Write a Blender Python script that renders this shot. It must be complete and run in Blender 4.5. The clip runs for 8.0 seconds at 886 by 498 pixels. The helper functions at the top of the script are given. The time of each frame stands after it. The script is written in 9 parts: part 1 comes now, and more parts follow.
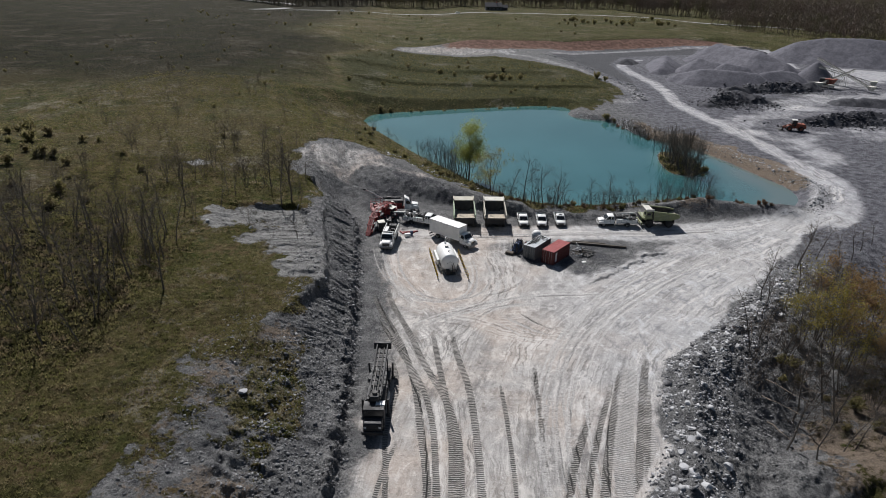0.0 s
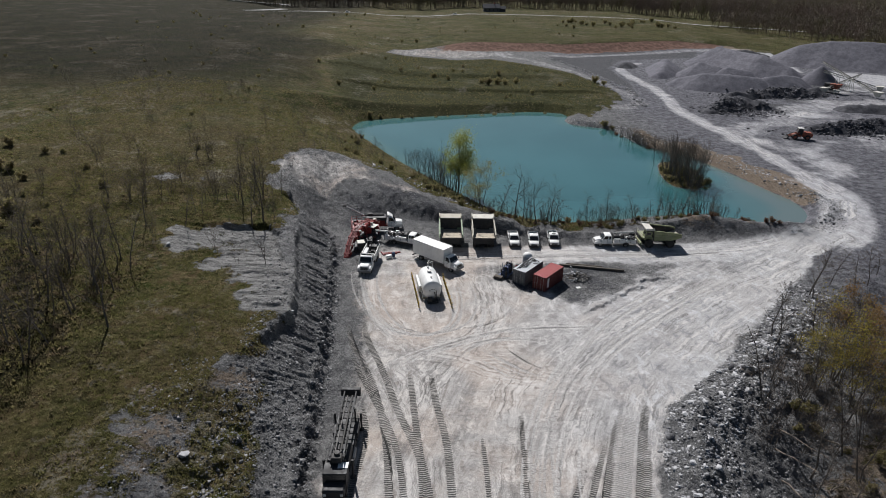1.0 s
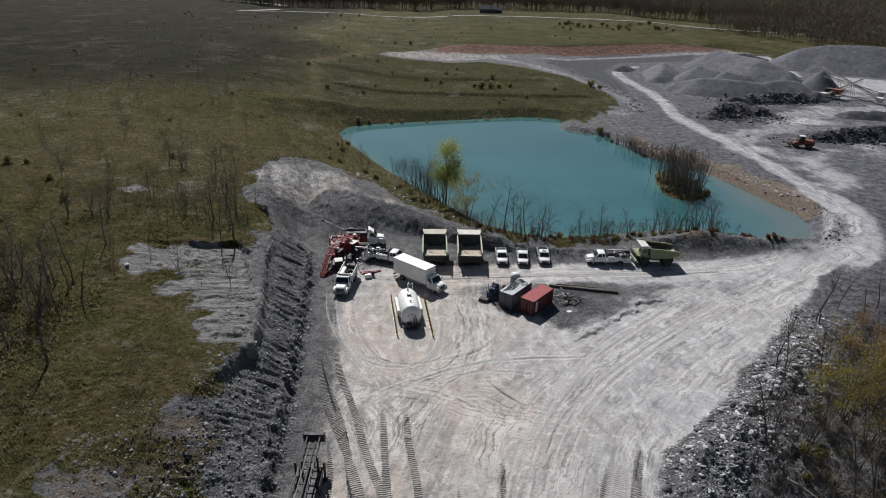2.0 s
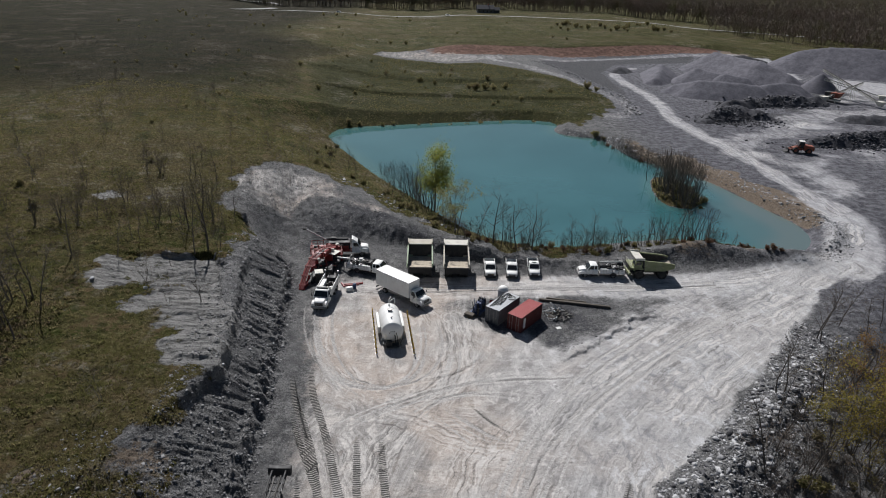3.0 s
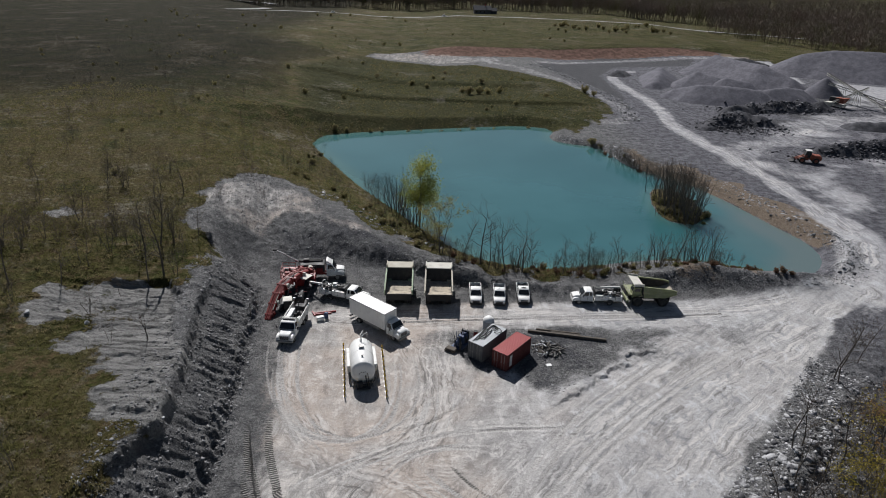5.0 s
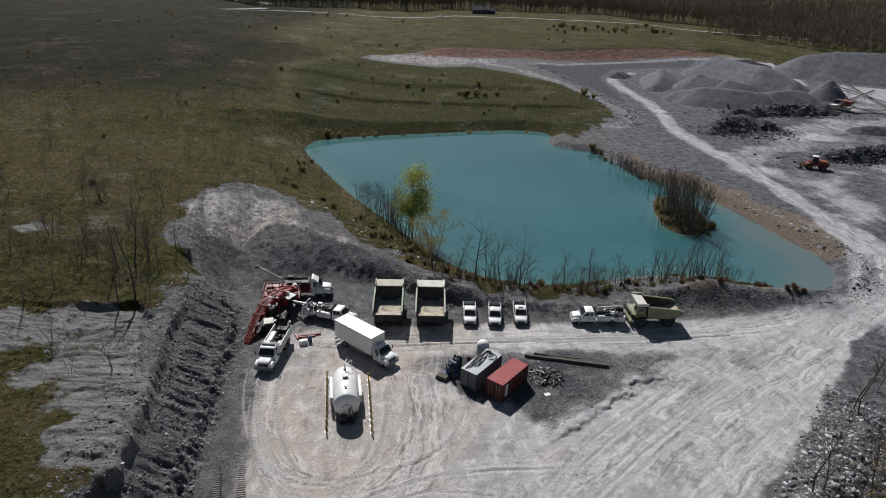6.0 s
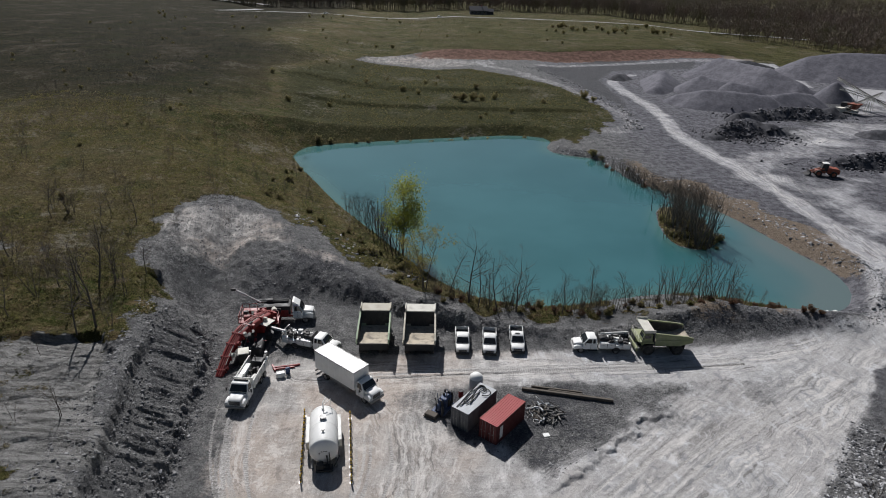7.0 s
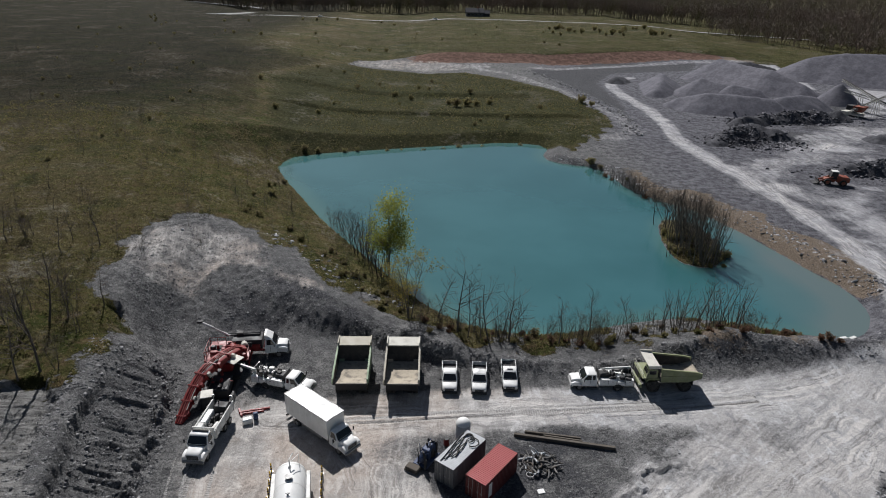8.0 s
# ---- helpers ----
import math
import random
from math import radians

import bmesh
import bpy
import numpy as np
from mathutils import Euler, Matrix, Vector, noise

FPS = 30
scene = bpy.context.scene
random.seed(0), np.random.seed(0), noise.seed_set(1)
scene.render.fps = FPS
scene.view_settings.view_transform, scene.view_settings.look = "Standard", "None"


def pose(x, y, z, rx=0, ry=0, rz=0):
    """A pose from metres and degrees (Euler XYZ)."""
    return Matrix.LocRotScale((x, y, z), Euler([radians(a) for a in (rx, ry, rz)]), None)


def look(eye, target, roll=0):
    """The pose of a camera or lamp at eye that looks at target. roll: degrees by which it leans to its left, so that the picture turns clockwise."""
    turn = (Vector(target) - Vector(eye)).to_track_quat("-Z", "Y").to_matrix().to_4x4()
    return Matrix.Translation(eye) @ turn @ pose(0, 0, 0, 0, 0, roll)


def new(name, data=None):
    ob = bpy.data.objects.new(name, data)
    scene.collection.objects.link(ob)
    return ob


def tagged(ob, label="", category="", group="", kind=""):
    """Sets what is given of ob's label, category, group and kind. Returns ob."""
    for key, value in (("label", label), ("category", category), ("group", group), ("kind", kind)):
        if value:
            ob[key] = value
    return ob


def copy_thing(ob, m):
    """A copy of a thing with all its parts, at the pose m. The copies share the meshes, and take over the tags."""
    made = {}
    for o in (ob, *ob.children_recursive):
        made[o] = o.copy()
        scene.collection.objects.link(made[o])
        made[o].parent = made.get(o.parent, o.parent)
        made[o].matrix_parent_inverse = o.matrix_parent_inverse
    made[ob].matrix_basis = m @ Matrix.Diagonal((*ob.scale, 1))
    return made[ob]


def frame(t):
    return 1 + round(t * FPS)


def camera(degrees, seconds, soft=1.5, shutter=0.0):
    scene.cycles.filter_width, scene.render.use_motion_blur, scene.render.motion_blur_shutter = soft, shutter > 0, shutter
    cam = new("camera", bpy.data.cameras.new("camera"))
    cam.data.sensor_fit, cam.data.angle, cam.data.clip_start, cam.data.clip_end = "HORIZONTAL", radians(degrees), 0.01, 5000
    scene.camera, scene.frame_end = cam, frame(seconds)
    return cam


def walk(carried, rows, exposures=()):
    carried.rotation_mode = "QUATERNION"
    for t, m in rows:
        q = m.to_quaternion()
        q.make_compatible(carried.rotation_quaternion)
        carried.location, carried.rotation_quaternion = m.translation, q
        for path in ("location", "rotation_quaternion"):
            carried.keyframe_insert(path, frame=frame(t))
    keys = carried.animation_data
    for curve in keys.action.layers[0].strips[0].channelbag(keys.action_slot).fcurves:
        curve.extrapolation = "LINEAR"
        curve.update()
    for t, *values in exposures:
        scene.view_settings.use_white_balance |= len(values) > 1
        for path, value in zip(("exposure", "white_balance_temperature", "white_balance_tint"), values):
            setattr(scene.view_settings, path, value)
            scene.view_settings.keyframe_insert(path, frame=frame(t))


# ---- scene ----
cam = camera(70.5, 8.0, 1.0)
PATH = [
    (0, (1.2, 0.204, 49.057), (1.179, 2.03, 48.241), 0.8),
    (0.5, (2.48, 5.069, 49.185), (2.46, 6.895, 48.368), 0.9),
    (1, (3.843, 10.053, 49.209), (3.824, 11.879, 48.395), 0.9),
    (1.5, (5.086, 14.389, 49.265), (5.071, 16.217, 48.453), 1.0),
    (3, (8.391, 22.953, 49.354), (8.386, 24.78, 48.54), 1.5),
    (3.5, (9.227, 25.236, 49.303), (9.225, 27.063, 48.489), 1.6),
    (4, (9.927, 27.602, 49.303), (9.926, 29.428, 48.488), 1.7),
    (4.5, (10.514, 30.091, 49.246), (10.513, 31.918, 48.433), 1.7),
    (6, (12.034, 39.479, 49.365), (12.037, 41.306, 48.551), 1.7),
    (6.5, (12.591, 43.139, 49.219), (12.595, 44.966, 48.406), 1.7),
    (7, (13.248, 47.337, 49.265), (13.253, 49.164, 48.452), 1.6),
    (7.5, (14.117, 51.536, 49.336), (14.121, 53.364, 48.524), 1.4),
    (8, (15.128, 55.871, 49.366), (15.135, 57.7, 48.557), 1.2),
]
walk(cam, [(t, look(eye, target, roll)) for t, eye, target, roll in PATH], [(0, 0.12), (1.5, 0.08), (4.5, -0.01), (6.5, -0.04), (8, -0.02)])

# ---- sky, sun, exposure ----
SUN_ELEV, SUN_TURN = 43.0, -17.5
world = bpy.data.worlds.new("sky")
scene.world = world
world.use_nodes = True
wn = world.node_tree
sky = wn.nodes.new("ShaderNodeTexSky")
sky.sky_type, sky.sun_disc = "NISHITA", False
sky.sun_elevation, sky.sun_rotation = radians(SUN_ELEV), radians(SUN_TURN)
sky.air_density, sky.dust_density, sky.ozone_density = 1.0, 1.0, 1.0
wn.links.new(sky.outputs["Color"], wn.nodes["Background"].inputs["Color"])
wn.nodes["Background"].inputs["Strength"].default_value = 0.035
sun = new("sun", bpy.data.lights.new("sun", "SUN"))
sun.data.energy, sun.data.angle, sun.data.color = 5.0, radians(0.55), (1.0, 0.985, 0.985)
_a, _e = radians(SUN_TURN), radians(SUN_ELEV)
sun.matrix_world = look((math.sin(_a) * math.cos(_e) * 400, math.cos(_a) * math.cos(_e) * 400, math.sin(_e) * 400), (0, 0, 0))


# ---- node helper ----
class Nodes:
    """A short way to write a node material."""

    def __init__(self, name):
        self.mat = bpy.data.materials.new(name)
        self.mat.use_nodes = True
        self.t = self.mat.node_tree
        self.bsdf = self.t.nodes["Principled BSDF"]
        self.pos = self.t.nodes.new("ShaderNodeNewGeometry").outputs["Position"]

    def put(self, socket, value):
        if hasattr(value, "node"):
            self.t.links.new(value, socket)
        elif isinstance(value, tuple) and len(value) == 3 and socket.type == "RGBA":
            socket.default_value = (*value, 1)
        else:
            socket.default_value = value

    def vec(self, v, scale):
        n = self.t.nodes.new("ShaderNodeMapping")
        self.put(n.inputs["Vector"], v)
        n.inputs["Scale"].default_value = scale
        return n.outputs["Vector"]

    def obj(self):
        return self.t.nodes.new("ShaderNodeTexCoord").outputs["Object"]

    def noise(self, scale, v=None, detail=4.0, rough=0.6, distort=0.0):
        n = self.t.nodes.new("ShaderNodeTexNoise")
        self.put(n.inputs["Vector"], self.pos if v is None else v)
        n.inputs["Scale"].default_value, n.inputs["Detail"].default_value = scale, detail
        n.inputs["Roughness"].default_value, n.inputs["Distortion"].default_value = rough, distort
        return n.outputs["Fac"]

    def voronoi(self, scale, v=None, feature="F1", out="Distance"):
        n = self.t.nodes.new("ShaderNodeTexVoronoi")
        n.feature = feature
        self.put(n.inputs["Vector"], self.pos if v is None else v)
        n.inputs["Scale"].default_value = scale
        return n.outputs[out]

    def ramp(self, v, lo, hi, a=0.0, b=1.0):
        n = self.t.nodes.new("ShaderNodeMapRange")
        n.interpolation_type = "SMOOTHSTEP"
        self.put(n.inputs["Value"], v)
        for key, value in (("From Min", lo), ("From Max", hi), ("To Min", a), ("To Max", b)):
            self.put(n.inputs[key], value)
        return n.outputs["Result"]

    def math(self, op, a, b=0.0, c=0.0):
        n = self.t.nodes.new("ShaderNodeMath")
        n.operation = op
        for i, v in enumerate((a, b, c)):
            self.put(n.inputs[i], v)
        return n.outputs[0]

    def mix(self, fac, a, b):
        n = self.t.nodes.new("ShaderNodeMix")
        n.data_type = "RGBA"
        for i, v in ((0, fac), (6, a), (7, b)):
            self.put(n.inputs[i], v)
        return n.outputs[2]

    def times(self, col, fac):
        n = self.t.nodes.new("ShaderNodeVectorMath")
        n.operation = "SCALE"
        self.put(n.inputs[0], col)
        self.put(n.inputs["Scale"], fac)
        return n.outputs[0]

    def attr(self, name):
        a = self.t.nodes.new("ShaderNodeAttribute")
        a.attribute_name = name
        n = self.t.nodes.new("ShaderNodeSeparateColor")
        self.t.links.new(a.outputs["Color"], n.inputs[0])
        return n.outputs[0], n.outputs[1], n.outputs[2]

    def join(self, x, y, z=0.0):
        n = self.t.nodes.new("ShaderNodeCombineXYZ")
        for i, v in enumerate((x, y, z)):
            self.put(n.inputs[i], v)
        return n.outputs[0]

    def random(self, island=False):
        if island:
            return self.t.nodes.new("ShaderNodeNewGeometry").outputs["Random Per Island"]
        return self.t.nodes.new("ShaderNodeObjectInfo").outputs["Random"]

    def done(self, color, rough=0.8, metal=0.0, bump=None, depth=0.05, strength=1.0, spec=0.5):
        self.put(self.bsdf.inputs["Base Color"], color)
        self.put(self.bsdf.inputs["Roughness"], rough)
        self.put(self.bsdf.inputs["Metallic"], metal)
        self.put(self.bsdf.inputs["Specular IOR Level"], spec)
        if bump is not None:
            n = self.t.nodes.new("ShaderNodeBump")
            n.inputs["Strength"].default_value, n.inputs["Distance"].default_value = strength, depth
            self.put(n.inputs["Height"], bump)
            self.t.links.new(n.outputs["Normal"], self.bsdf.inputs["Normal"])
        return self.mat


def paint(name, col, rough=0.45, metal=0.0, dirt=0.35, dust=(0.30, 0.28, 0.25), spec=0.5):
    """Painted or bare sheet metal, with dust in patches and fine speckle."""
    n = Nodes(name)
    o = n.obj()
    big, fine = n.noise(0.9, o, 5, 0.65), n.noise(14.0, o, 3)
    c = n.mix(n.math("MULTIPLY", n.ramp(big, 0.42, 0.72), dirt), col, dust)
    c = n.mix(n.math("MULTIPLY", n.ramp(fine, 0.5, 0.75), dirt * 0.5), c, tuple(v * 0.55 for v in col))
    return n.done(c, n.ramp(big, 0.3, 0.75, rough, min(1.0, rough + 0.35)), metal, fine, 0.003, 0.4, spec)


def rocky(name, a, b, scale=2.0, depth=0.06):
    """Stone or gravel, varied from piece to piece."""
    n = Nodes(name)
    r = n.random(True)
    c = n.mix(n.ramp(n.math("ADD", n.noise(scale, None, 5, 0.7), n.math("MULTIPLY_ADD", r, 0.5, -0.25)), 0.3, 0.75), a, b)
    return n.done(c, 0.9, 0.0, n.noise(scale * 5, None, 5, 0.7), depth, 0.9, 0.3)


def bark(name, a, b):
    n = Nodes(name)
    o = n.obj()
    g = n.noise(6.0, n.vec(o, (3, 3, 0.5)), 4, 0.7)
    c = n.mix(g, a, b)
    c = n.mix(n.math("MULTIPLY", n.random(), 0.5), c, tuple(v * 0.6 for v in a))
    return n.done(c, 0.95, 0.0, g, 0.01, 0.6, 0.2)


def leafy(name, a, b, d):
    n = Nodes(name)
    r = n.random(True)
    c = n.mix(r, a, b)
    c = n.mix(n.ramp(n.noise(0.5, None, 3), 0.45, 0.65), c, d)
    n.done(c, 0.75, 0.0, None, spec=0.25)
    thin = n.t.nodes.new("ShaderNodeBsdfTranslucent")
    n.put(thin.inputs["Color"], c)
    both = n.t.nodes.new("ShaderNodeMixShader")
    both.inputs[0].default_value = 0.58
    n.t.links.new(n.bsdf.outputs[0], both.inputs[1])
    n.t.links.new(thin.outputs[0], both.inputs[2])
    n.t.links.new(both.outputs[0], n.t.nodes["Material Output"].inputs["Surface"])
    return n.mat


# ---- ground material ----
def ground_material():
    n = Nodes("ground")
    grass, dust, dark = n.attr("cover")
    red, tan, slab = n.attr("cover2")
    rut, along, fresh = n.attr("ruts")
    across, down, wayed = n.attr("flow")
    warp = n.math("MULTIPLY_ADD", n.noise(0.3, None, 6, 0.7), 2.4, -1.2)
    fine = n.math("MULTIPLY_ADD", n.noise(1.6, None, 5, 0.75), 1.6, -0.8)
    edge = n.math("ADD", warp, fine)

    def mask(m, lo=0.35, hi=0.65):
        gate = n.math("MULTIPLY", n.ramp(m, 0.0, 0.2), n.ramp(m, 1.0, 0.6, 0.3, 1.0))
        return n.ramp(n.math("ADD", m, n.math("MULTIPLY", n.math("MULTIPLY", edge, 0.8), gate)), lo, hi)

    grit = n.noise(4.0, None, 6, 0.8)
    pebble = n.voronoi(2.2)
    # grey crushed stone, the base of the whole pit
    c = n.mix(n.ramp(grit, 0.36, 0.64), (0.080, 0.080, 0.082), (0.275, 0.272, 0.266))
    lump = n.noise(0.55, None, 6, 0.8)
    c = n.mix(n.ramp(lump, 0.54, 0.38, 0.0, 0.8), c, (0.065, 0.065, 0.068))
    c = n.mix(n.ramp(lump, 0.52, 0.66, 0.0, 0.7), c, (0.30, 0.297, 0.292))
    c = n.mix(n.math("MULTIPLY", n.ramp(n.noise(0.07, None, 5), 0.42, 0.62), 0.6), c, (0.13, 0.13, 0.132))
    where = n.t.nodes.new("ShaderNodeSeparateXYZ")
    n.put(where.inputs[0], n.pos)
    c = n.mix(n.math("MULTIPLY", n.ramp(where.outputs[0], 55.0, 85.0), 0.8), c, n.mix(n.ramp(lump, 0.36, 0.64), (0.060, 0.060, 0.072), (0.185, 0.183, 0.205)))
    c = n.mix(n.math("MULTIPLY", n.ramp(n.noise(9.0, None, 2), 0.66, 0.72), 0.55), c, (0.45, 0.45, 0.45))
    # bare rock bench, with dark joints
    joint = n.noise(0.7, n.vec(n.pos, (0.3, 2.6, 1)), 7, 0.75, 0.5)
    sl = n.mix(n.ramp(joint, 0.36, 0.56), (0.12, 0.118, 0.114), (0.30, 0.295, 0.285))
    sl = n.mix(n.ramp(lump, 0.46, 0.34, 0.0, 0.7), sl, (0.075, 0.074, 0.072))
    sl = n.mix(n.math("MULTIPLY", n.ramp(grit, 0.45, 0.7), 0.6), sl, (0.13, 0.128, 0.122))
    c = n.mix(mask(slab), c, sl)
    # tan cut earth and red earth
    c = n.mix(mask(tan), c, n.mix(n.ramp(grit, 0.3, 0.7), (0.12, 0.098, 0.08), (0.27, 0.215, 0.165)))
    c = n.mix(mask(red), c, n.mix(n.ramp(n.noise(0.3, None, 6, 0.75), 0.35, 0.65), (0.095, 0.056, 0.045), (0.215, 0.135, 0.105)))
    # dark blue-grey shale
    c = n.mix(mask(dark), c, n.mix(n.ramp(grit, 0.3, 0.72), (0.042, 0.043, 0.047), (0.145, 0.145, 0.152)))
    # driven dust: streaks along the way of the traffic
    sway = n.math("MULTIPLY_ADD", n.noise(0.03, None, 2), 5.0, -2.5)
    bent = n.math("ADD", across, sway)
    streak = n.noise(0.55, n.join(bent, n.math("MULTIPLY", down, 0.10), 0.0), 7, 0.78, 0.08)
    streak2 = n.noise(2.4, n.join(bent, n.math("MULTIPLY", down, 0.05), 3.0), 5, 0.78, 0.0)
    turned = n.vec(n.pos, (0.16, 0.9, 1.0))
    streak3 = n.noise(0.8, turned, 6, 0.8, 0.15)
    pale = n.mix(n.ramp(streak, 0.30, 0.68), (0.26, 0.245, 0.232), (0.47, 0.45, 0.43))
    some = n.ramp(n.noise(0.10, None, 4), 0.40, 0.60)
    pale = n.mix(n.math("MULTIPLY", n.ramp(streak2, 0.50, 0.64), n.math("MULTIPLY", some, 0.4)), pale, (0.54, 0.53, 0.52))
    pale = n.mix(n.math("MULTIPLY", n.ramp(streak2, 0.50, 0.37), n.math("MULTIPLY", some, 0.42)), pale, (0.19, 0.185, 0.18))
    pale = n.mix(n.math("MULTIPLY", n.ramp(streak3, 0.50, 0.66), n.math("MULTIPLY_ADD", some, -0.6, 0.6)), pale, (0.55, 0.535, 0.52))
    pale = n.mix(n.math("MULTIPLY", n.ramp(streak3, 0.47, 0.36), n.math("MULTIPLY_ADD", some, -0.6, 0.6)), pale, (0.20, 0.19, 0.18))
    east = n.t.nodes.new("ShaderNodeSeparateXYZ")
    n.put(east.inputs[0], n.pos)
    stone = n.ramp(n.math("ADD", east.outputs[0], sway), 8.0, 34.0)
    pale = n.mix(n.math("MULTIPLY", stone, 0.5), pale, n.mix(n.ramp(n.math("ADD", n.math("MULTIPLY", streak2, 0.4), n.math("MULTIPLY", n.noise(0.35, None, 6, 0.75), 0.6)), 0.36, 0.64), (0.31, 0.32, 0.335), (0.50, 0.505, 0.52)))
    pale = n.mix(n.math("MULTIPLY", n.ramp(n.noise(0.07, None, 3), 0.42, 0.62), n.math("MULTIPLY_ADD", stone, -0.7, 0.85)), pale, (0.46, 0.395, 0.345))
    pale = n.mix(n.math("MULTIPLY", n.ramp(grit, 0.50, 0.66), 0.5), pale, (0.24, 0.232, 0.226))
    pale = n.mix(n.math("MULTIPLY", n.ramp(n.noise(7.0, None, 3, 0.7), 0.56, 0.66), 0.4), pale, (0.60, 0.59, 0.575))
    blotch = n.noise(0.5, n.vec(n.pos, (1, 0.6, 1)), 7, 0.78, 0.4)
    pale = n.mix(n.ramp(blotch, 0.52, 0.62, 0.0, 0.75), pale, n.mix(stone, (0.60, 0.565, 0.53), (0.56, 0.565, 0.58)))
    pale = n.mix(n.ramp(blotch, 0.47, 0.37, 0.0, 0.7), pale, n.mix(stone, (0.25, 0.222, 0.20), (0.235, 0.24, 0.255)))
    pale = n.mix(n.ramp(east.outputs[0], 76.0, 98.0, 0.0, 0.6), pale, n.mix(n.ramp(blotch, 0.38, 0.62), (0.22, 0.22, 0.24), (0.37, 0.37, 0.39)))
    for name, shift in (("swirl", 5.0), ("swirl2", 17.0)):
        sa, sd, sw = n.attr(name)
        weave = n.math("MULTIPLY_ADD", n.noise(0.22, None, 5, 0.6), 2.6, -1.3)
        strand = n.noise(1.0, n.join(n.math("MULTIPLY", n.math("ADD", sa, weave), 2.3), n.math("MULTIPLY", sd, 0.05), shift), 4, 0.72)
        pale = n.mix(n.math("MULTIPLY", n.math("MULTIPLY", sw, n.ramp(blotch, 0.36, 0.52)), n.ramp(strand, 0.50, 0.60, 0.0, 0.85)), pale, (0.60, 0.575, 0.55))
        pale = n.mix(n.math("MULTIPLY", n.math("MULTIPLY", sw, n.ramp(blotch, 0.64, 0.48)), n.ramp(strand, 0.47, 0.38, 0.0, 0.85)), pale, (0.165, 0.158, 0.15))
    c = n.mix(n.ramp(n.math("ADD", dust, n.math("MULTIPLY", n.math("MULTIPLY", n.math("ADD", edge, n.math("MULTIPLY_ADD", streak, 2.4, -1.2)), 0.45), n.ramp(dust, 0.02, 0.3))), 0.25, 0.85), c, pale)
    # tyre and crawler ruts
    cleat = n.math("SINE", n.math("ADD", n.math("MULTIPLY", along, 2 * math.pi / 0.30), n.math("MULTIPLY", n.noise(1.6, None, 3), 7.0)))
    worn = n.ramp(n.math("ADD", rut, n.math("MULTIPLY_ADD", n.noise(1.1, None, 5, 0.75), 1.5, -0.85)), 0.3, 0.55)
    worn = n.math("MULTIPLY", worn, n.ramp(rut, 0.04, 0.8))
    rc = n.mix(n.ramp(n.math("ADD", cleat, n.math("MULTIPLY_ADD", grit, 3.0, -1.5)), -0.5, 0.6), (0.085, 0.081, 0.077), (0.30, 0.285, 0.265))
    rc = n.mix(fresh, rc, n.mix(n.ramp(grit, 0.4, 0.6), (0.36, 0.345, 0.33), (0.58, 0.565, 0.55)))
    c = n.mix(n.math("MULTIPLY", worn, n.ramp(n.noise(0.25, None, 4), 0.36, 0.6, 0.6, 0.95)), c, rc)
    # rough pasture: greens, straw and bare spots
    big, mid, tuft = n.noise(0.018, None, 5, 0.65), n.noise(0.11, None, 6, 0.7), n.noise(1.3, None, 6, 0.8)
    g = n.mix(n.ramp(mid, 0.38, 0.62), (0.034, 0.036, 0.011), (0.082, 0.074, 0.028))
    g = n.mix(n.ramp(n.noise(0.32, None, 6, 0.78), 0.50, 0.60, 0.0, 0.85), g, (0.118, 0.084, 0.046))
    g = n.mix(n.ramp(n.noise(0.22, n.vec(n.pos, (1, 1, 1.7)), 6, 0.78), 0.50, 0.40, 0.0, 0.85), g, (0.038, 0.050, 0.010))
    g = n.mix(n.math("MULTIPLY", n.ramp(big, 0.44, 0.62), 0.75), g, (0.078, 0.060, 0.030))
    # below zero: far heath, and the copse floor with tree shade painted in
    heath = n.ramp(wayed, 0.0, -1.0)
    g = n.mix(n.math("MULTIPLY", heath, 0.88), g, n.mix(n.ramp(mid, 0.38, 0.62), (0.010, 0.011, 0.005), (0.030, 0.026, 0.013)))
    wayed = n.math("MAXIMUM", wayed, 0.0)
    g = n.mix(n.math("MULTIPLY", wayed, 0.8), g, n.mix(n.ramp(mid, 0.36, 0.64), (0.032, 0.039, 0.013), (0.052, 0.055, 0.021)))
    g = n.mix(n.ramp(tuft, 0.50, 0.66, 0.0, 0.8), g, (0.17, 0.15, 0.075))
    g = n.mix(n.math("MULTIPLY", n.ramp(n.noise(0.7, None, 6, 0.85), 0.60, 0.70, 0.0, 0.6), n.math("MULTIPLY_ADD", heath, -0.7, 1.0)), g, (0.18, 0.16, 0.12))
    g = n.mix(n.ramp(tuft, 0.48, 0.30, 0.0, 0.9), g, (0.012, 0.012, 0.006))
    g = n.mix(n.math("MULTIPLY", n.ramp(n.noise(0.09, n.vec(n.pos, (0.5, 1.3, 1)), 7, 0.75), 0.60, 0.68), n.math("MULTIPLY", n.math("MULTIPLY_ADD", heath, -0.8, 0.85), n.math("MULTIPLY_ADD", wayed, -0.75, 0.75))), g, (0.20, 0.18, 0.14))
    g = n.mix(n.math("MULTIPLY", n.ramp(n.math("MULTIPLY", n.noise(0.045, None, 4), n.noise(0.5, None, 6, 0.85)), 0.30, 0.37, 0.0, 0.6), n.math("MULTIPLY_ADD", heath, -0.85, 1.0)), g, (0.22, 0.20, 0.165))
    blot = n.noise(0.055, n.vec(n.pos, (1, 0.7, 1)), 7, 0.72, 0.3)
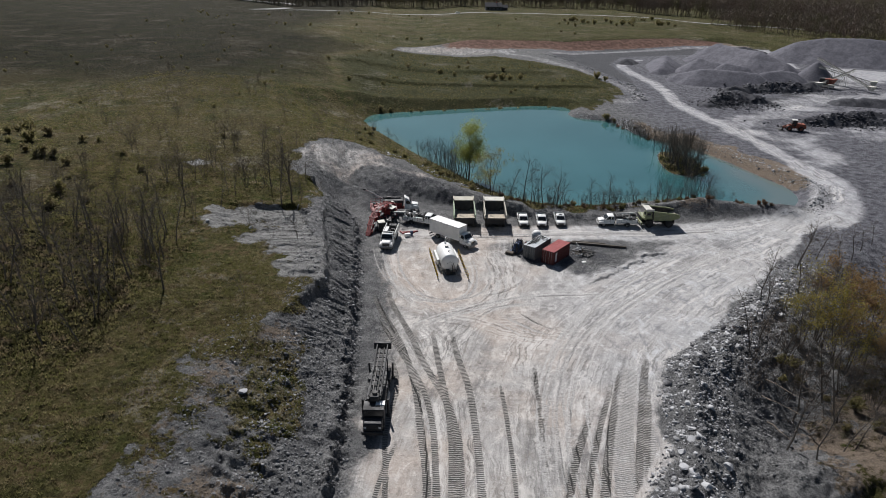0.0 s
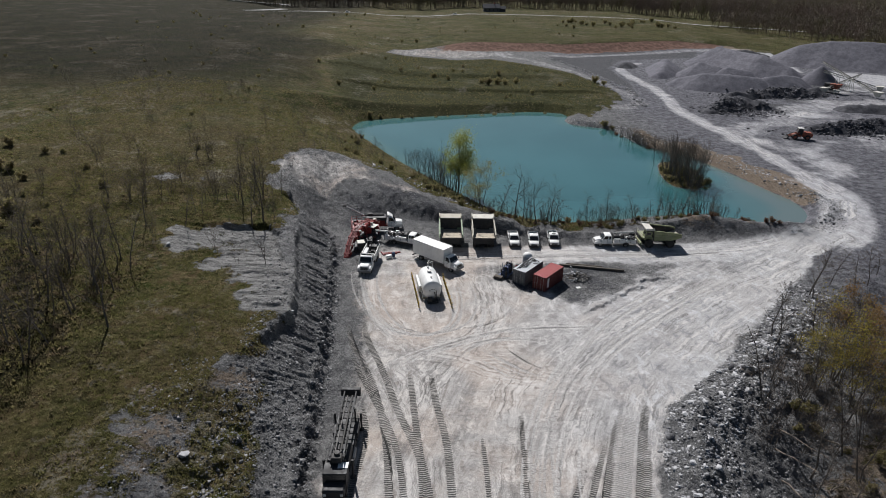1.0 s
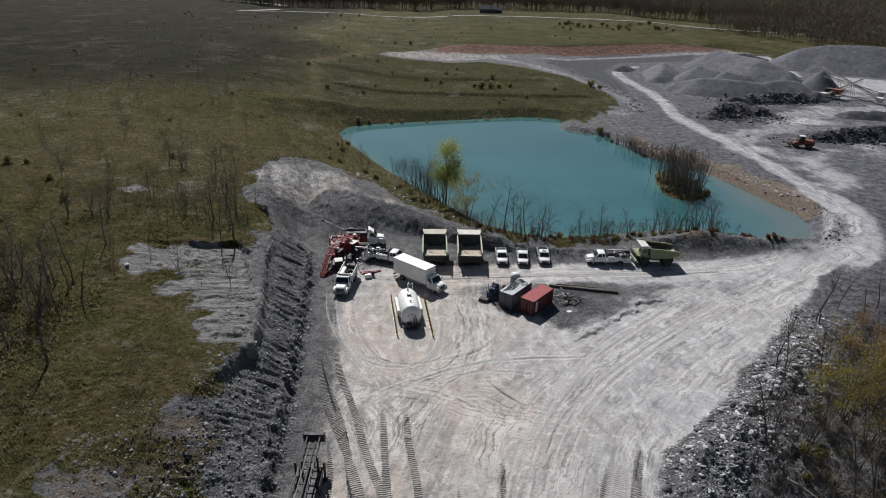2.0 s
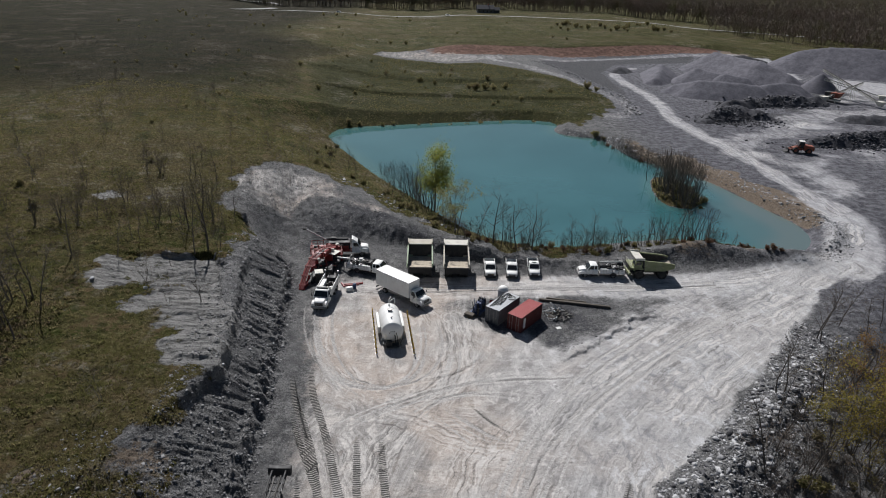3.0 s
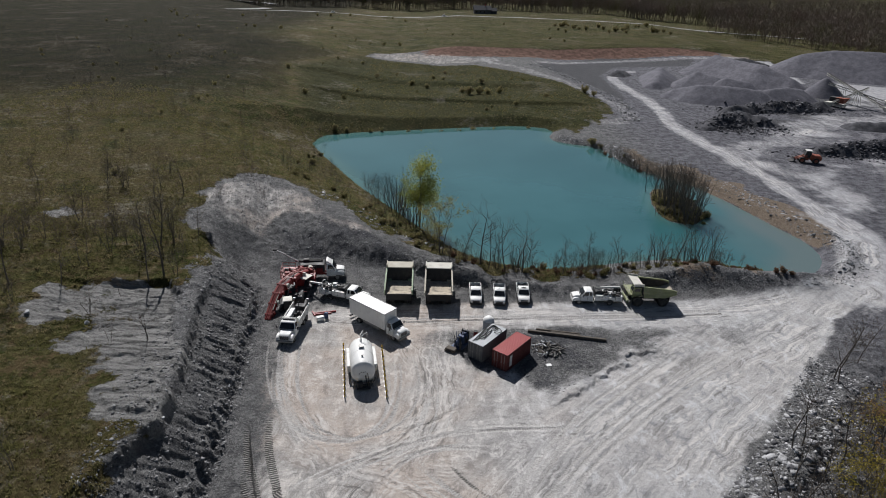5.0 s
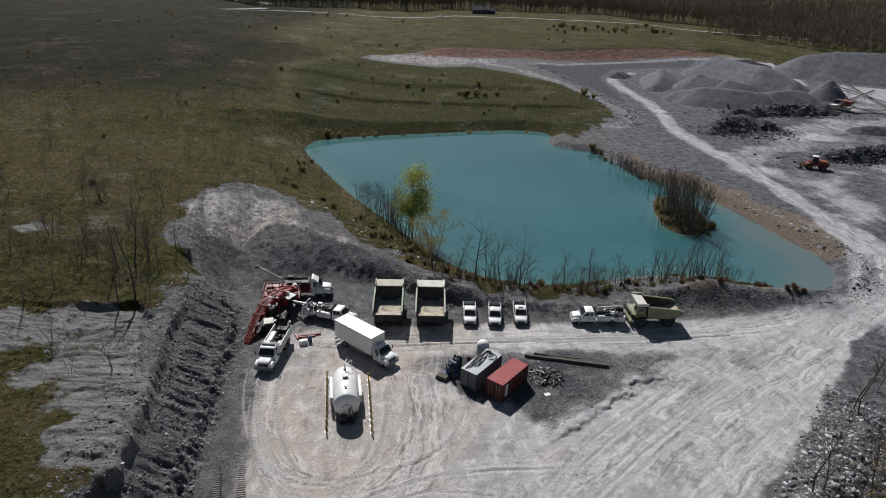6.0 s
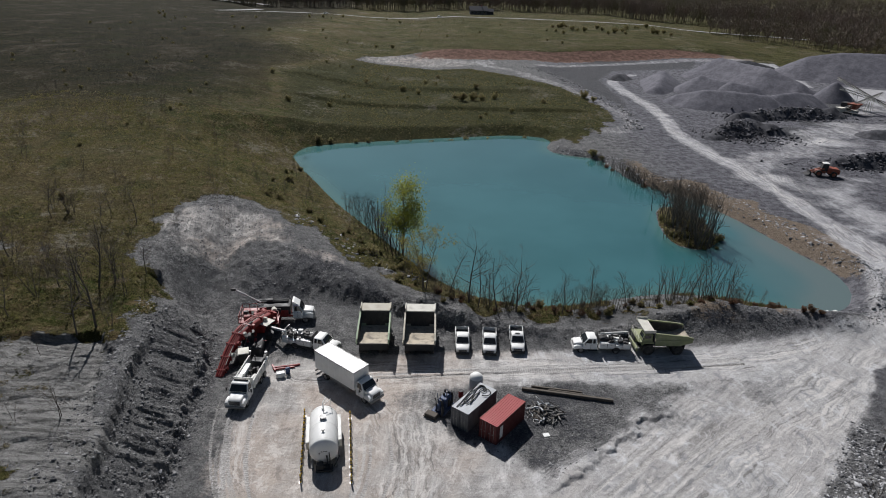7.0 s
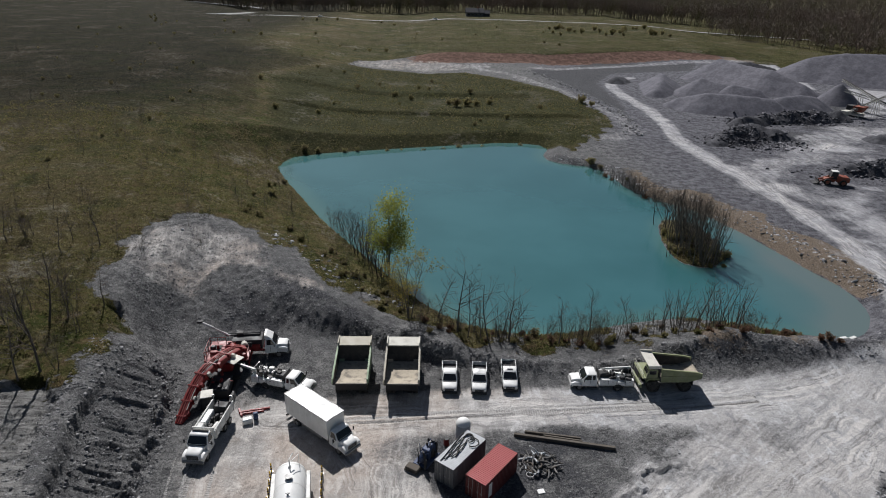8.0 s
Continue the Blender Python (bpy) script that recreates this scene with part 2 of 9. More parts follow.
    g = n.mix(n.math("MULTIPLY", n.ramp(blot, 0.53, 0.63), n.math("MULTIPLY_ADD", wayed, -0.6, 0.65)), g, n.mix(n.ramp(n.noise(0.8, None, 5, 0.8), 0.45, 0.6), (0.062, 0.046, 0.026), (0.21, 0.19, 0.145)))
    g = n.mix(n.ramp(blot, 0.47, 0.37, 0.0, 0.75), g, n.mix(n.ramp(tuft, 0.4, 0.6), (0.017, 0.019, 0.007), (0.050, 0.056, 0.016)))
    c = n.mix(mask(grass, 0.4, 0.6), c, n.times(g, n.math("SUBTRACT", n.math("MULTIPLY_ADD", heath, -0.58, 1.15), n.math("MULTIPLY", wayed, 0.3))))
    h = n.math("ADD", n.math("MULTIPLY", grit, 1.0), n.math("MULTIPLY", pebble, -0.35))
    h = n.math("ADD", h, n.math("MULTIPLY", n.math("MULTIPLY", cleat, worn), n.math("MULTIPLY_ADD", fresh, -0.4, 0.4)))
    h = n.math("ADD", h, n.math("MULTIPLY", n.math("MULTIPLY", tuft, mask(grass)), 1.6))
    smooth = n.ramp(dust, 0.3, 0.8, 1.0, 0.35)
    return n.done(c, 0.95, 0.0, n.math("MULTIPLY", h, smooth), 0.38, 1.0, 0.05)


MAT_GROUND = ground_material()


def water_material():
    n = Nodes("water")
    shallow, silt, _ = n.attr("shore")
    drift = n.noise(0.03, None, 4)
    c = n.mix(n.ramp(drift, 0.3, 0.7), (0.033, 0.117, 0.126), (0.045, 0.144, 0.156))
    c = n.mix(n.math("MULTIPLY", shallow, 0.75), c, (0.07, 0.16, 0.145))
    c = n.mix(silt, c, (0.115, 0.155, 0.15))
    w = n.math("ADD", n.noise(1.1, n.vec(n.pos, (1, 2.2, 1)), 4), n.math("MULTIPLY", n.noise(0.15, None, 3), 0.8))
    return n.done(c, 0.035, 0.0, w, 0.05, 0.07, 1.0)


MAT_WATER = water_material()
MAT_RUBBLE = rocky("rubble", (0.075, 0.075, 0.08), (0.44, 0.44, 0.45), 1.2)
MAT_DARK_ROCK = rocky("dark_shale", (0.085, 0.086, 0.09), (0.26, 0.258, 0.26), 1.5)
MAT_BLUE_SHALE = rocky("blue_shale", (0.040, 0.040, 0.046), (0.155, 0.153, 0.168), 1.5)
MAT_BARK = bark("grey_bark", (0.10, 0.088, 0.076), (0.19, 0.17, 0.15))
MAT_TWIG = bark("twig_bark", (0.105, 0.082, 0.065), (0.18, 0.145, 0.115))
MAT_LEAF = leafy("spring_leaf", (0.24, 0.26, 0.04), (0.38, 0.37, 0.07), (0.20, 0.22, 0.04))
MAT_LEAF_GOLD = leafy("yellow_spring_leaf", (0.27, 0.225, 0.05), (0.36, 0.29, 0.075), (0.22, 0.20, 0.05))
MAT_LEAF_RUST = leafy("rust_leaf", (0.22, 0.14, 0.065), (0.30, 0.19, 0.09), (0.18, 0.14, 0.065))
MAT_GRASS = leafy("grass_blade", (0.115, 0.118, 0.04), (0.19, 0.17, 0.075), (0.24, 0.195, 0.11))
MAT_SHRUB = leafy("shrub_twig", (0.17, 0.165, 0.065), (0.28, 0.24, 0.12), (0.23, 0.19, 0.11))


# ---- mesh helpers ----
class M:
    """Gathers vertices and faces of one mesh."""

    def __init__(self):
        self.v, self.f = [], []

    def add(self, verts, faces):
        k = len(self.v)
        self.v.extend(verts)
        self.f.extend([tuple(i + k for i in f) for f in faces])
        return self

    def box(self, x0, x1, y0, y1, z0, z1, b=0.0, m=None):
        """A box, its edges chamfered by b."""
        c, s = Vector(((x0 + x1) / 2, (y0 + y1) / 2, (z0 + z1) / 2)), ((x1 - x0) / 2, (y1 - y0) / 2, (z1 - z0) / 2)
        b = min(b, *(0.98 * q for q in s))
        if b <= 0:
            vs = [Vector((i * s[0], j * s[1], k * s[2])) + c for i in (-1, 1) for j in (-1, 1) for k in (-1, 1)]
            fs = [(0, 1, 3, 2), (4, 6, 7, 5), (0, 4, 5, 1), (2, 3, 7, 6), (0, 2, 6, 4), (1, 5, 7, 3)]
        else:
            vs, at = [], {}
            for i in (-1, 1):
                for j in (-1, 1):
                    for k in (-1, 1):
                        for a in range(3):
                            p = [i * (s[0] - (b if a != 0 else 0)), j * (s[1] - (b if a != 1 else 0)), k * (s[2] - (b if a != 2 else 0))]
                            at[i, j, k, a] = len(vs)
                            vs.append(Vector(p) + c)
            fs = []
            for a in range(3):
                u, w = [q for q in range(3) if q != a]
                for side in (-1, 1):
                    def key(p, q, ax, side=side, a=a, u=u, w=w):
                        t = [0, 0, 0]
                        t[a], t[u], t[w] = side, p, q
                        return at[t[0], t[1], t[2], ax]
                    fs.append([key(-1, -1, a), key(1, -1, a), key(1, 1, a), key(-1, 1, a)])
                for p in (-1, 1):
                    for q in (-1, 1):
                        t0, t1 = [0, 0, 0], [0, 0, 0]
                        t0[a], t1[a] = -1, 1
                        t0[u] = t1[u] = p
                        t0[w] = t1[w] = q
                        fs.append([at[(*t0, u)], at[(*t1, u)], at[(*t1, w)], at[(*t0, w)]])
            for i in (-1, 1):
                for j in (-1, 1):
                    for k in (-1, 1):
                        fs.append([at[i, j, k, 0], at[i, j, k, 1], at[i, j, k, 2]])
        if m is not None:
            vs = [m @ p for p in vs]
        return self.add(vs, fs)

    def tube(self, a, b, r0, r1=None, n=12, caps=True):
        a, b = Vector(a), Vector(b)
        r1 = r0 if r1 is None else r1
        d = (b - a)
        q = d.to_track_quat("Z", "Y")
        vs = []
        for p, r in ((a, r0), (b, r1)):
            vs += [p + q @ Vector((r * math.cos(2 * math.pi * i / n), r * math.sin(2 * math.pi * i / n), 0)) for i in range(n)]
        fs = [(i, (i + 1) % n, n + (i + 1) % n, n + i) for i in range(n)]
        if caps:
            fs += [tuple(range(n))[::-1], tuple(range(n, 2 * n))]
        return self.add(vs, fs)

    def path(self, pts, r, n=6):
        pts = [Vector(p) for p in pts]
        rings = []
        for i, p in enumerate(pts):
            q = (pts[min(i + 1, len(pts) - 1)] - pts[max(i - 1, 0)]).normalized()
            u = q.cross(Vector((0, 0, 1)) if abs(q.z) < 0.95 else Vector((1, 0, 0))).normalized()
            w = u.cross(q)
            rings.append([p + u * r * math.cos(2 * math.pi * k / n) + w * r * math.sin(2 * math.pi * k / n) for k in range(n)])
        return self.loft(rings)

    def prism(self, profile, axis, a, b, m=None):
        """A closed outline of (u, w) drawn out along an axis from a to b."""
        k = len(profile)
        put = {"x": lambda q, u, w: (q, u, w), "y": lambda q, u, w: (u, q, w), "z": lambda q, u, w: (u, w, q)}[axis]
        vs = [Vector(put(q, u, w)) for q in (a, b) for u, w in profile]
        if m is not None:
            vs = [m @ p for p in vs]
        fs = [(i, (i + 1) % k, k + (i + 1) % k, k + i) for i in range(k)] + [tuple(range(k))[::-1], tuple(range(k, 2 * k))]
        return self.add(vs, fs)

    def loft(self, rings, closed=True):
        """Rings of as many points each, joined in turn and capped."""
        k = len(rings[0])
        vs = [Vector(p) for ring in rings for p in ring]
        fs = [(r * k + i, r * k + (i + 1) % k, (r + 1) * k + (i + 1) % k, (r + 1) * k + i) for r in range(len(rings) - 1) for i in range(k)]
        if closed:
            fs += [tuple(range(k))[::-1], tuple(range((len(rings) - 1) * k, len(rings) * k))]
        return self.add(vs, fs)

    def mesh(self, name, material, smooth=False):
        me = bpy.data.meshes.new(name)
        me.from_pydata([tuple(p) for p in self.v], [], [tuple(f) for f in self.f])
        bm = bmesh.new()
        bm.from_mesh(me)
        bmesh.ops.recalc_face_normals(bm, faces=bm.faces)
        bm.to_mesh(me)
        bm.free()
        me.materials.append(material)
        if smooth:
            me.shade_smooth()
            me.set_sharp_from_angle(angle=radians(38))
        return me


def part(name, m, material, parent, label="", smooth=False):
    """Links a gathered mesh as one object under a thing or a part."""
    ob = new(name, m.mesh(name, material, smooth))
    ob.parent = parent
    return tagged(ob, label)


def thing(name, label, category, m=None, group="", kind=""):
    """An empty at the thing's base."""
    ob = new(name)
    ob.empty_display_size = 0.3
    if m is not None:
        ob.matrix_basis = m
    return tagged(ob, label, category, group, kind)


# ---- plan: noise, lines, ground height ----
def lattice(ix, iy, seed):
    h = (ix.astype(np.int64) * 374761393 + iy.astype(np.int64) * 668265263 + seed * 1442695041) & 0x7FFFFFFF
    h = ((h ^ (h >> 13)) * 1274126177) & 0x7FFFFFFF
    return ((h ^ (h >> 16)) & 0xFFFFFF) / float(0xFFFFFF)


def vnoise(x, y, seed=0):
    x, y = np.asarray(x, float), np.asarray(y, float)
    ix, iy = np.floor(x), np.floor(y)
    fx, fy = x - ix, y - iy
    fx, fy = fx * fx * (3 - 2 * fx), fy * fy * (3 - 2 * fy)
    a, b = lattice(ix, iy, seed), lattice(ix + 1, iy, seed)
    c, d = lattice(ix, iy + 1, seed), lattice(ix + 1, iy + 1, seed)
    return (a * (1 - fx) + b * fx) * (1 - fy) + (c * (1 - fx) + d * fx) * fy - 0.5


def fbm(x, y, seed=0, octaves=4, gain=0.5):
    t, amp = 0.0, 1.0
    for k in range(octaves):
        t = t + amp * vnoise(np.asarray(x) * 2**k, np.asarray(y) * 2**k, seed + k)
        amp *= gain
    return t


def smooth(v, lo, hi):
    t = np.clip((v - lo) / (hi - lo), 0, 1)
    return t * t * (3 - 2 * t)


def to_line(X, Y, line, reach=24.0, far=True):
    """Distance to a line of points, the length along it, and the side (left: plus)."""
    X, Y = np.asarray(X, float), np.asarray(Y, float)
    best, along, side = np.full(X.shape, 1e9), np.zeros(X.shape), np.ones(X.shape)
    grid = X.ndim == 2 and X.size > 20000

    def nearest(X, Y, best, along, side, x0, y0, x1, y1, n, s):
        dx, dy = x1 - x0, y1 - y0
        k = np.clip(((X - x0) * dx + (Y - y0) * dy) / (n * n), 0, 1)
        d = np.hypot(X - x0 - k * dx, Y - y0 - k * dy)
        near = d < best
        return np.where(near, d, best), np.where(near, s + k * n, along), np.where(near, np.sign(dx * (Y - y0) - dy * (X - x0)), side)

    legs, s = [], 0.0
    for (x0, y0), (x1, y1) in zip(line, line[1:]):
        n = math.hypot(x1 - x0, y1 - y0)
        if n > 1e-6:
            legs.append((x0, y0, x1, y1, n, s))
            s += n
    if not grid:
        for leg in legs:
            best, along, side = nearest(X, Y, best, along, side, *leg)
        return best, along, side
    # on a grid each leg looks at the places round it; what is far from all of them takes a coarser line
    gx, gy = X[0], Y[:, 0]
    for leg in legs:
        x0, y0, x1, y1 = leg[:4]
        q = (slice(np.searchsorted(gy, min(y0, y1) - reach), np.searchsorted(gy, max(y0, y1) + reach)), slice(np.searchsorted(gx, min(x0, x1) - reach), np.searchsorted(gx, max(x0, x1) + reach)))
        if best[q].size:
            best[q], along[q], side[q] = nearest(X[q], Y[q], best[q], along[q], side[q], *leg)
    if not far:
        return best, along, side
    rest = best > reach
    step = max(1, len(legs) // 12)
    ends = [(k[0], k[1], k[5]) for k in legs[::step]] + [(legs[-1][2], legs[-1][3], s)]
    b, a, c = np.full(int(rest.sum()), 1e9), np.zeros(int(rest.sum())), np.ones(int(rest.sum()))
    x, y = X[rest], Y[rest]
    for p, q in zip(ends, ends[1:]):
        n = math.hypot(q[0] - p[0], q[1] - p[1])
        if n > 1e-6:
            b, a, c = nearest(x, y, b, a, c, p[0], p[1], q[0], q[1], n, p[2])
    best[rest], along[rest], side[rest] = b, a, c
    return best, along, side


def inside(X, Y, poly):
    """Signed distance to a closed outline, plus inside."""
    X, Y = np.asarray(X, float), np.asarray(Y, float)
    d, _, _ = to_line(X, Y, list(poly) + [poly[0]])
    odd = np.zeros(X.shape, bool)
    grid = X.ndim == 2 and X.size > 20000
    for (x0, y0), (x1, y1) in zip(poly, list(poly[1:]) + [poly[0]]):
        if y0 == y1:
            continue
        if grid:
            q = slice(np.searchsorted(Y[:, 0], min(y0, y1)), np.searchsorted(Y[:, 0], max(y0, y1)))
            odd[q] ^= X[q] < (x1 - x0) * (Y[q] - y0) / (y1 - y0) + x0
        else:
            odd ^= ((y0 > Y) != (y1 > Y)) & (X < (x1 - x0) * (Y - y0) / (y1 - y0) + x0)
    return np.where(odd, d, -d)


def rounded(line, n=3, closed=False):
    """Cuts the corners of a line of points."""
    for _ in range(n):
        out = [] if closed else [line[0]]
        ends = list(zip(line, line[1:])) + ([(line[-1], line[0])] if closed else [])
        for a, b in ends:
            out += [tuple(0.75 * p + 0.25 * q for p, q in zip(a, b)), tuple(0.25 * p + 0.75 * q for p, q in zip(a, b))]
        line = out if closed else out + [line[-1]]
    return line


WATER = -1.2
BENCH = [(-45, 110.5), (-38, 111.5), (-28.4, 113.5), (-26, 110.5), (-23.5, 103), (-21, 95.6), (-18.7, 88.7), (-18.3, 84.4), (-23.3, 83.8), (-27, 90), (-36.7, 98.4), (-41.6, 103.3)]
POND = rounded([(-31, 227), (-27, 237), (0, 246), (20, 252), (37, 257), (49, 253), (44, 238), (52, 231.5), (59, 230), (61.5, 220), (63, 210), (68, 202), (76, 193),
        (80, 182), (83, 171), (85, 163), (87.5, 155), (86.5, 147.2), (82.5, 141.2), (78, 138.6), (70, 140), (62, 143.5), (54, 145), (44, 142.5), (34, 139),
        (28, 139), (21, 140.5), (14.5, 145.5), (9, 153), (2, 164.5), (-5, 175.5), (-12, 187), (-20, 203), (-27, 216)], 1, True)
ISLAND = rounded([(64, 188), (61, 174), (61.5, 166), (65, 163.5), (69, 165.5), (72, 172), (72, 184), (69, 189)], 1, True)
FOOT_Y = [30, 47, 54, 64, 77, 90, 103, 114, 125, 140]
FOOT_X = [-11, -10, -9.9, -10.7, -11.8, -13, -14.8, -16, -18.5, -22]
TOP_Y = [30, 41, 48, 58, 64, 70, 76, 84, 96, 107, 115, 125, 132, 142, 160]
TOP_X = [-28, -26.6, -27.5, -26.2, -25, -22.6, -20.2, -17.8, -20, -22.6, -24, -24, -28, -35, -38]
CREST_X = [-40, -35, -28, -21, -11, -4, 4, 9, 14, 20]
CREST_Y = [156, 159, 164.5, 161, 150.6, 142.4, 137.5, 133.2, 130.8, 129]
CREST_H = [7.0, 6.6, 6.2, 5.8, 4.8, 3.8, 2.8, 2.0, 1.4, 1.4]
YARD_EDGE = [(18, 30), (21.5, 48.6), (26, 55.5), (28.4, 65.7), (31, 73), (36, 77.5), (44, 85), (53.5, 96), (61.5, 106), (71.5, 117), (82, 127.5), (92, 135), (102, 149), (108, 163), (127, 178), (170, 190)]
ROAD = rounded([(22, 30), (23, 48), (25, 62), (30, 76), (40, 90), (54, 105), (70, 117), (86, 131), (94, 143), (98, 155), (98.5, 168), (98, 183), (97.5, 210), (93.5, 237), (92, 260), (95.5, 282), (97.5, 308), (94.5, 339), (95, 366), (102, 384), (112, 392)], 2)
HIGH_WAY = rounded([(64, 257.7), (73, 260.8), (81, 272), (80.5, 300), (72.4, 330), (58, 364), (42, 398), (12, 410), (-31, 416)], 2)
EAST_WAY = rounded([(97, 214), (106, 229), (124, 240), (143, 264), (166, 276), (190, 284), (230, 290)], 2)
LANE = rounded([(-6, 115), (8, 117), (20, 118.5), (34, 119.5), (50, 121), (66, 124), (84, 131)], 2)
RED_FOOT = [(-26, 413), (4, 419), (52, 429), (104, 442), (161, 462), (188, 466), (215, 475)]


def height(X, Y, rough=True):
    X, Y = np.asarray(X, float), np.asarray(Y, float)
    pond = inside(X, Y, POND)
    h = 0.5 * smooth(-X, -5, 14) * smooth(Y, 60, 90)
    # pasture on the west side and to the north
    west = 7.0 + 0.075 * np.clip(-X - 24, 0, 75) + 1.2 * fbm(X / 45, Y / 45, 5, 3) * smooth(-X, 24, 60)
    north = 1.0 + 0.006 * np.clip(Y - 230, 0, 900) + 0.8 * fbm(X / 60, Y / 60, 8, 3)
    top, foot = np.interp(Y, TOP_Y, TOP_X), np.interp(Y, FOOT_Y, FOOT_X)
    top = top + 0.5 * fbm(X / 2.5, Y / 2.2, 19, 3, 0.6) * smooth(Y, 130, 122)
    up = np.clip((foot - X) / np.maximum(foot - top, 1), 0, 1.0)
    gully = fbm(Y / 2.1, X / 14, 21, 4, 0.6) * (0.45 + 0.55 * smooth(Y, 62, 76))
    ledge = smooth(Y, 72, 84) * smooth(Y, 118, 110)
    lip = 0.93 + 0.05 * fbm(Y / 3, X * 0, 23, 3)
    run = np.clip(up + 0.03 * gully * np.sin(np.pi * up), 0, 1) ** 0.85
    bank = west * (run * (1 - 0.17 * ledge) + 0.17 * ledge * smooth(up, lip - 0.05, lip + 0.02))
    bench = inside(X, Y, BENCH)
    tilt = np.interp(Y - 0.1 * (X + 30), [84, 112], [0.45, -0.95]) * smooth(X, -45, -32)
    saw = (Y - 0.16 * X) / 7.0 + 0.35 * fbm(X / 6, Y / 6, 25, 3)
    saw2 = (Y - 0.22 * X) / 2.1 + 0.7 * fbm(X / 5, Y / 5, 29, 3)
    west = west + smooth(bench + 1.2 * fbm(X / 2.5, Y / 2.5, 27, 3), -0.2, 0.5) * (tilt - 0.22 * (saw - np.floor(saw) - 0.5) - 0.16 * (saw2 - np.floor(saw2) - 0.5))
    bank = np.where(X < top, west, bank)
    wsel = smooth(foot - X, 0, 1)
    h = np.where(Y < 131, h * (1 - wsel) + wsel * np.maximum(bank, h), h)
    # heap across the north end of the yard
    cy, ch = np.interp(X, CREST_X, CREST_Y), np.interp(X, CREST_X, CREST_H)
    fy = np.interp(X, [-40, -24, -18.5, -13, -8, 0, 5, 10, 14, 20], [134, 132, 127, 131, 134.5, 134, 132, 129.5, 127.6, 127.4])
    rise = np.clip((Y - fy) / np.maximum(cy - fy, 0.5), 0, 1)
    rill = fbm((X * 0.85 + Y * 0.5) / 1.7, (Y * 0.85 - X * 0.5) / 11, 33, 4, 0.6)
    heap = ch * (0.62 * rise + 0.38 * smooth(rise, 0.08, 0.6)) + (0.45 * fbm(X / 5, Y / 5, 31, 3) + 0.5 * rill) * np.sin(np.pi * rise)
    zone = smooth(Y, 120, 131) * smooth(X, 21, 16) * (X > -60)
    wz = smooth(-X, 20, 32)
    h = np.where(X < 21, h * (1 - zone) + zone * (heap * (1 - wz) + np.maximum(heap, np.where(Y < 131, bank, west * smooth(-X, 19, 28))) * wz), h)
    h = np.where((Y >= 131) & (X < top - 1), west, h)
    # land north of the heap and all the west field
    k = np.maximum(smooth(Y, cy, cy + 4), smooth(-X, 33, 37))
    h = np.where((X < 14) & (Y > cy), ch * (1 - k) + np.maximum(west * smooth(-X, -6, 40), ch) * k, h)
    far = smooth(Y, 225, 262)
    westk = smooth(-X, 10, 75)
    h = np.where(Y > 200, h * (1 - far) + far * (north * (1 - westk) + np.maximum(west - 0.012 * np.clip(Y - 260, 0, 600), north) * westk), h)
    # east shelf of the quarry
    east = smooth(X, 60, 80) * smooth(Y, 135, 150)
    shelf = 0.4 + 0.25 * fbm(X / 12, Y / 12, 41, 3)
    h = h * (1 - east * smooth(470 - Y, 0, 30)) + shelf * east * smooth(470 - Y, 0, 30)
    # red bank behind the pit, with the pasture going on behind it
    rd, rs, side = to_line(X, Y, RED_FOOT)
    behind = np.where((side > 0) & (X > -60), rd, 0)
    fade = smooth(X, -24, 20) * smooth(X, 238, 196)
    h = h + 3.6 * smooth(behind, 0, 21) * fade - 1.1 * smooth(behind, 40, 260) * fade
    # berms along the water
    bd, bs, _ = to_line(X, Y, [(8, 133), (14, 130.8), (21, 129.2), (28, 128.0), (36, 127.9), (42, 129)])
    h = h + (0.85 + 0.8 * fbm(X / 1.8, Y / 1.8, 51, 4, 0.6)) * np.exp(-((bd / 1.7) ** 2))
    bd, bs, _ = to_line(X, Y, [(47, 131.5), (51, 132.5), (57, 133.8), (61, 132.8), (68, 133.2), (77, 133.6)])
    h = h + (3.0 - 1.2 * smooth(bs, 10, 26) + 0.8 * fbm(X / 3, Y / 3, 52, 3)) * np.exp(-((bd / 3.4) ** 2))
    bd, bs, _ = to_line(X, Y, [(86, 139.5), (91, 147), (91.5, 156), (88, 165)])
    h = h + 0.9 * np.exp(-((bd / 1.8) ** 2))
    # spoil bank and hollow beside the yard's east edge
    ed, es, side = to_line(X, Y, YARD_EDGE)
    out = np.where(side < 0, ed, 0)
    near = smooth(es, 130, 90)
    spoil = (1.25 + 1.0 * fbm(X / 2.2, Y / 2.2, 61, 4)) * np.exp(-(((out - 3.6) / 2.6) ** 2)) * (out > 0) * smooth(es, 92, 70)
    h = h + spoil - (3.4 * smooth(out, 6, 15) + 0.9 * fbm(X / 9, Y / 9, 63, 3) * smooth(out, 6, 12)) * near
    h = h + near * smooth(out, 3, 9) * (0.5 * fbm(X / 2.4, Y / 2.4, 65, 4, 0.65))
    for line in ([(-60, 325), (-44, 327.6), (-5, 318.6), (37, 320.8), (60, 322)], [(-52, 288), (-40, 286), (-2, 281.8), (49, 282.8), (74, 286)]):
        fy2 = np.interp(X, [p[0] for p in line], [p[1] for p in line])
        h = h + 1.1 * smooth(Y - fy2, 0, 2.2) * smooth(Y, fy2 + 30, fy2 + 4) * smooth(X, line[0][0], line[0][0] + 15) * smooth(X, line[-1][0], line[-1][0] - 15)
    h = h + 2.4 * np.exp(-(((Y - 53 - 0.1 * (X - 40)) / 4.5) ** 2)) * smooth(out, 9, 14) * near
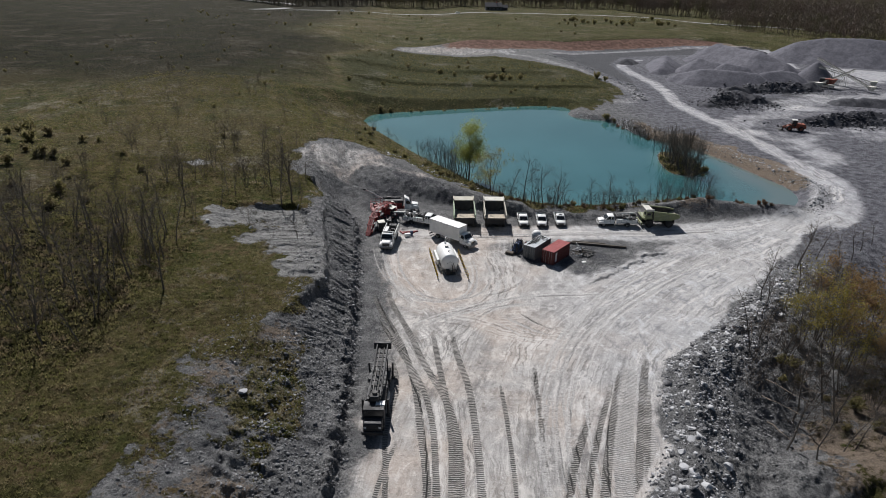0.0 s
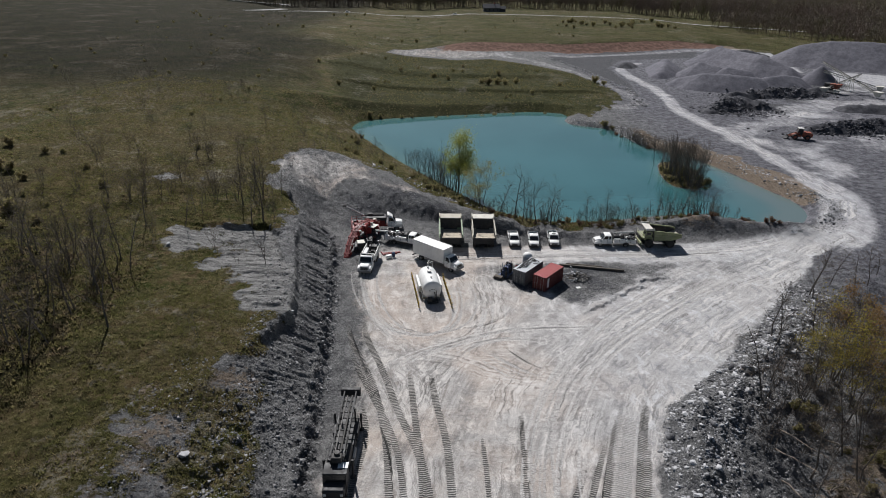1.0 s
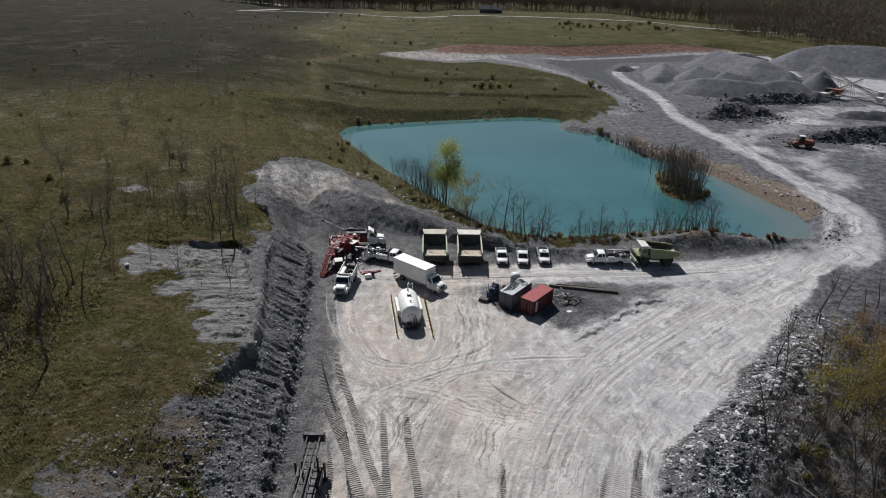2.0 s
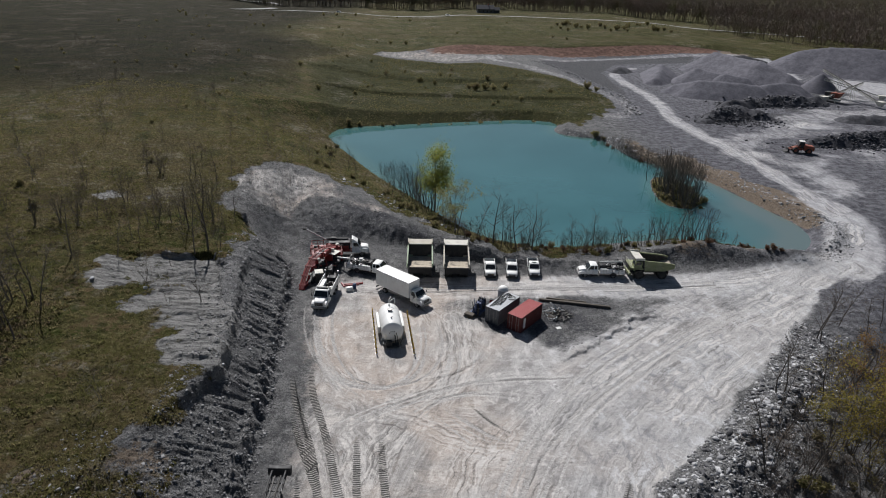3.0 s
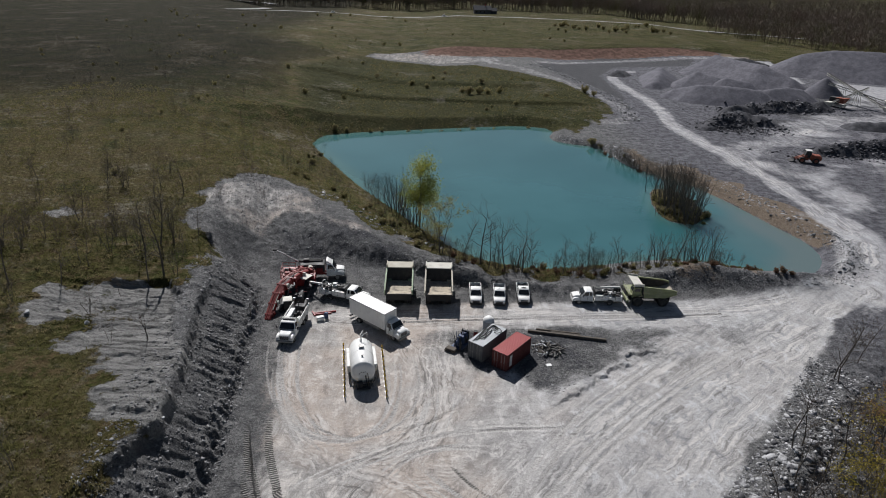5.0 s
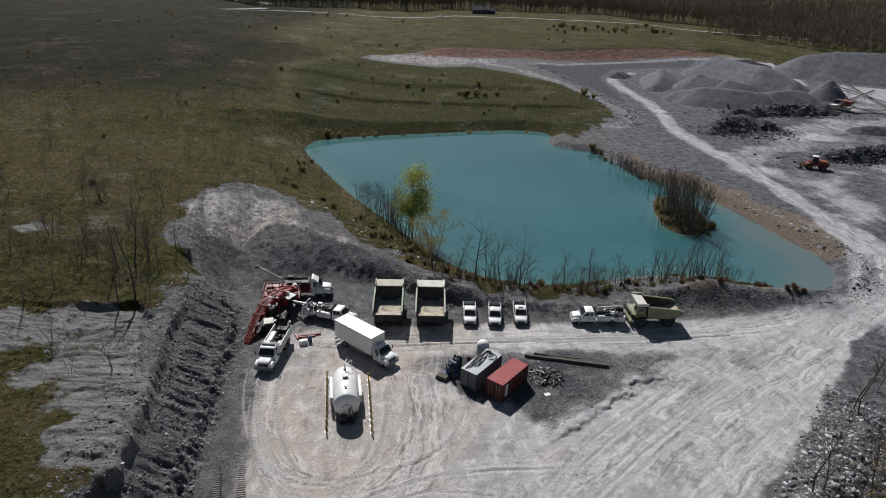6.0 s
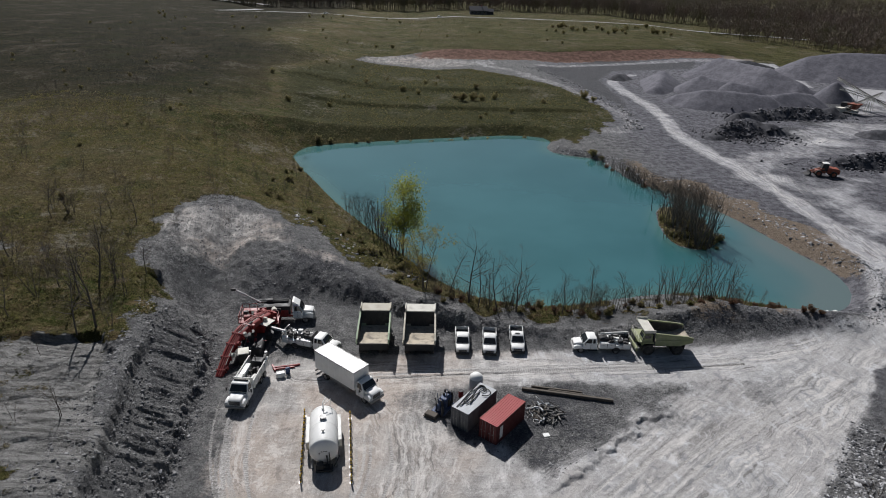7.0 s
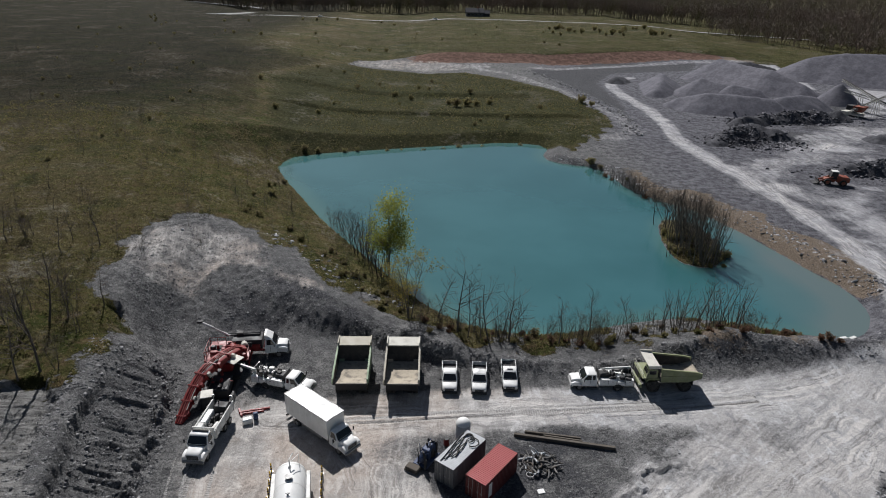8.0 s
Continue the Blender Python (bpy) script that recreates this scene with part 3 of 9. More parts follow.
    h = h + 2.0 * smooth(out, 40, 90)
    # rough patch round the containers
    h = h - 0.25 * np.exp(-(((X - 31) / 7) ** 2 + ((Y - 104) / 3.0) ** 2))
    # low step between the rough patch and the haul road
    sd, ss, sside = to_line(X, Y, [(24.5, 96), (27.8, 98.5), (34.3, 104.6), (39, 108.2), (44.3, 111.9), (50, 116)])
    sd = sd + sside * 1.6 * fbm(X / 2.2, Y / 2.2, 99, 4, 0.6)
    h = h + 0.38 * smooth(sside * sd, -0.25, 0.3) * np.exp(-(np.maximum(sside * sd, 0) / 2.5) ** 2) * smooth(ss, 0, 4) * smooth(25 - ss, 0, 5) * (sd < 8)
    # shores and bed
    steep = 0.33 + 0.29 * smooth(X, 50, 66) + 0.15 * smooth(Y, 205, 245) * smooth(X, 62, 52)
    shore = WATER - 0.15 + steep * np.clip(-pond, 0, 60) + 0.25 * fbm(X / 2, Y / 2, 71, 3) * smooth(-pond, 0.3, 3)
    h = np.minimum(h, np.where(pond > 0, WATER - 0.2 - np.minimum(0.35 * pond, 4), shore))
    isl = inside(X, Y, ISLAND)
    h = np.maximum(h, np.where(isl > -4, WATER + 0.28 * np.clip(isl, -4, 2.2) + 0.1, -99))
    if rough:
        bare = smooth(ed * np.where(side < 0, 1, 0), 0.5, 4)
        h = h + 0.07 * fbm(X / 1.1, Y / 1.1, 81, 3)
        slope = np.exp(-(((up - 0.5) / 0.33) ** 2)) * (Y < 131) * (up > 0) * (up < 1)
        diag = fbm((Y - 0.45 * X) / 0.5, (X + 0.45 * Y) / 5, 89, 2, 0.5)
        h = h + slope * 0.5 * diag * smooth(Y, 66, 76)
        lumps = np.abs(fbm(X / 1.9, Y / 1.9, 83, 4, 0.6))
        h = h + slope * (0.16 + 0.42 * smooth(Y, 76, 64)) * (0.5 - 2.0 * lumps) + bare * near * 0.45 * fbm(X / 1.1, Y / 1.1, 85, 4, 0.65)
        # ridge of rubble along the foot of the bank
        h = h + (0.55 + 1.3 * fbm(X / 0.9, Y / 1.2, 91, 3, 0.6)) * np.exp(-(((foot - X - 0.9) / 1.0) ** 2)) * (Y < 120) * smooth(Y, 30, 40)
        heaped = np.sin(np.pi * rise) * zone * (X > -34)
        h = h + heaped * (0.35 * fbm(X / 1.0, Y / 1.0, 93, 3, 0.65) + 0.5 * np.abs(fbm((X * 0.5 + Y * 0.85) / 1.4, (Y * 0.5 - X * 0.85) / 14, 95, 3)) * smooth(X, -12, -20))
        fieldk = smooth(-X, 24, 34)
        h = h + fieldk * (0.35 * fbm(X / 4, Y / 4, 87, 3) + 0.30 * fbm(X / 1.1, Y / 1.1, 97, 3, 0.6) * smooth(Y, 170, 120))
    return h


SHEET = {}


def sheet_z(xs, ys):
    """Heights of the finished sheet at many places."""
    gx, gy, gz = SHEET["x"], SHEET["y"], SHEET["z"]
    i, j = np.clip(np.searchsorted(gx, xs) - 1, 0, len(gx) - 2), np.clip(np.searchsorted(gy, ys) - 1, 0, len(gy) - 2)
    u, w = (xs - gx[i]) / (gx[i + 1] - gx[i]), (ys - gy[j]) / (gy[j + 1] - gy[j])
    return (gz[j, i] * (1 - u) + gz[j, i + 1] * u) * (1 - w) + (gz[j + 1, i] * (1 - u) + gz[j + 1, i + 1] * u) * w


def z_at(x, y):
    """The ground's height at a place, read off the finished sheet."""
    gx, gy, gz = SHEET["x"], SHEET["y"], SHEET["z"]
    i, j = min(max(int(np.searchsorted(gx, x)) - 1, 0), len(gx) - 2), min(max(int(np.searchsorted(gy, y)) - 1, 0), len(gy) - 2)
    u, w = (x - gx[i]) / (gx[i + 1] - gx[i]), (y - gy[j]) / (gy[j + 1] - gy[j])
    return float((gz[j, i] * (1 - u) + gz[j, i + 1] * u) * (1 - w) + (gz[j + 1, i] * (1 - u) + gz[j + 1, i + 1] * u) * w)


# ---- ground sheet ----
def axis(*spans):
    """Grid lines: (from, to, step), with a last span that widens to the horizon."""
    out = []
    for a, b, s in spans:
        out += list(np.arange(a, b, s))
    return out


def widening(start, end, step, grow=1.16):
    out, p = [], start
    while abs(p) < abs(end):
        out.append(p)
        p += math.copysign(step, end)
        step *= grow
    return out + [end]


GX = np.array(sorted(widening(-62, -4500, 1.2, 1.07)) [:-1] + axis((-62, -34, 0.4), (-34, 48, 0.2), (48, 112, 0.6), (112, 250, 2.0)) + widening(250, 4500, 3, 1.12))
GY = np.array(sorted(widening(28, -1500, 2, 1.3))[:-1] + axis((28, 44, 0.4), (44, 122, 0.2), (122, 166, 0.4), (166, 170, 0.5), (170, 300, 1.0), (300, 500, 2.0)) + widening(500, 4500, 5, 1.1))


def crooked(line, seed, wander=0.25):
    rng = random.Random(seed)
    return rounded([(x + rng.uniform(-wander, wander), y + rng.uniform(-wander, wander)) for x, y in line], 3)


def rut_lines():
    """Crawler and wheel lines across the yard: (line, half width, pale)."""
    rng = random.Random(12)
    lines = []
    # deep cleated crawler tracks
    for k, (way, half) in enumerate([
        ([(-0.2, 30), (-0.6, 50.7), (-1.7, 57.3), (-2.7, 65.4), (-4.3, 72.6), (-6.7, 79.5), (-10.5, 87.6), (-12, 98)], 0.42),
        ([(3, 34), (2.7, 54.8), (2.4, 58.4), (1.0, 64.4), (-1.8, 71.4), (-4.6, 79.6), (-8.2, 88.1), (-10, 99)], 0.45),
        ([(0.8, 34), (0.4, 50.7), (-0.5, 60.2), (-2.3, 67.7), (-5.3, 73.9), (-8.8, 81.5), (-11.5, 90)], 0.36),
        ([(2.0, 34), (2.0, 50.8), (1.9, 56.6), (1.4, 63.3), (0.1, 71.4), (-1.4, 81.3), (-2.6, 87)], 0.40),
        ([(5.2, 32), (5.0, 50.9), (4.9, 56.7), (4.4, 60.4), (4.0, 66.7), (2.4, 74.2), (1.6, 82), (1.0, 87)], 0.42),
        ([(11.5, 38), (14.3, 50.4), (16.0, 55.3), (18.6, 60.9), (21.6, 68.5)], 0.42),
        ([(15, 38), (18.0, 50.5), (20.8, 59.0), (23.8, 68.6), (27.2, 77.9)], 0.5),
        ([(18, 36), (21.5, 50.6), (24.1, 59.1), (27.1, 68.7), (31.3, 81.0)], 0.5),
        ([(23.5, 46), (25.4, 53.9), (25.9, 56.4), (27.5, 64.2)], 0.35),
        ([(13.2, 76), (12.6, 60), (11.8, 44)], 0.28),
        ([(20, 40), (22.8, 52), (25.6, 62), (29.2, 74)], 0.4),
        ([(13.2, 38), (16.2, 50.5), (18.8, 58), (22, 66), (25, 74)], 0.34),
        ([(19, 34), (19.8, 50), (22.3, 60), (25.4, 70), (29, 79)], 1.15),
        ([(21.5, 34), (22.6, 50), (25.2, 60), (27.8, 68)], 0.9),
        ([(-4.5, 40), (-5, 50), (-6, 58), (-5, 66), (-6.5, 74), (-9.5, 80)], 0.3),
        ([(-6.5, 40), (-6, 50), (-4.5, 56), (-4.2, 64)], 0.26),
        ([(10.2, 90), (13.5, 84), (18, 80), (24, 80)], 0.24),
        ([(4, 90), (9, 92), (13, 95), (15.5, 101)], 0.24),
        ([(7.8, 72), (8.4, 64), (8.6, 52), (8.4, 38)], 0.25),
    ]):
        lines.append((crooked(way, k, 0.16), half, 0 if half < 0.8 else 0.5))
    # pale scuffed wheel lines
    ways = [
        ([(-11.5, 107.5), (-9.9, 98.7), (-5.0, 89.4), (-0.2, 85.5), (6, 84)], 1.6),
        ([(8.5, 103.7), (10.8, 98.5), (9.5, 90.0), (6.3, 85.7), (2, 81)], 1.8),
        ([(20.3, 88), (13.0, 89.1), (7.6, 86.8), (5.2, 82.9), (3, 76)], 1.6),
        ([(19.5, 76.4), (13.4, 79.7), (9.7, 83.0), (7.6, 85.8), (4, 92)], 1.6),
        ([(-10, 115), (-10, 108), (-8, 98), (-5, 91), (0, 88.5), (5.5, 91), (7.5, 98), (6.5, 107), (3, 113)], 1.6),
        ([(14, 30), (14, 50), (16, 66), (22, 80), (33, 93), (48, 106), (64, 118)], 2.6),
        ([(11, 40), (12, 60), (16, 76), (25, 90), (34, 99), (48, 111)], 2.2),
        ([(-4, 116), (6, 116.5), (18, 118), (34, 119.5), (52, 121), (70, 125)], 1.7),
        ([(30, 92), (20, 92), (12, 91), (4, 87), (-3, 82), (-8, 74)], 1.8),
    ]
    for k, (way, spread) in enumerate(ways):
        for _ in range(5):
            off, turn = rng.uniform(-spread, spread), rng.uniform(-0.06, 0.06)
            line = [(x + off + turn * (y - 80) + rng.uniform(-0.5, 0.5), y + 0.4 * off + rng.uniform(-0.6, 0.6)) for x, y in way]
            lines.append((rounded(line, 3)[::2], rng.uniform(0.10, 0.17), rng.uniform(0.6, 1.0)))
    return lines


SWIRLS = [
    ([(-11.5, 116), (-11.5, 108), (-9.5, 98), (-5.5, 90), (1, 86.5), (7, 88), (10, 95), (9.5, 104), (6, 112)], 3.2),
    ([(13, 30), (13.5, 50), (15.5, 64), (21, 77), (32, 91), (48, 105), (66, 118), (84, 131)], 5.0),
    ([(-9.5, 34), (-9.4, 60), (-10, 78), (-11, 92), (-12.5, 104), (-11, 114)], 2.2),
    ([(10, 108), (11.5, 99), (10, 91), (6, 85), (1.5, 78), (0, 68)], 3.0),
    ([(30, 95), (22, 88), (14, 84), (6, 84), (-2, 88), (-7, 95)], 3.0),
    ([(9, 30), (9.5, 52), (10, 66), (12.5, 78), (18, 86), (27, 93), (36, 102), (47, 111)], 3.2),
    ([(26, 80), (18, 77.5), (11, 79), (5, 83), (-3, 84), (-9, 79)], 2.6),
    ([(-5, 116.5), (8, 117), (20, 118.5), (34, 119.5), (52, 121), (70, 125.5), (90, 138), (97, 152)], 3.4),
    ([(19, 30), (20.5, 48), (24, 62), (29, 74), (38, 85), (52, 98), (70, 114)], 3.6),
    ([(3, 30), (3.2, 50), (2.6, 62), (0, 74), (-4, 84)], 4.0),
    ([(96, 158), (98, 183), (97, 212), (92.5, 240), (92, 262), (96.5, 290), (97, 312), (94.5, 340)], 6.0),
    ([(100, 196), (106, 226), (122, 240), (143, 264), (166, 277), (200, 286)], 9.0),
]


def swirls(X, Y, picks):
    """Across, along and strength of the strongest of some wheel ways."""
    first, second = np.zeros(X.shape), np.zeros(X.shape)
    across, along = np.zeros(X.shape), np.zeros(X.shape)
    patchy = fbm(X / 5, Y / 5, 141, 3)
    for k in picks:
        line, half = SWIRLS[k]
        d, s, side = to_line(X, Y, rounded(line, 2), half * 1.3, False)
        w = smooth(d, half * 1.25, half * 0.5) * smooth(patchy * (1 if k % 2 else -1), -0.42, -0.05)
        win = w > first
        second = np.where(win, first, np.maximum(second, w))
        across, along = np.where(win, d * side + 40.0 * k, across), np.where(win, s, along)
        first = np.maximum(first, w)
    return across, along, np.clip(first - second, 0, 1)


def covers(X, Y, Z):
    """What covers the ground at each place: shares of each kind."""
    pond, isl = inside(X, Y, POND), inside(X, Y, ISLAND)
    top, foot = np.interp(Y, TOP_Y, TOP_X), np.interp(Y, FOOT_Y, FOOT_X)
    cy = np.interp(X, CREST_X, CREST_Y)
    ed, es, side = to_line(X, Y, YARD_EDGE)
    out = np.where(side < 0, ed, -ed)
    rd, rs, rside = to_line(X, Y, ROAD)
    ld, ls, _ = to_line(X, Y, LANE)
    bd, _, bside = to_line(X, Y, RED_FOOT)
    n1, n2 = fbm(X / 14, Y / 14, 101, 4), fbm(X / 5, Y / 5, 103, 4)
    # pasture
    field = inside(X, Y, [(-5000, -2000), (-29, -2000), (-29, 45), (-27.5, 58), (-27.5, 66), (-23, 70), (-20.5, 76), (-19, 84), (-22, 95), (-25, 106), (-26, 115), (-27, 127), (-36, 140),
                          (-37, 156), (-29, 167), (-20, 164.5), (-8, 153), (2, 144), (12, 136), (24, 131), (46, 131), (50, 136), (64, 138), (70, 137), (62, 143), (30, 143), (14, 150), (-20, 210), (-26, 232), (0, 242), (38, 253), (54, 244),
                          (66, 255), (76, 277), (79, 300), (67, 342), (46, 369), (26, 388), (6, 381), (-36, 400), (-34, 414), (-15, 428), (5, 440), (52, 446), (104, 459), (161, 478), (200, 474), (200, 440), (230, 430), (300, 380), (360, 300), (5000, 250), (5000, 5000), (-5000, 5000)])
    grass = smooth(field + 5.0 * n2 * smooth(Y, 380, 330), -1.5, 2.0)
    slope = inside(X, Y, [(-31, 20), (-12, 20), (-11, 50), (-12, 66), (-18, 72), (-28, 70)])
    grass = np.maximum(grass, (0.50 + 1.6 * n2) * smooth(slope + 3 * n2, -3, 3) * smooth(foot - X, 3, 8))
    copse = smooth(out, 14, 20) * smooth(es, 135, 100)
    grass = np.maximum(grass, 0.4 * copse + 0.6 * n1 * copse)
    strip = smooth(X, 10, 16) * smooth(Y, 129, 131) * smooth(Y, 147, 144) * (X < 72)
    grass = grass * (1 - strip * (0.38 - 1.8 * n2))
    grass = np.where(pond > 0.3, 0, grass)
    grass = np.maximum(grass, smooth(isl, -0.6, 0.4))
    # driven dust
    yard = inside(X, Y, [(-9.5, 20), (-8.5, 66), (-9, 84), (-12, 96), (-13, 108), (-12, 116), (-6, 121), (6, 118), (16, 121), (32, 122.5), (52, 124), (68, 127), (84, 134), (84, 128), (71.5, 116.5), (61, 105.5), (53, 95.5), (43.5, 84.5), (35.5, 77), (30.5, 72.5), (27.5, 65), (25, 55), (21, 48), (17, 20)])
    dust = smooth(yard + 3 * n2, -3.5, 4.5) * (0.9 + 0.5 * n1)
    dust = np.maximum(dust, smooth(6.5 - 2.4 * smooth(Y, 150, 180) + 1.5 * n2 * (Y > 150) - rd, -1.5, 3) * (0.95 - 0.15 * smooth(Y, 140, 180)))
    dust = np.maximum(dust, smooth(5.0 - ld, -1.5, 3) * 1.05)
    dust = dust * smooth(out + 2.2 * n2, 1.4, -1.0)
    dust = np.maximum(dust, smooth(6.0 - 2.4 * smooth(Y, 150, 180) + 1.5 * n2 * (Y > 150) - rd, -1.5, 3) * (0.95 - 0.15 * smooth(Y, 140, 180)) * smooth(Y, 118, 130))
    patch = inside(X, Y, rounded([(12.5, 112), (14, 106), (18, 102.5), (23, 100), (27.5, 99), (33, 104.5), (44, 112.5), (48, 116.5), (32, 116.5), (20, 116)], 2, True))
    dust = dust * (1 - 0.7 * smooth(patch + 3.0 * n2, -1.2, 2.2))
    east = inside(X, Y, [(84, 150), (92, 190), (88, 206), (90, 240), (92, 262), (98, 262), (104, 246), (114, 242), (134, 258), (150, 285), (175, 300), (205, 340), (240, 360), (240, 200), (128, 182), (108, 168)])
    dust = np.maximum(dust, smooth(east + 6 * n1, -2, 8) * (0.30 + 1.2 * n1))
    wd, _, _ = to_line(X, Y, HIGH_WAY)
    dust = np.maximum(dust, 0.46 * smooth(4.6 + 4 * n2 - wd, -1.5, 2.5))
    wd, _, _ = to_line(X, Y, EAST_WAY)
    dust = np.maximum(dust, 0.58 * smooth(9 + 8 * n2 - wd, -3, 5))
    white = inside(X, Y, [(190, 345), (215, 372), (240, 358), (240, 330), (200, 325)])
    dust = np.maximum(dust, smooth(white, -3, 3))
    white = inside(X, Y, [(182, 372), (192, 420), (206, 455), (218, 452), (206, 402), (196, 366)])
    dust = np.maximum(dust, smooth(white, -3, 3))
    upper, _, _ = to_line(X, Y, [(66, 414), (110, 433), (160, 455), (205, 462)])
    dust = np.maximum(dust, 0.55 * smooth(4.5 - upper, -1.5, 1.5))
    sandl = inside(X, Y, [(-34, 402), (-34, 414), (-18, 430), (0, 428), (25, 420), (45, 424), (40, 404), (8, 386), (-10, 392)])
    dust = np.maximum(dust, 0.5 * smooth(sandl + 4 * n2, -2, 4))
    # the light flank of the heap
    dust = np.maximum(dust, 0.6 * smooth(inside(X, Y, [(-38, 150), (-35, 158), (-28, 164.5), (-21, 161), (-11, 150.5), (-1, 141.5), (-8, 143.5), (-14, 146.5), (-20, 146), (-22, 140), (-28, 138), (-33, 142)]) + 3 * n2, -1, 3))
    # dark shale
    dark = (0.62 + 0.9 * n2) * smooth(inside(X, Y, rounded([(-21, 138), (-15, 146), (-9, 148), (-1, 141), (6, 135), (9, 131.5), (2, 133.5), (-6, 137), (-11, 132.5), (-15, 128), (-19, 127), (-21, 131)], 1, True)), -1.5, 2.5)
    dark = np.maximum(dark, (0.66 + 0.9 * n2) * smooth(patch + 3.0 * n2, -0.5, 3.0))
    blue = inside(X, Y, [(60, 402), (73, 371), (82, 320), (86, 299), (89, 312), (90, 350), (91, 371), (106, 406), (157, 424), (170, 455), (105, 446), (70, 417)])
    dark = np.maximum(dark, 0.85 * smooth(blue, -2, 3))
    dark = np.maximum(dark, 0.36 * smooth(np.where(out > 0, 4.2 - np.abs(out - 4.0), -9), 0, 2) * smooth(es, 125, 90) * (0.6 + n2))
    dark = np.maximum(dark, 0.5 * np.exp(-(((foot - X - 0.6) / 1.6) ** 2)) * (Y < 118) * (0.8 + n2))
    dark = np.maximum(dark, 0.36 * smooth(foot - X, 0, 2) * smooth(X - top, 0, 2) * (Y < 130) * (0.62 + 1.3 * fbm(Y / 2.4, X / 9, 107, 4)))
    dark = np.maximum(dark, 0.8 * smooth(east, 40, -5) * smooth(X, 118, 130) * smooth(n1, -0.05, 0.12) * (Y > 190) * (Y < 330))
    berm, _, _ = to_line(X, Y, [(8, 131), (14, 128.8), (21, 127.6), (28, 126.6), (36, 126.4), (44, 128), (52, 130), (62, 131), (78, 132.5), (88, 138), (93, 148)])
    dark = np.maximum(dark, 0.42 * smooth(2.6 - berm, -0.5, 1.5) * (0.75 + 1.5 * n2))
    # coloured earth
    red = smooth(np.where((bside > 0), 21 - bd, -9), -2, 2) * smooth(X, -14, 6) * smooth(X, 196, 188)
    tan = 1.1 * smooth(-pond, -0.2, 1.0) * smooth(11.0 + 8 * n1 + pond, -1, 2) * smooth(X, 62, 70) * smooth(Y, 146, 156) * smooth(Y, 232, 218)
    tan = np.maximum(tan, 0.9 * smooth(inside(X, Y, [(188, 468), (215, 500), (250, 480), (240, 452), (205, 455)]), -3, 5))
    tan = np.maximum(tan, 0.6 * smooth(2.2 + pond, -0.5, 1) * (pond < 0.3) * (X < 20) * (Y < 215))
    tan = np.maximum(tan, (0.35 + 1.2 * n1) * smooth(slope, -2, 3) * smooth(foot - X, 4, 9))
    tan = np.maximum(tan, (0.36 + 1.2 * n2) * strip * (pond < 0.3))
    tan = np.maximum(tan, 0.72 * copse + 0.6 * n2 * copse)
    slab = smooth(inside(X, Y, BENCH) + 5.0 * n2, -1.6, 1.2)
    path, _, _ = to_line(X, Y, [(-28.5, 66), (-29.5, 61), (-31, 57), (-32.6, 53), (-34.5, 49.5), (-38, 44)])
    way = smooth(0.7 - path + 3.5 * n2, -0.8, 1.2)
    slab = np.maximum(slab, 0.5 * way)
    tan = np.maximum(tan, 0.9 * way)
    slab = np.maximum(slab, 0.9 * smooth(inside(X, Y, [(-58, 133), (-48, 138), (-42, 134), (-46, 129), (-55, 128)]) + 3 * n2, -2, 2))
    slab = slab * np.clip(0.95 + 1.2 * n2, 0, 1)
    grass = grass * (1 - 0.85 * slab)
    grass = grass * (1 - np.where((Y > 300) | (X > 30), np.minimum(dust, 1), 0))
    # the way of the traffic, for streaks
    wob = 1.5 * fbm(X / 25, Y / 25, 111, 3)
    k = smooth(rd, 30, 12)
    u = k * rd * rside + (1 - k) * (X * 1.0 + 6 * np.sin(Y / 24.0)) + wob
    s = k * rs + (1 - k) * Y
    return grass, dust, dark, red, tan, slab, u, s


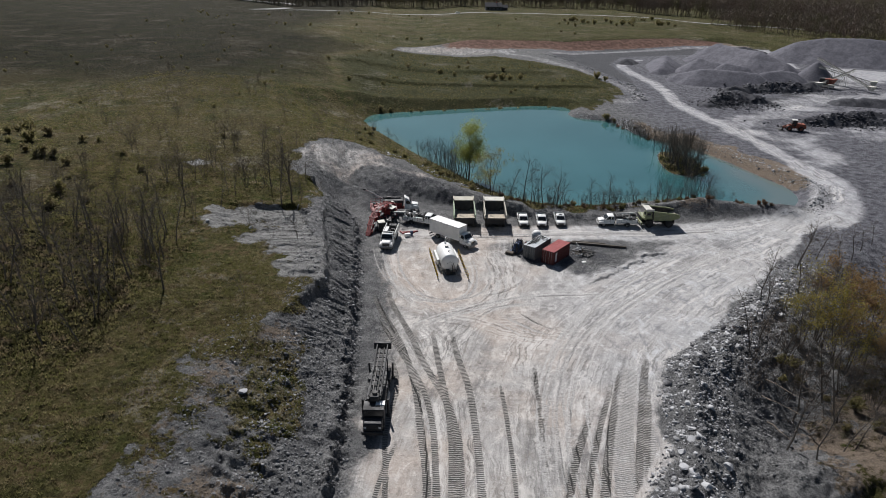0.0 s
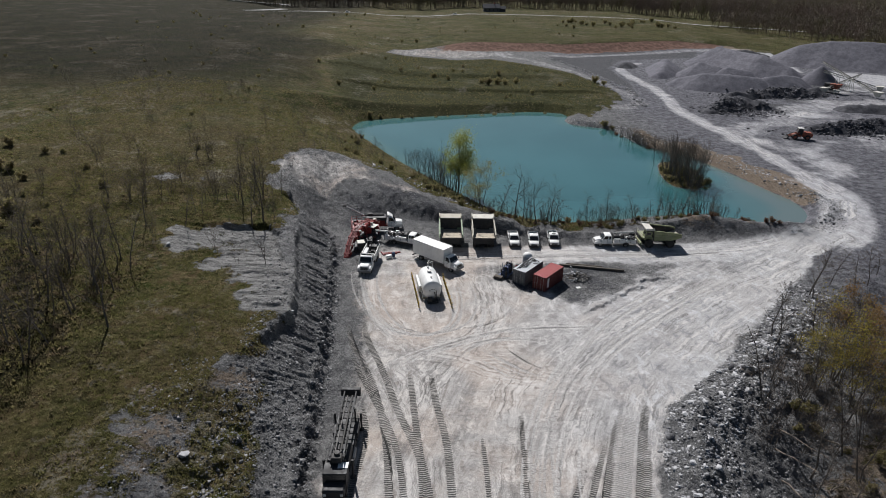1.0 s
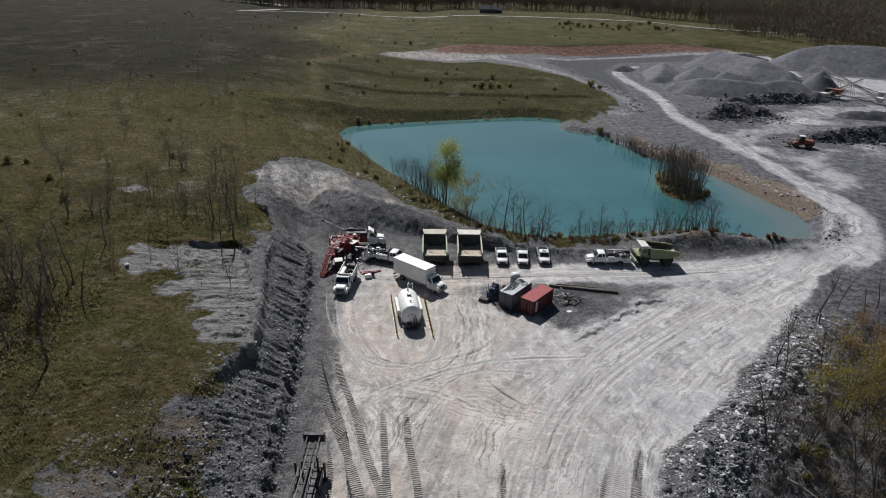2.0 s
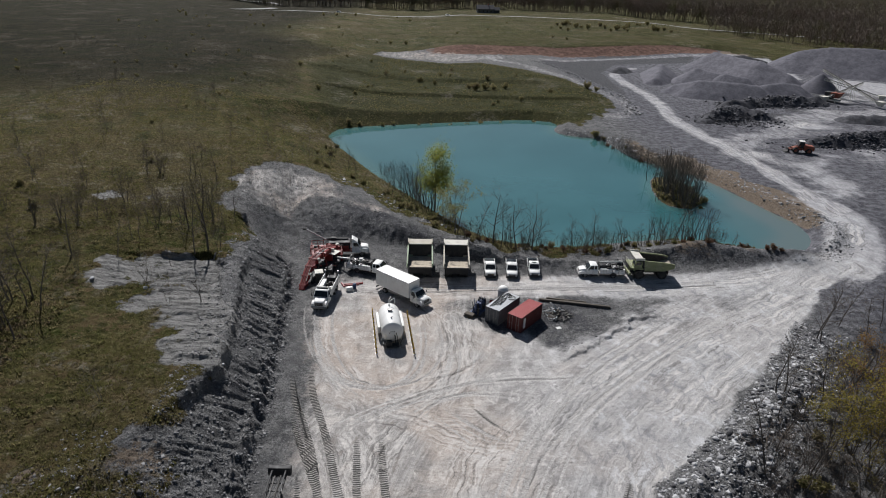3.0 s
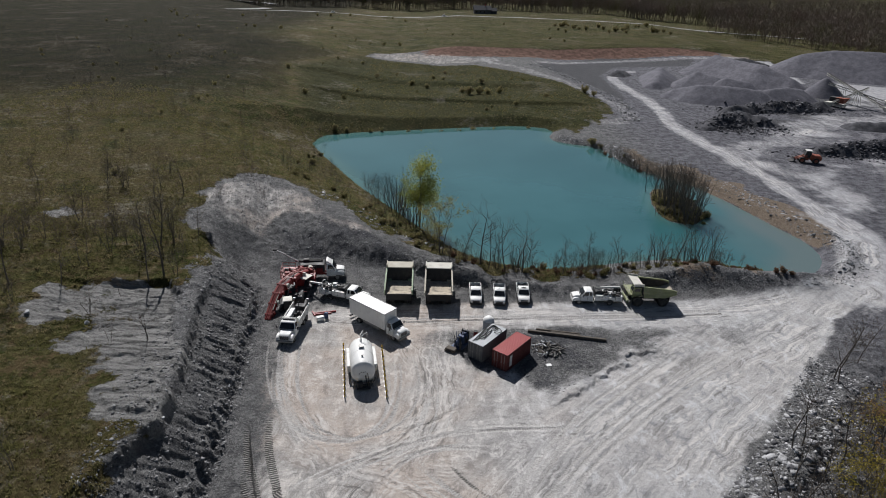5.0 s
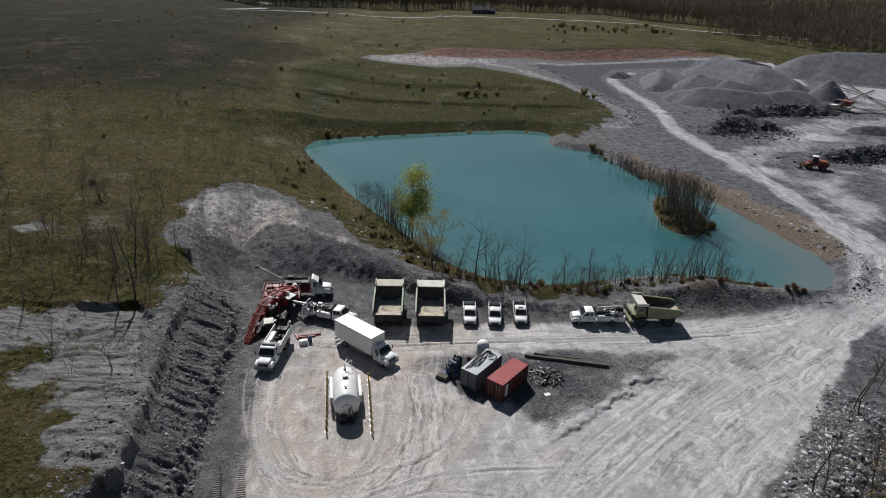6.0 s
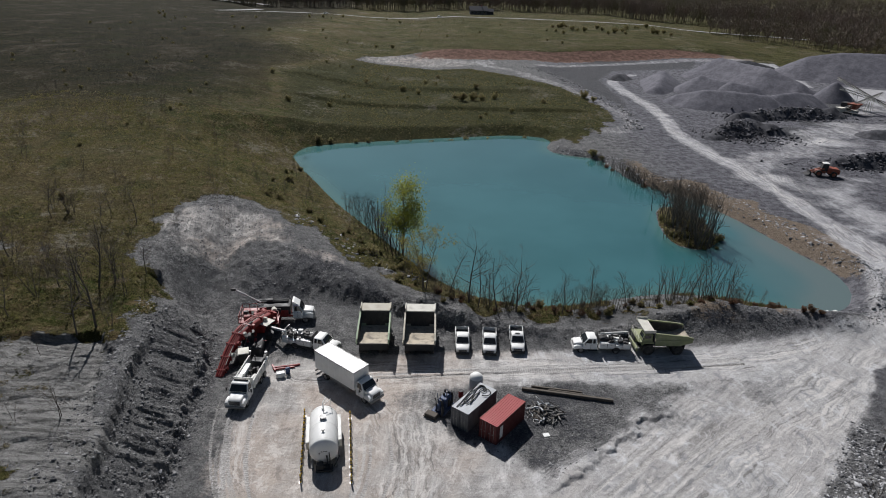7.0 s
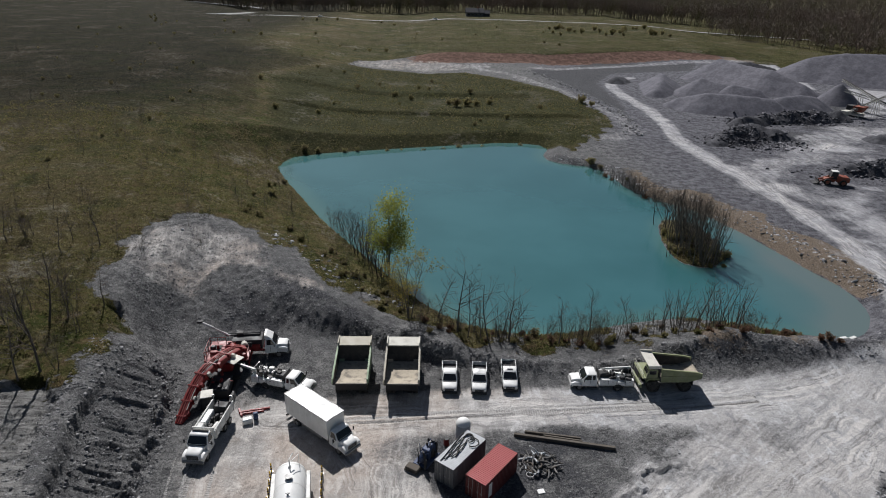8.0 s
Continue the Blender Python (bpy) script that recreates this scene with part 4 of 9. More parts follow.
def ground_sheet():
    X, Y = np.meshgrid(GX, GY)
    Z = height(X, Y)
    rut, along, fresh = np.zeros(X.shape), np.zeros(X.shape), np.zeros(X.shape)
    ix, iy = np.where((GX > -22) & (GX < 56))[0], np.where((GY > 29) & (GY < 124))[0]
    sub = np.ix_(iy, ix)
    x, y = X[sub], Y[sub]
    r, a, f, z = rut[sub], along[sub], fresh[sub], Z[sub]
    foot = np.interp(y, FOOT_Y, FOOT_X)
    ed, _, side = to_line(x, y, YARD_EDGE)
    clear = smooth(x - foot, 0, 1.5) * smooth(ed * side, 0, 1.5)
    for line, half, fr in rut_lines():
        xs, ys = [p[0] for p in line], [p[1] for p in line]
        jx = np.where((x[0] > min(xs) - 2) & (x[0] < max(xs) + 2))[0]
        jy = np.where((y[:, 0] > min(ys) - 2) & (y[:, 0] < max(ys) + 2))[0]
        if len(jx) == 0 or len(jy) == 0:
            continue
        q = np.ix_(jy, jx)
        d, s, _ = to_line(x[q], y[q], line, half + 1.2, False)
        whole = sum(math.hypot(b[0] - a0[0], b[1] - a0[1]) for a0, b in zip(line, line[1:]))
        m = smooth(d, half + 0.18, half - 0.12) * clear[q] * smooth(s, 0, 9) * smooth(whole - s, 0, 15)
        take = m > r[q]
        a[q] = np.where(take | (d < half + 0.6), s, a[q])
        f[q] = np.where(take, fr, f[q])
        r[q] = np.maximum(r[q], m)
        z[q] -= (1 - 0.75 * fr) * (0.07 * m - 0.045 * np.exp(-(((d - half - 0.25) / 0.2) ** 2)) * clear[q])
    rut[sub], along[sub], fresh[sub], Z[sub] = r, a, f, z
    SHEET.update(x=GX, y=GY, z=Z)
    grass, dust, dark, red, tan, slab, u, s = covers(X, Y, Z)
    ny, nx = X.shape
    me = bpy.data.meshes.new("ground")
    idx = np.arange(ny * nx).reshape(ny, nx)
    quads = np.stack([idx[:-1, :-1], idx[:-1, 1:], idx[1:, 1:], idx[1:, :-1]], -1).reshape(-1, 4)
    me.vertices.add(ny * nx)
    me.vertices.foreach_set("co", np.stack([X, Y, Z], -1).astype(np.float32).ravel())
    me.loops.add(quads.size)
    me.loops.foreach_set("vertex_index", quads.astype(np.int32).ravel())
    me.polygons.add(len(quads))
    me.polygons.foreach_set("loop_start", np.arange(0, quads.size, 4, dtype=np.int32))
    me.update(calc_edges=True)
    one = np.ones(X.shape)
    lush = smooth(inside(X, Y, [(-34, 236), (0, 243), (38, 254), (54, 245), (66, 256), (77, 278), (80, 300), (67, 343), (46, 370), (26, 390), (6, 384), (-40, 400), (-60, 330)]), -8, 8)
    lush = np.maximum(lush, 0.7 * smooth(Y, 380, 460) * smooth(X, -160, -20))
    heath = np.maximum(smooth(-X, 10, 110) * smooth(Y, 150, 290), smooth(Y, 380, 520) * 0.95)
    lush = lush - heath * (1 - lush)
    # copse floor: brown ground, with the trees' shade put into its colour
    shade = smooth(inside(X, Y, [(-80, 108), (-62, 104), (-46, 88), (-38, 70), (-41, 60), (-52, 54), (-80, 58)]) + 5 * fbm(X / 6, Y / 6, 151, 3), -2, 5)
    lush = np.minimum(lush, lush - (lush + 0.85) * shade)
    drive = np.clip(dust, 0, 1) * (1 - 0.75 * rut)
    turns = []
    for picks in ((0, 1, 6, 7, 9, 10), (2, 3, 4, 5, 8, 11)):
        a, b, w = swirls(X, Y, picks)
        turns.append((a, b, w * drive))
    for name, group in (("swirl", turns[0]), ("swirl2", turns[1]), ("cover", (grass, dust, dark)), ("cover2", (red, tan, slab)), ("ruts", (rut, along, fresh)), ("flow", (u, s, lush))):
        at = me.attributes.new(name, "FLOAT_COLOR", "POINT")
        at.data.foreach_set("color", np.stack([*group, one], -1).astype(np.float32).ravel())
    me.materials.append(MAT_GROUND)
    me.shade_smooth()
    return tagged(new("ground", me), "quarry yard of pale dust, shale banks and rough pasture", "ground", kind="structure")


ground = ground_sheet()


def water_sheet():
    xs, ys = np.arange(-40, 100, 2.0), np.arange(130, 266, 2.0)
    X, Y = np.meshgrid(xs, ys)
    d = inside(X, Y, POND)
    isl = inside(X, Y, ISLAND)
    shallow = np.maximum(smooth(d, 5, 0), smooth(isl, -4, 0))
    silt = 0.75 * smooth(X, 72, 80) * smooth(d, 10, 2) + 0.45 * smooth(X, 66, 76) * smooth(Y, 175, 165)
    m = M()
    nx = len(xs)
    keep = d > -9
    ids, vs = {}, []
    for j in range(len(ys)):
        for i in range(nx):
            if keep[j, i]:
                ids[j, i] = len(vs)
                vs.append((float(xs[i]), float(ys[j]), WATER))
    fs = []
    for j in range(len(ys) - 1):
        for i in range(nx - 1):
            q = [(j, i), (j, i + 1), (j + 1, i + 1), (j + 1, i)]
            if all(k in ids for k in q):
                fs.append(tuple(ids[k] for k in q))
    m.add([Vector(v) for v in vs], fs)
    me = m.mesh("pond_water", MAT_WATER, True)
    at = me.attributes.new("shore", "FLOAT_COLOR", "POINT")
    one = np.ones(X.shape)
    at.data.foreach_set("color", np.stack([shallow, np.clip(silt, 0, 1), one, one], -1)[keep].astype(np.float32).ravel())
    return tagged(new("pond_water", me), "still turquoise quarry pond between gravel banks", "water", kind="structure")


water = water_sheet()


# ---- loose stone ----
SLAB_V = np.array([(i, j, k) for i in (-1, 1) for j in (-1, 1) for k in (-1, 1)], float) * 0.72
SLAB_F = np.array([(0, 1, 3), (0, 3, 2), (4, 6, 7), (4, 7, 5), (0, 4, 5), (0, 5, 1), (2, 3, 7), (2, 7, 6), (0, 2, 6), (0, 6, 4), (1, 5, 7), (1, 7, 3)])


def fast_mesh(name, verts, faces, material):
    """A mesh from arrays of vertices and of triangles or quads."""
    me = bpy.data.meshes.new(name)
    k = faces.shape[1]
    me.vertices.add(len(verts))
    me.vertices.foreach_set("co", verts.astype(np.float32).ravel())
    me.loops.add(faces.size)
    me.loops.foreach_set("vertex_index", faces.astype(np.int32).ravel())
    me.polygons.add(len(faces))
    me.polygons.foreach_set("loop_start", np.arange(0, faces.size, k, dtype=np.int32))
    me.update(calc_edges=True)
    me.materials.append(material)
    return me


def stones(name, xs, ys, sizes, material, label, seed, flat=0.5, lift=-0.22, base=None):
    """Angular broken stone strewn over the ground, one mesh."""
    rng = np.random.default_rng(seed)
    n = len(xs)
    v = np.repeat(SLAB_V[None], n, 0) * rng.uniform(0.45, 1.35, (n, 8, 3))
    v = v * (sizes[:, None] * rng.uniform(0.5, 1.5, (n, 3)))[:, None, :]
    v[:, :, 2] *= flat
    a, b = rng.uniform(0, 2 * np.pi, n), rng.normal(0, 0.5, n)
    cb, sb = np.cos(b)[:, None], np.sin(b)[:, None]
    v[:, :, 1], v[:, :, 2] = v[:, :, 1] * cb - v[:, :, 2] * sb, v[:, :, 1] * sb + v[:, :, 2] * cb
    ca, sa = np.cos(a)[:, None], np.sin(a)[:, None]
    x, y = v[:, :, 0] * ca - v[:, :, 1] * sa, v[:, :, 0] * sa + v[:, :, 1] * ca
    z = sheet_z(xs, ys) if base is None else base
    v = np.stack([x + xs[:, None], y + ys[:, None], v[:, :, 2] + (z + lift * sizes)[:, None]], -1)
    f = (SLAB_F[None] + 8 * np.arange(n)[:, None, None]).reshape(-1, 3)
    return tagged(new(name, fast_mesh(name, v.reshape(-1, 3), f, material)), label, "rubble", kind="stuff")


def beside(line, n, lo, hi, seed, s0=0.0, s1=1e9):
    """Random places between lo and hi metres to the left of a line (right: minus)."""
    rng = np.random.default_rng(seed)
    seg = [(a, b, math.hypot(b[0] - a[0], b[1] - a[1])) for a, b in zip(line, line[1:])]
    total = sum(q[2] for q in seg)
    s = rng.uniform(s0, min(s1, total), n)
    off = rng.uniform(0, 1, n) * (hi - lo) + lo
    xs, ys = np.zeros(n), np.zeros(n)
    start = 0.0
    for (x0, y0), (x1, y1), d in seg:
        k = (s >= start) & (s <= start + d)
        t = (s[k] - start) / d
        xs[k], ys[k] = x0 + t * (x1 - x0) - off[k] * (y1 - y0) / d, y0 + t * (y1 - y0) + off[k] * (x1 - x0) / d
        start += d
    return xs, ys


def sizes(n, lo, hi, seed, power=2.5):
    return lo + (hi - lo) * np.random.default_rng(seed).uniform(0, 1, n) ** power


_x, _y = beside(YARD_EDGE, 6000, -17.0, -6.5, 31, 0, 80)
stones("spoil_rubble", _x, _y, sizes(6000, 0.03, 0.24, 32, 4), MAT_DARK_ROCK, "small dark stones over the spoil bank", 33)
_x, _y = (np.random.default_rng(34).uniform(-28, -12, 4200), np.random.default_rng(35).uniform(32, 72, 4200))
stones("slope_rubble", _x, _y, sizes(4200, 0.03, 0.24, 36, 4), MAT_DARK_ROCK, "grey stones strewn over the earthy slope", 37)
_x, _y = beside(YARD_EDGE, 1300, -6.5, -0.2, 41, 0, 85)
stones("edge_blocks", _x, _y, sizes(1300, 0.10, 0.62, 42, 4), MAT_RUBBLE, "pale broken slabs of limestone along the yard edge", 43, 0.4, -0.1)
_x, _y = beside(YARD_EDGE, 14000, -8.5, 0.3, 1, 0, 95)
stones("rubble_edge", _x, _y, sizes(14000, 0.03, 0.30, 2, 4), MAT_RUBBLE, "broken pale limestone rubble along the yard edge", 3)
_foot = [(float(np.interp(y, FOOT_Y, FOOT_X)), y) for y in range(30, 128, 4)]
_x, _y = beside(_foot, 15000, -0.4, 10.0, 4)
stones("bank_rubble", _x, _y, sizes(15000, 0.03, 0.26, 5, 4), MAT_DARK_ROCK, "grey shale rubble on the cut bank", 6)
_x, _y = beside(_foot, 1800, -0.8, 1.2, 7)
stones("foot_rubble", _x, _y, sizes(1800, 0.04, 0.24, 8, 4), MAT_DARK_ROCK, "dark shale lumps along the foot of the bank", 9)
_berm = [(2, 134), (8, 132), (14, 129.6), (21, 128.2), (28, 127.2), (36, 126.8), (44, 128), (52, 130.5), (62, 131.5), (78, 133), (87, 138.5), (92.5, 148), (92, 158)]
_x, _y = beside(_berm, 6500, -2.0, 2.4, 10)
stones("berm_rubble", _x, _y, sizes(6500, 0.04, 0.24, 11, 4), MAT_DARK_ROCK, "dark broken stone piled in a low berm", 12)
_heap = np.random.default_rng(13)
_x, _y = _heap.uniform(-36, 10, 16000), _heap.uniform(126, 164, 16000)
_k = inside(_x, _y, [(-35, 158), (-28, 164), (-20, 160), (-9, 149), (-1, 141), (6, 135), (9, 131.5), (2, 133.5), (-6, 137), (-11, 132.5), (-15, 128), (-19, 127), (-30, 136), (-35, 148)]) > 0
stones("heap_rubble", _x[_k], _y[_k], sizes(int(_k.sum()), 0.03, 0.20, 14, 4), MAT_DARK_ROCK, "dark shale spoil on the heap's flank", 15)
_shore = [(44, 237), (52, 230.5), (59, 229), (61.5, 219), (66, 207), (76, 196), (82, 184), (86, 170), (88.5, 158), (90.5, 148), (87, 141), (80, 136.5)]
_x, _y = beside(_shore, 2600, -1.0, 5.5, 16)
stones("shore_rubble", _x, _y, sizes(2600, 0.06, 0.5, 17, 5), MAT_RUBBLE, "pale and tan stone blocks on the pond bank", 18)
_x, _y = beside([(-20, 164), (-10, 154), (0, 146), (8, 140)], 160, 0.5, 6, 19)
stones("slope_blocks", _x, _y, sizes(160, 0.15, 0.6, 20, 3), MAT_RUBBLE, "pale stone blocks scattered down the grassy slope", 21)
_x, _y = beside([(58, 404), (72, 372), (81, 322), (85, 299), (80, 262)], 900, -4.0, 2.0, 44)
stones("shelf_rubble", _x, _y, sizes(900, 0.2, 0.9, 45, 3), MAT_DARK_ROCK, "dark broken stone edging the shale shelf", 46)
_x, _y = beside([(16, 104), (22, 100.5), (27, 99), (33.5, 105), (44, 112.5)], 900, 0.0, 4.5, 22)
stones("patch_rubble", _x, _y, sizes(900, 0.04, 0.2, 23, 4), MAT_DARK_ROCK, "loose dark stones on the rough patch", 24)


def boulder(x, y, r, seed, material=MAT_RUBBLE, label="pale angular boulder lying on the bank"):
    rng = np.random.default_rng(seed)
    bm = bmesh.new()
    bmesh.ops.create_icosphere(bm, subdivisions=2, radius=r * 0.85)
    cuts = [(Vector(rng.normal(0, 1, 3)).normalized(), r * rng.uniform(0.32, 0.62)) for _ in range(9)]
    for v in bm.verts:
        for d, w in cuts:
            over = v.co.dot(d) - w
            if over > 0:
                v.co -= d * over
        v.co *= 1 + 0.03 * float(rng.normal())
        v.co.z *= 0.6
    me = bpy.data.meshes.new("boulder")
    bm.to_mesh(me)
    bm.free()
    me.materials.append(material)
    ob = new("boulder", me)
    ob.matrix_basis = pose(x, y, z_at(x, y) + 0.2 * r, 0, 0, rng.uniform(0, 360))
    return tagged(ob, label, "boulder", "boulders along the banks")


for _i, (_bx, _by, _br) in enumerate([(-21.7, 57.5, 0.75), (26.6, 52, 0.8), (27.2, 54.5, 0.65), (28.0, 49.5, 0.9), (29.5, 58.2, 0.6), (28.9, 56.2, 0.75), (32.5, 71.0, 0.55), (35.5, 74, 0.6),
                                      (30.4, 62.3, 0.55), (31.6, 52.8, 0.85), (40.5, 81, 0.5), (45.2, 86.5, 0.55), (-17.5, 84.8, 0.4), (-41, 101, 0.6), (-33.5, 100.5, 0.5), (-14.9, 96.5, 0.35), (-33, 161, 0.5), (-30, 157, 0.45)]):
    boulder(_bx, _by, _br, 200 + _i)


# ---- trees and shrubs ----
def limb(m, p, d, length, r, rng, depth, tips, sides, bend=0.18, up=0.12, count=(12, 7, 5), short=1.0):
    """A crooked tapering branch, with smaller ones along it."""
    steps = 4 if depth > 1 else (3 if depth else 2)
    pts, q = [Vector(p)], Vector(d).normalized()
    for i in range(steps):
        q = (q + Vector((rng.gauss(0, bend), rng.gauss(0, bend), rng.gauss(0, bend) + up))).normalized()
        pts.append(pts[-1] + q * (length / steps))
    for i in range(steps):
        m[min(depth, 2)].tube(pts[i], pts[i + 1], r * (1 - 0.75 * i / steps), max(r * (1 - 0.75 * (i + 1) / steps), 0.012), sides if depth > 1 else 3, False)
    tips.append((pts[-1], q))
    if depth == 0:
        return
    for i in range(count[3 - depth]):
        k = rng.uniform(0.3, 1.0) if depth < 3 else rng.uniform(0.28, 1.0)
        j = min(int(k * steps), steps - 1)
        at = pts[j].lerp(pts[j + 1], k * steps - j)
        way = (pts[j + 1] - pts[j]).normalized()
        side = way.cross(Vector((rng.gauss(0, 1), rng.gauss(0, 1), rng.gauss(0, 1)))).normalized()
        t = rng.uniform(0.55, 0.95)
        limb(m, at, way * (1 - t * 0.6) + side * t, length * short * rng.uniform(0.35, 0.55) * (1.15 - 0.45 * k), r * (1 - 0.7 * k) * 0.55, rng, depth - 1, tips, max(sides - 1, 3), bend, up, count, short)


def tree(seed, tall, stems, lean=0.08, leaves=0, leaf_mat=None, leaf=0.16, label="", category="tree", thick=0.012, bark_mat=None, name="bare_tree", spread=0.35, count=None, short=1.0, scatter=0.22):
    rng = random.Random(seed)
    m, tips = {0: M(), 1: M(), 2: M()}, []
    trunk_m, trunks = M(), []
    for s in range(stems):
        a = 2 * math.pi * s / stems + rng.uniform(-0.5, 0.5)
        off = 0.0 if stems == 1 else rng.uniform(0.1, spread)
        d = Vector((math.cos(a) * lean * (1 + stems * 0.35), math.sin(a) * lean * (1 + stems * 0.35), 1))
        h = tall * rng.uniform(0.8, 1.0)
        if stems > 3 or not trunks:
            trunk_m = M()
            trunks.append(trunk_m)
        big = {0: m[0], 1: m[0], 2: trunk_m}
        forks = count or ((10, 5, 3) if stems == 1 else ((6, 4, 3) if stems == 2 else ((8, 5, 4) if stems < 4 else (0, 6, 4))))
        limb(big, (off * math.cos(a), off * math.sin(a), -0.2), d, h * 0.86, tall * thick * (1.0 if stems == 1 else 0.72), rng, 3 if stems < 4 else 2, tips, 6, 0.09, 0.03, forks, short)
    ob = thing(name, label, category)
    for t in trunks:
        part("trunk" if stems < 4 else "stem", t, bark_mat or MAT_BARK, ob)
    tagged(part("branchwork", m[0], MAT_TWIG, ob), kind="stuff")
    if leaves:
        lm = M()
        for _ in range(leaves):
            p, q = rng.choice(tips)
            p = p - q * rng.uniform(0, 0.9)
            if p.z < tall * 0.18:
                continue
            c = p + Vector((rng.gauss(0, scatter), rng.gauss(0, scatter), rng.gauss(0, scatter * 1.15)))
            r = leaf * rng.uniform(0.6, 1.4)
            u = Vector((rng.gauss(0, 1), rng.gauss(0, 1), rng.gauss(0, 1))).normalized() * r
            w = u.cross(Vector((rng.gauss(0, 1), rng.gauss(0, 1), rng.gauss(0, 1)))).normalized() * r * 0.6
            lm.add([c - u, c + w, c + u, c - w], [(0, 1, 2, 3)])
        crown = fast_mesh("crown", np.array([tuple(v) for v in lm.v]), np.array(lm.f), leaf_mat)
        c = new("crown", crown)
        c.parent = ob
    return ob


def plant(kinds, spots, group, seed, low=0.8, high=1.15):
    """Copies of the given kinds at the given places."""
    rng = random.Random(seed)
    for i, spot in enumerate(spots):
        x, y = spot[0], spot[1]
        ob = kinds[spot[3] % len(kinds)] if len(spot) > 3 else rng.choice(kinds)
        k = (spot[2] if len(spot) > 2 and spot[2] else 1.0) * rng.uniform(low, high)
        c = copy_thing(ob, pose(x, y, z_at(x, y) - 0.05, 0, 0, rng.uniform(0, 360)))
        c.scale = (k * rng.uniform(0.9, 1.1), k * rng.uniform(0.9, 1.1), k)
        tagged(c, group=group)


def off_yard(spots, gap=3.0):
    """Those of the places that lie outside the yard's east edge."""
    d, _, side = to_line(np.array([p[0] for p in spots]), np.array([p[1] for p in spots]), YARD_EDGE)
    return [p for p, a, b in zip(spots, d, side) if b < 0 and a > gap]


def away(ob):
    """Removes a model that has been copied to its places."""
    for o in [*ob.children_recursive, ob]:
        bpy.data.objects.remove(o)


T_TALL = [tree(301 + i, 14.0, 1, 0.05, label="tall bare grey tree in early spring") for i in range(3)]
T_MULTI = [tree(311 + i, 10.5, 3, 0.08, label="bare tree with several grey stems") for i in range(3)]
T_SMALL = [tree(321 + i, 5.5, 2, 0.10, label="small bare sapling with thin twigs", category="sapling", name="sapling") for i in range(3)]
T_CLUMP = [tree(331 + i, 7.0, 9, 0.05, label="dense clump of bare upright stems", category="shrub", name="stem_clump", thick=0.007, spread=1.1) for i in range(2)]
T_WAND = [tree(371 + i, 9.0, 11, 0.018, label="stand of bare upright stems in the shallows", category="shrub", name="stem_clump", thick=0.0095, spread=2.2, count=(0, 6, 2), short=0.5) for i in range(3)]
T_SLIM = [tree(381 + i, 12.0, 1, 0.05, label="slim bare tree with short rising twigs", thick=0.0092, count=(20, 5, 2), short=0.6) for i in range(3)]
T_GREEN = [tree(341 + i, 12.5, 1, 0.012, 8500, MAT_LEAF, 0.10, "slender tree in fresh yellow-green leaf", name="leafing_tree", short=0.6, count=(28, 6, 4), scatter=0.6) for i in range(1)]
T_GOLD = [tree(351 + i, 11.5, 3, 0.05, 1500, MAT_LEAF_GOLD, 0.10, "tree with sparse yellow spring leaf", name="budding_tree") for i in range(2)]
T_RUST = [tree(361 + i, 9.0, 2, 0.09, 1300, MAT_LEAF_RUST, 0.10, "tree hung with rust-brown catkins", name="rusty_tree") for i in range(2)]


def shrub(seed, r, mat, label):
    """A low bush: short stems and many small leaves in uneven tufts."""
    rng = random.Random(seed)
    ob = thing("shrub", label, "shrub")
    st, lm = M(), M()
    for _ in range(12):
        a, t = rng.uniform(0, 6.28), rng.uniform(0.2, 1.0)
        tip = Vector((math.cos(a) * r * t, math.sin(a) * r * t, r * rng.uniform(0.8, 1.5) * (1.2 - 0.5 * t)))
        st.tube((0.15 * tip.x, 0.15 * tip.y, -0.1), tip, 0.03, 0.012, 4, False)
        for _ in range(38):
            c = tip * rng.uniform(0.35, 1.05) + Vector((rng.gauss(0, 0.16), rng.gauss(0, 0.16), rng.gauss(0, 0.13))) * r
            c.z = max(c.z, 0.05)
            u = Vector((rng.gauss(0, 1), rng.gauss(0, 1), rng.gauss(0, 1))).normalized() * 0.15 * r * rng.uniform(0.6, 1.4)
            w = u.cross(Vector((rng.gauss(0, 1), rng.gauss(0, 1), rng.gauss(0, 1)))).normalized() * 0.09 * r
            lm.add([c - u, c + w, c + u, c - w], [(0, 1, 2, 3)])
    tagged(part("branchwork", st, MAT_TWIG, ob), kind="stuff")
    c = new("foliage", fast_mesh("foliage", np.array([tuple(v) for v in lm.v]), np.array(lm.f), mat))
    c.parent = ob
    return ob


S_DARK = [shrub(371 + i, 1.3, MAT_SHRUB, "dark low bush in the pasture") for i in range(3)]
MAT_DRY = leafy("dry_grass_blade", (0.15, 0.14, 0.055), (0.20, 0.165, 0.085), (0.19, 0.145, 0.095))
MAT_RUST_TWIG = leafy("rusty_twig", (0.13, 0.075, 0.05), (0.18, 0.10, 0.065), (0.15, 0.11, 0.075))
S_RUST = [shrub(391 + i, 1.2, MAT_RUST_TWIG, "reddish-brown leafless bush beside the pond") for i in range(2)]
S_GREEN = [shrub(381 + i, 1.0, MAT_GRASS, "olive-green shrub beside the pond") for i in range(2)]

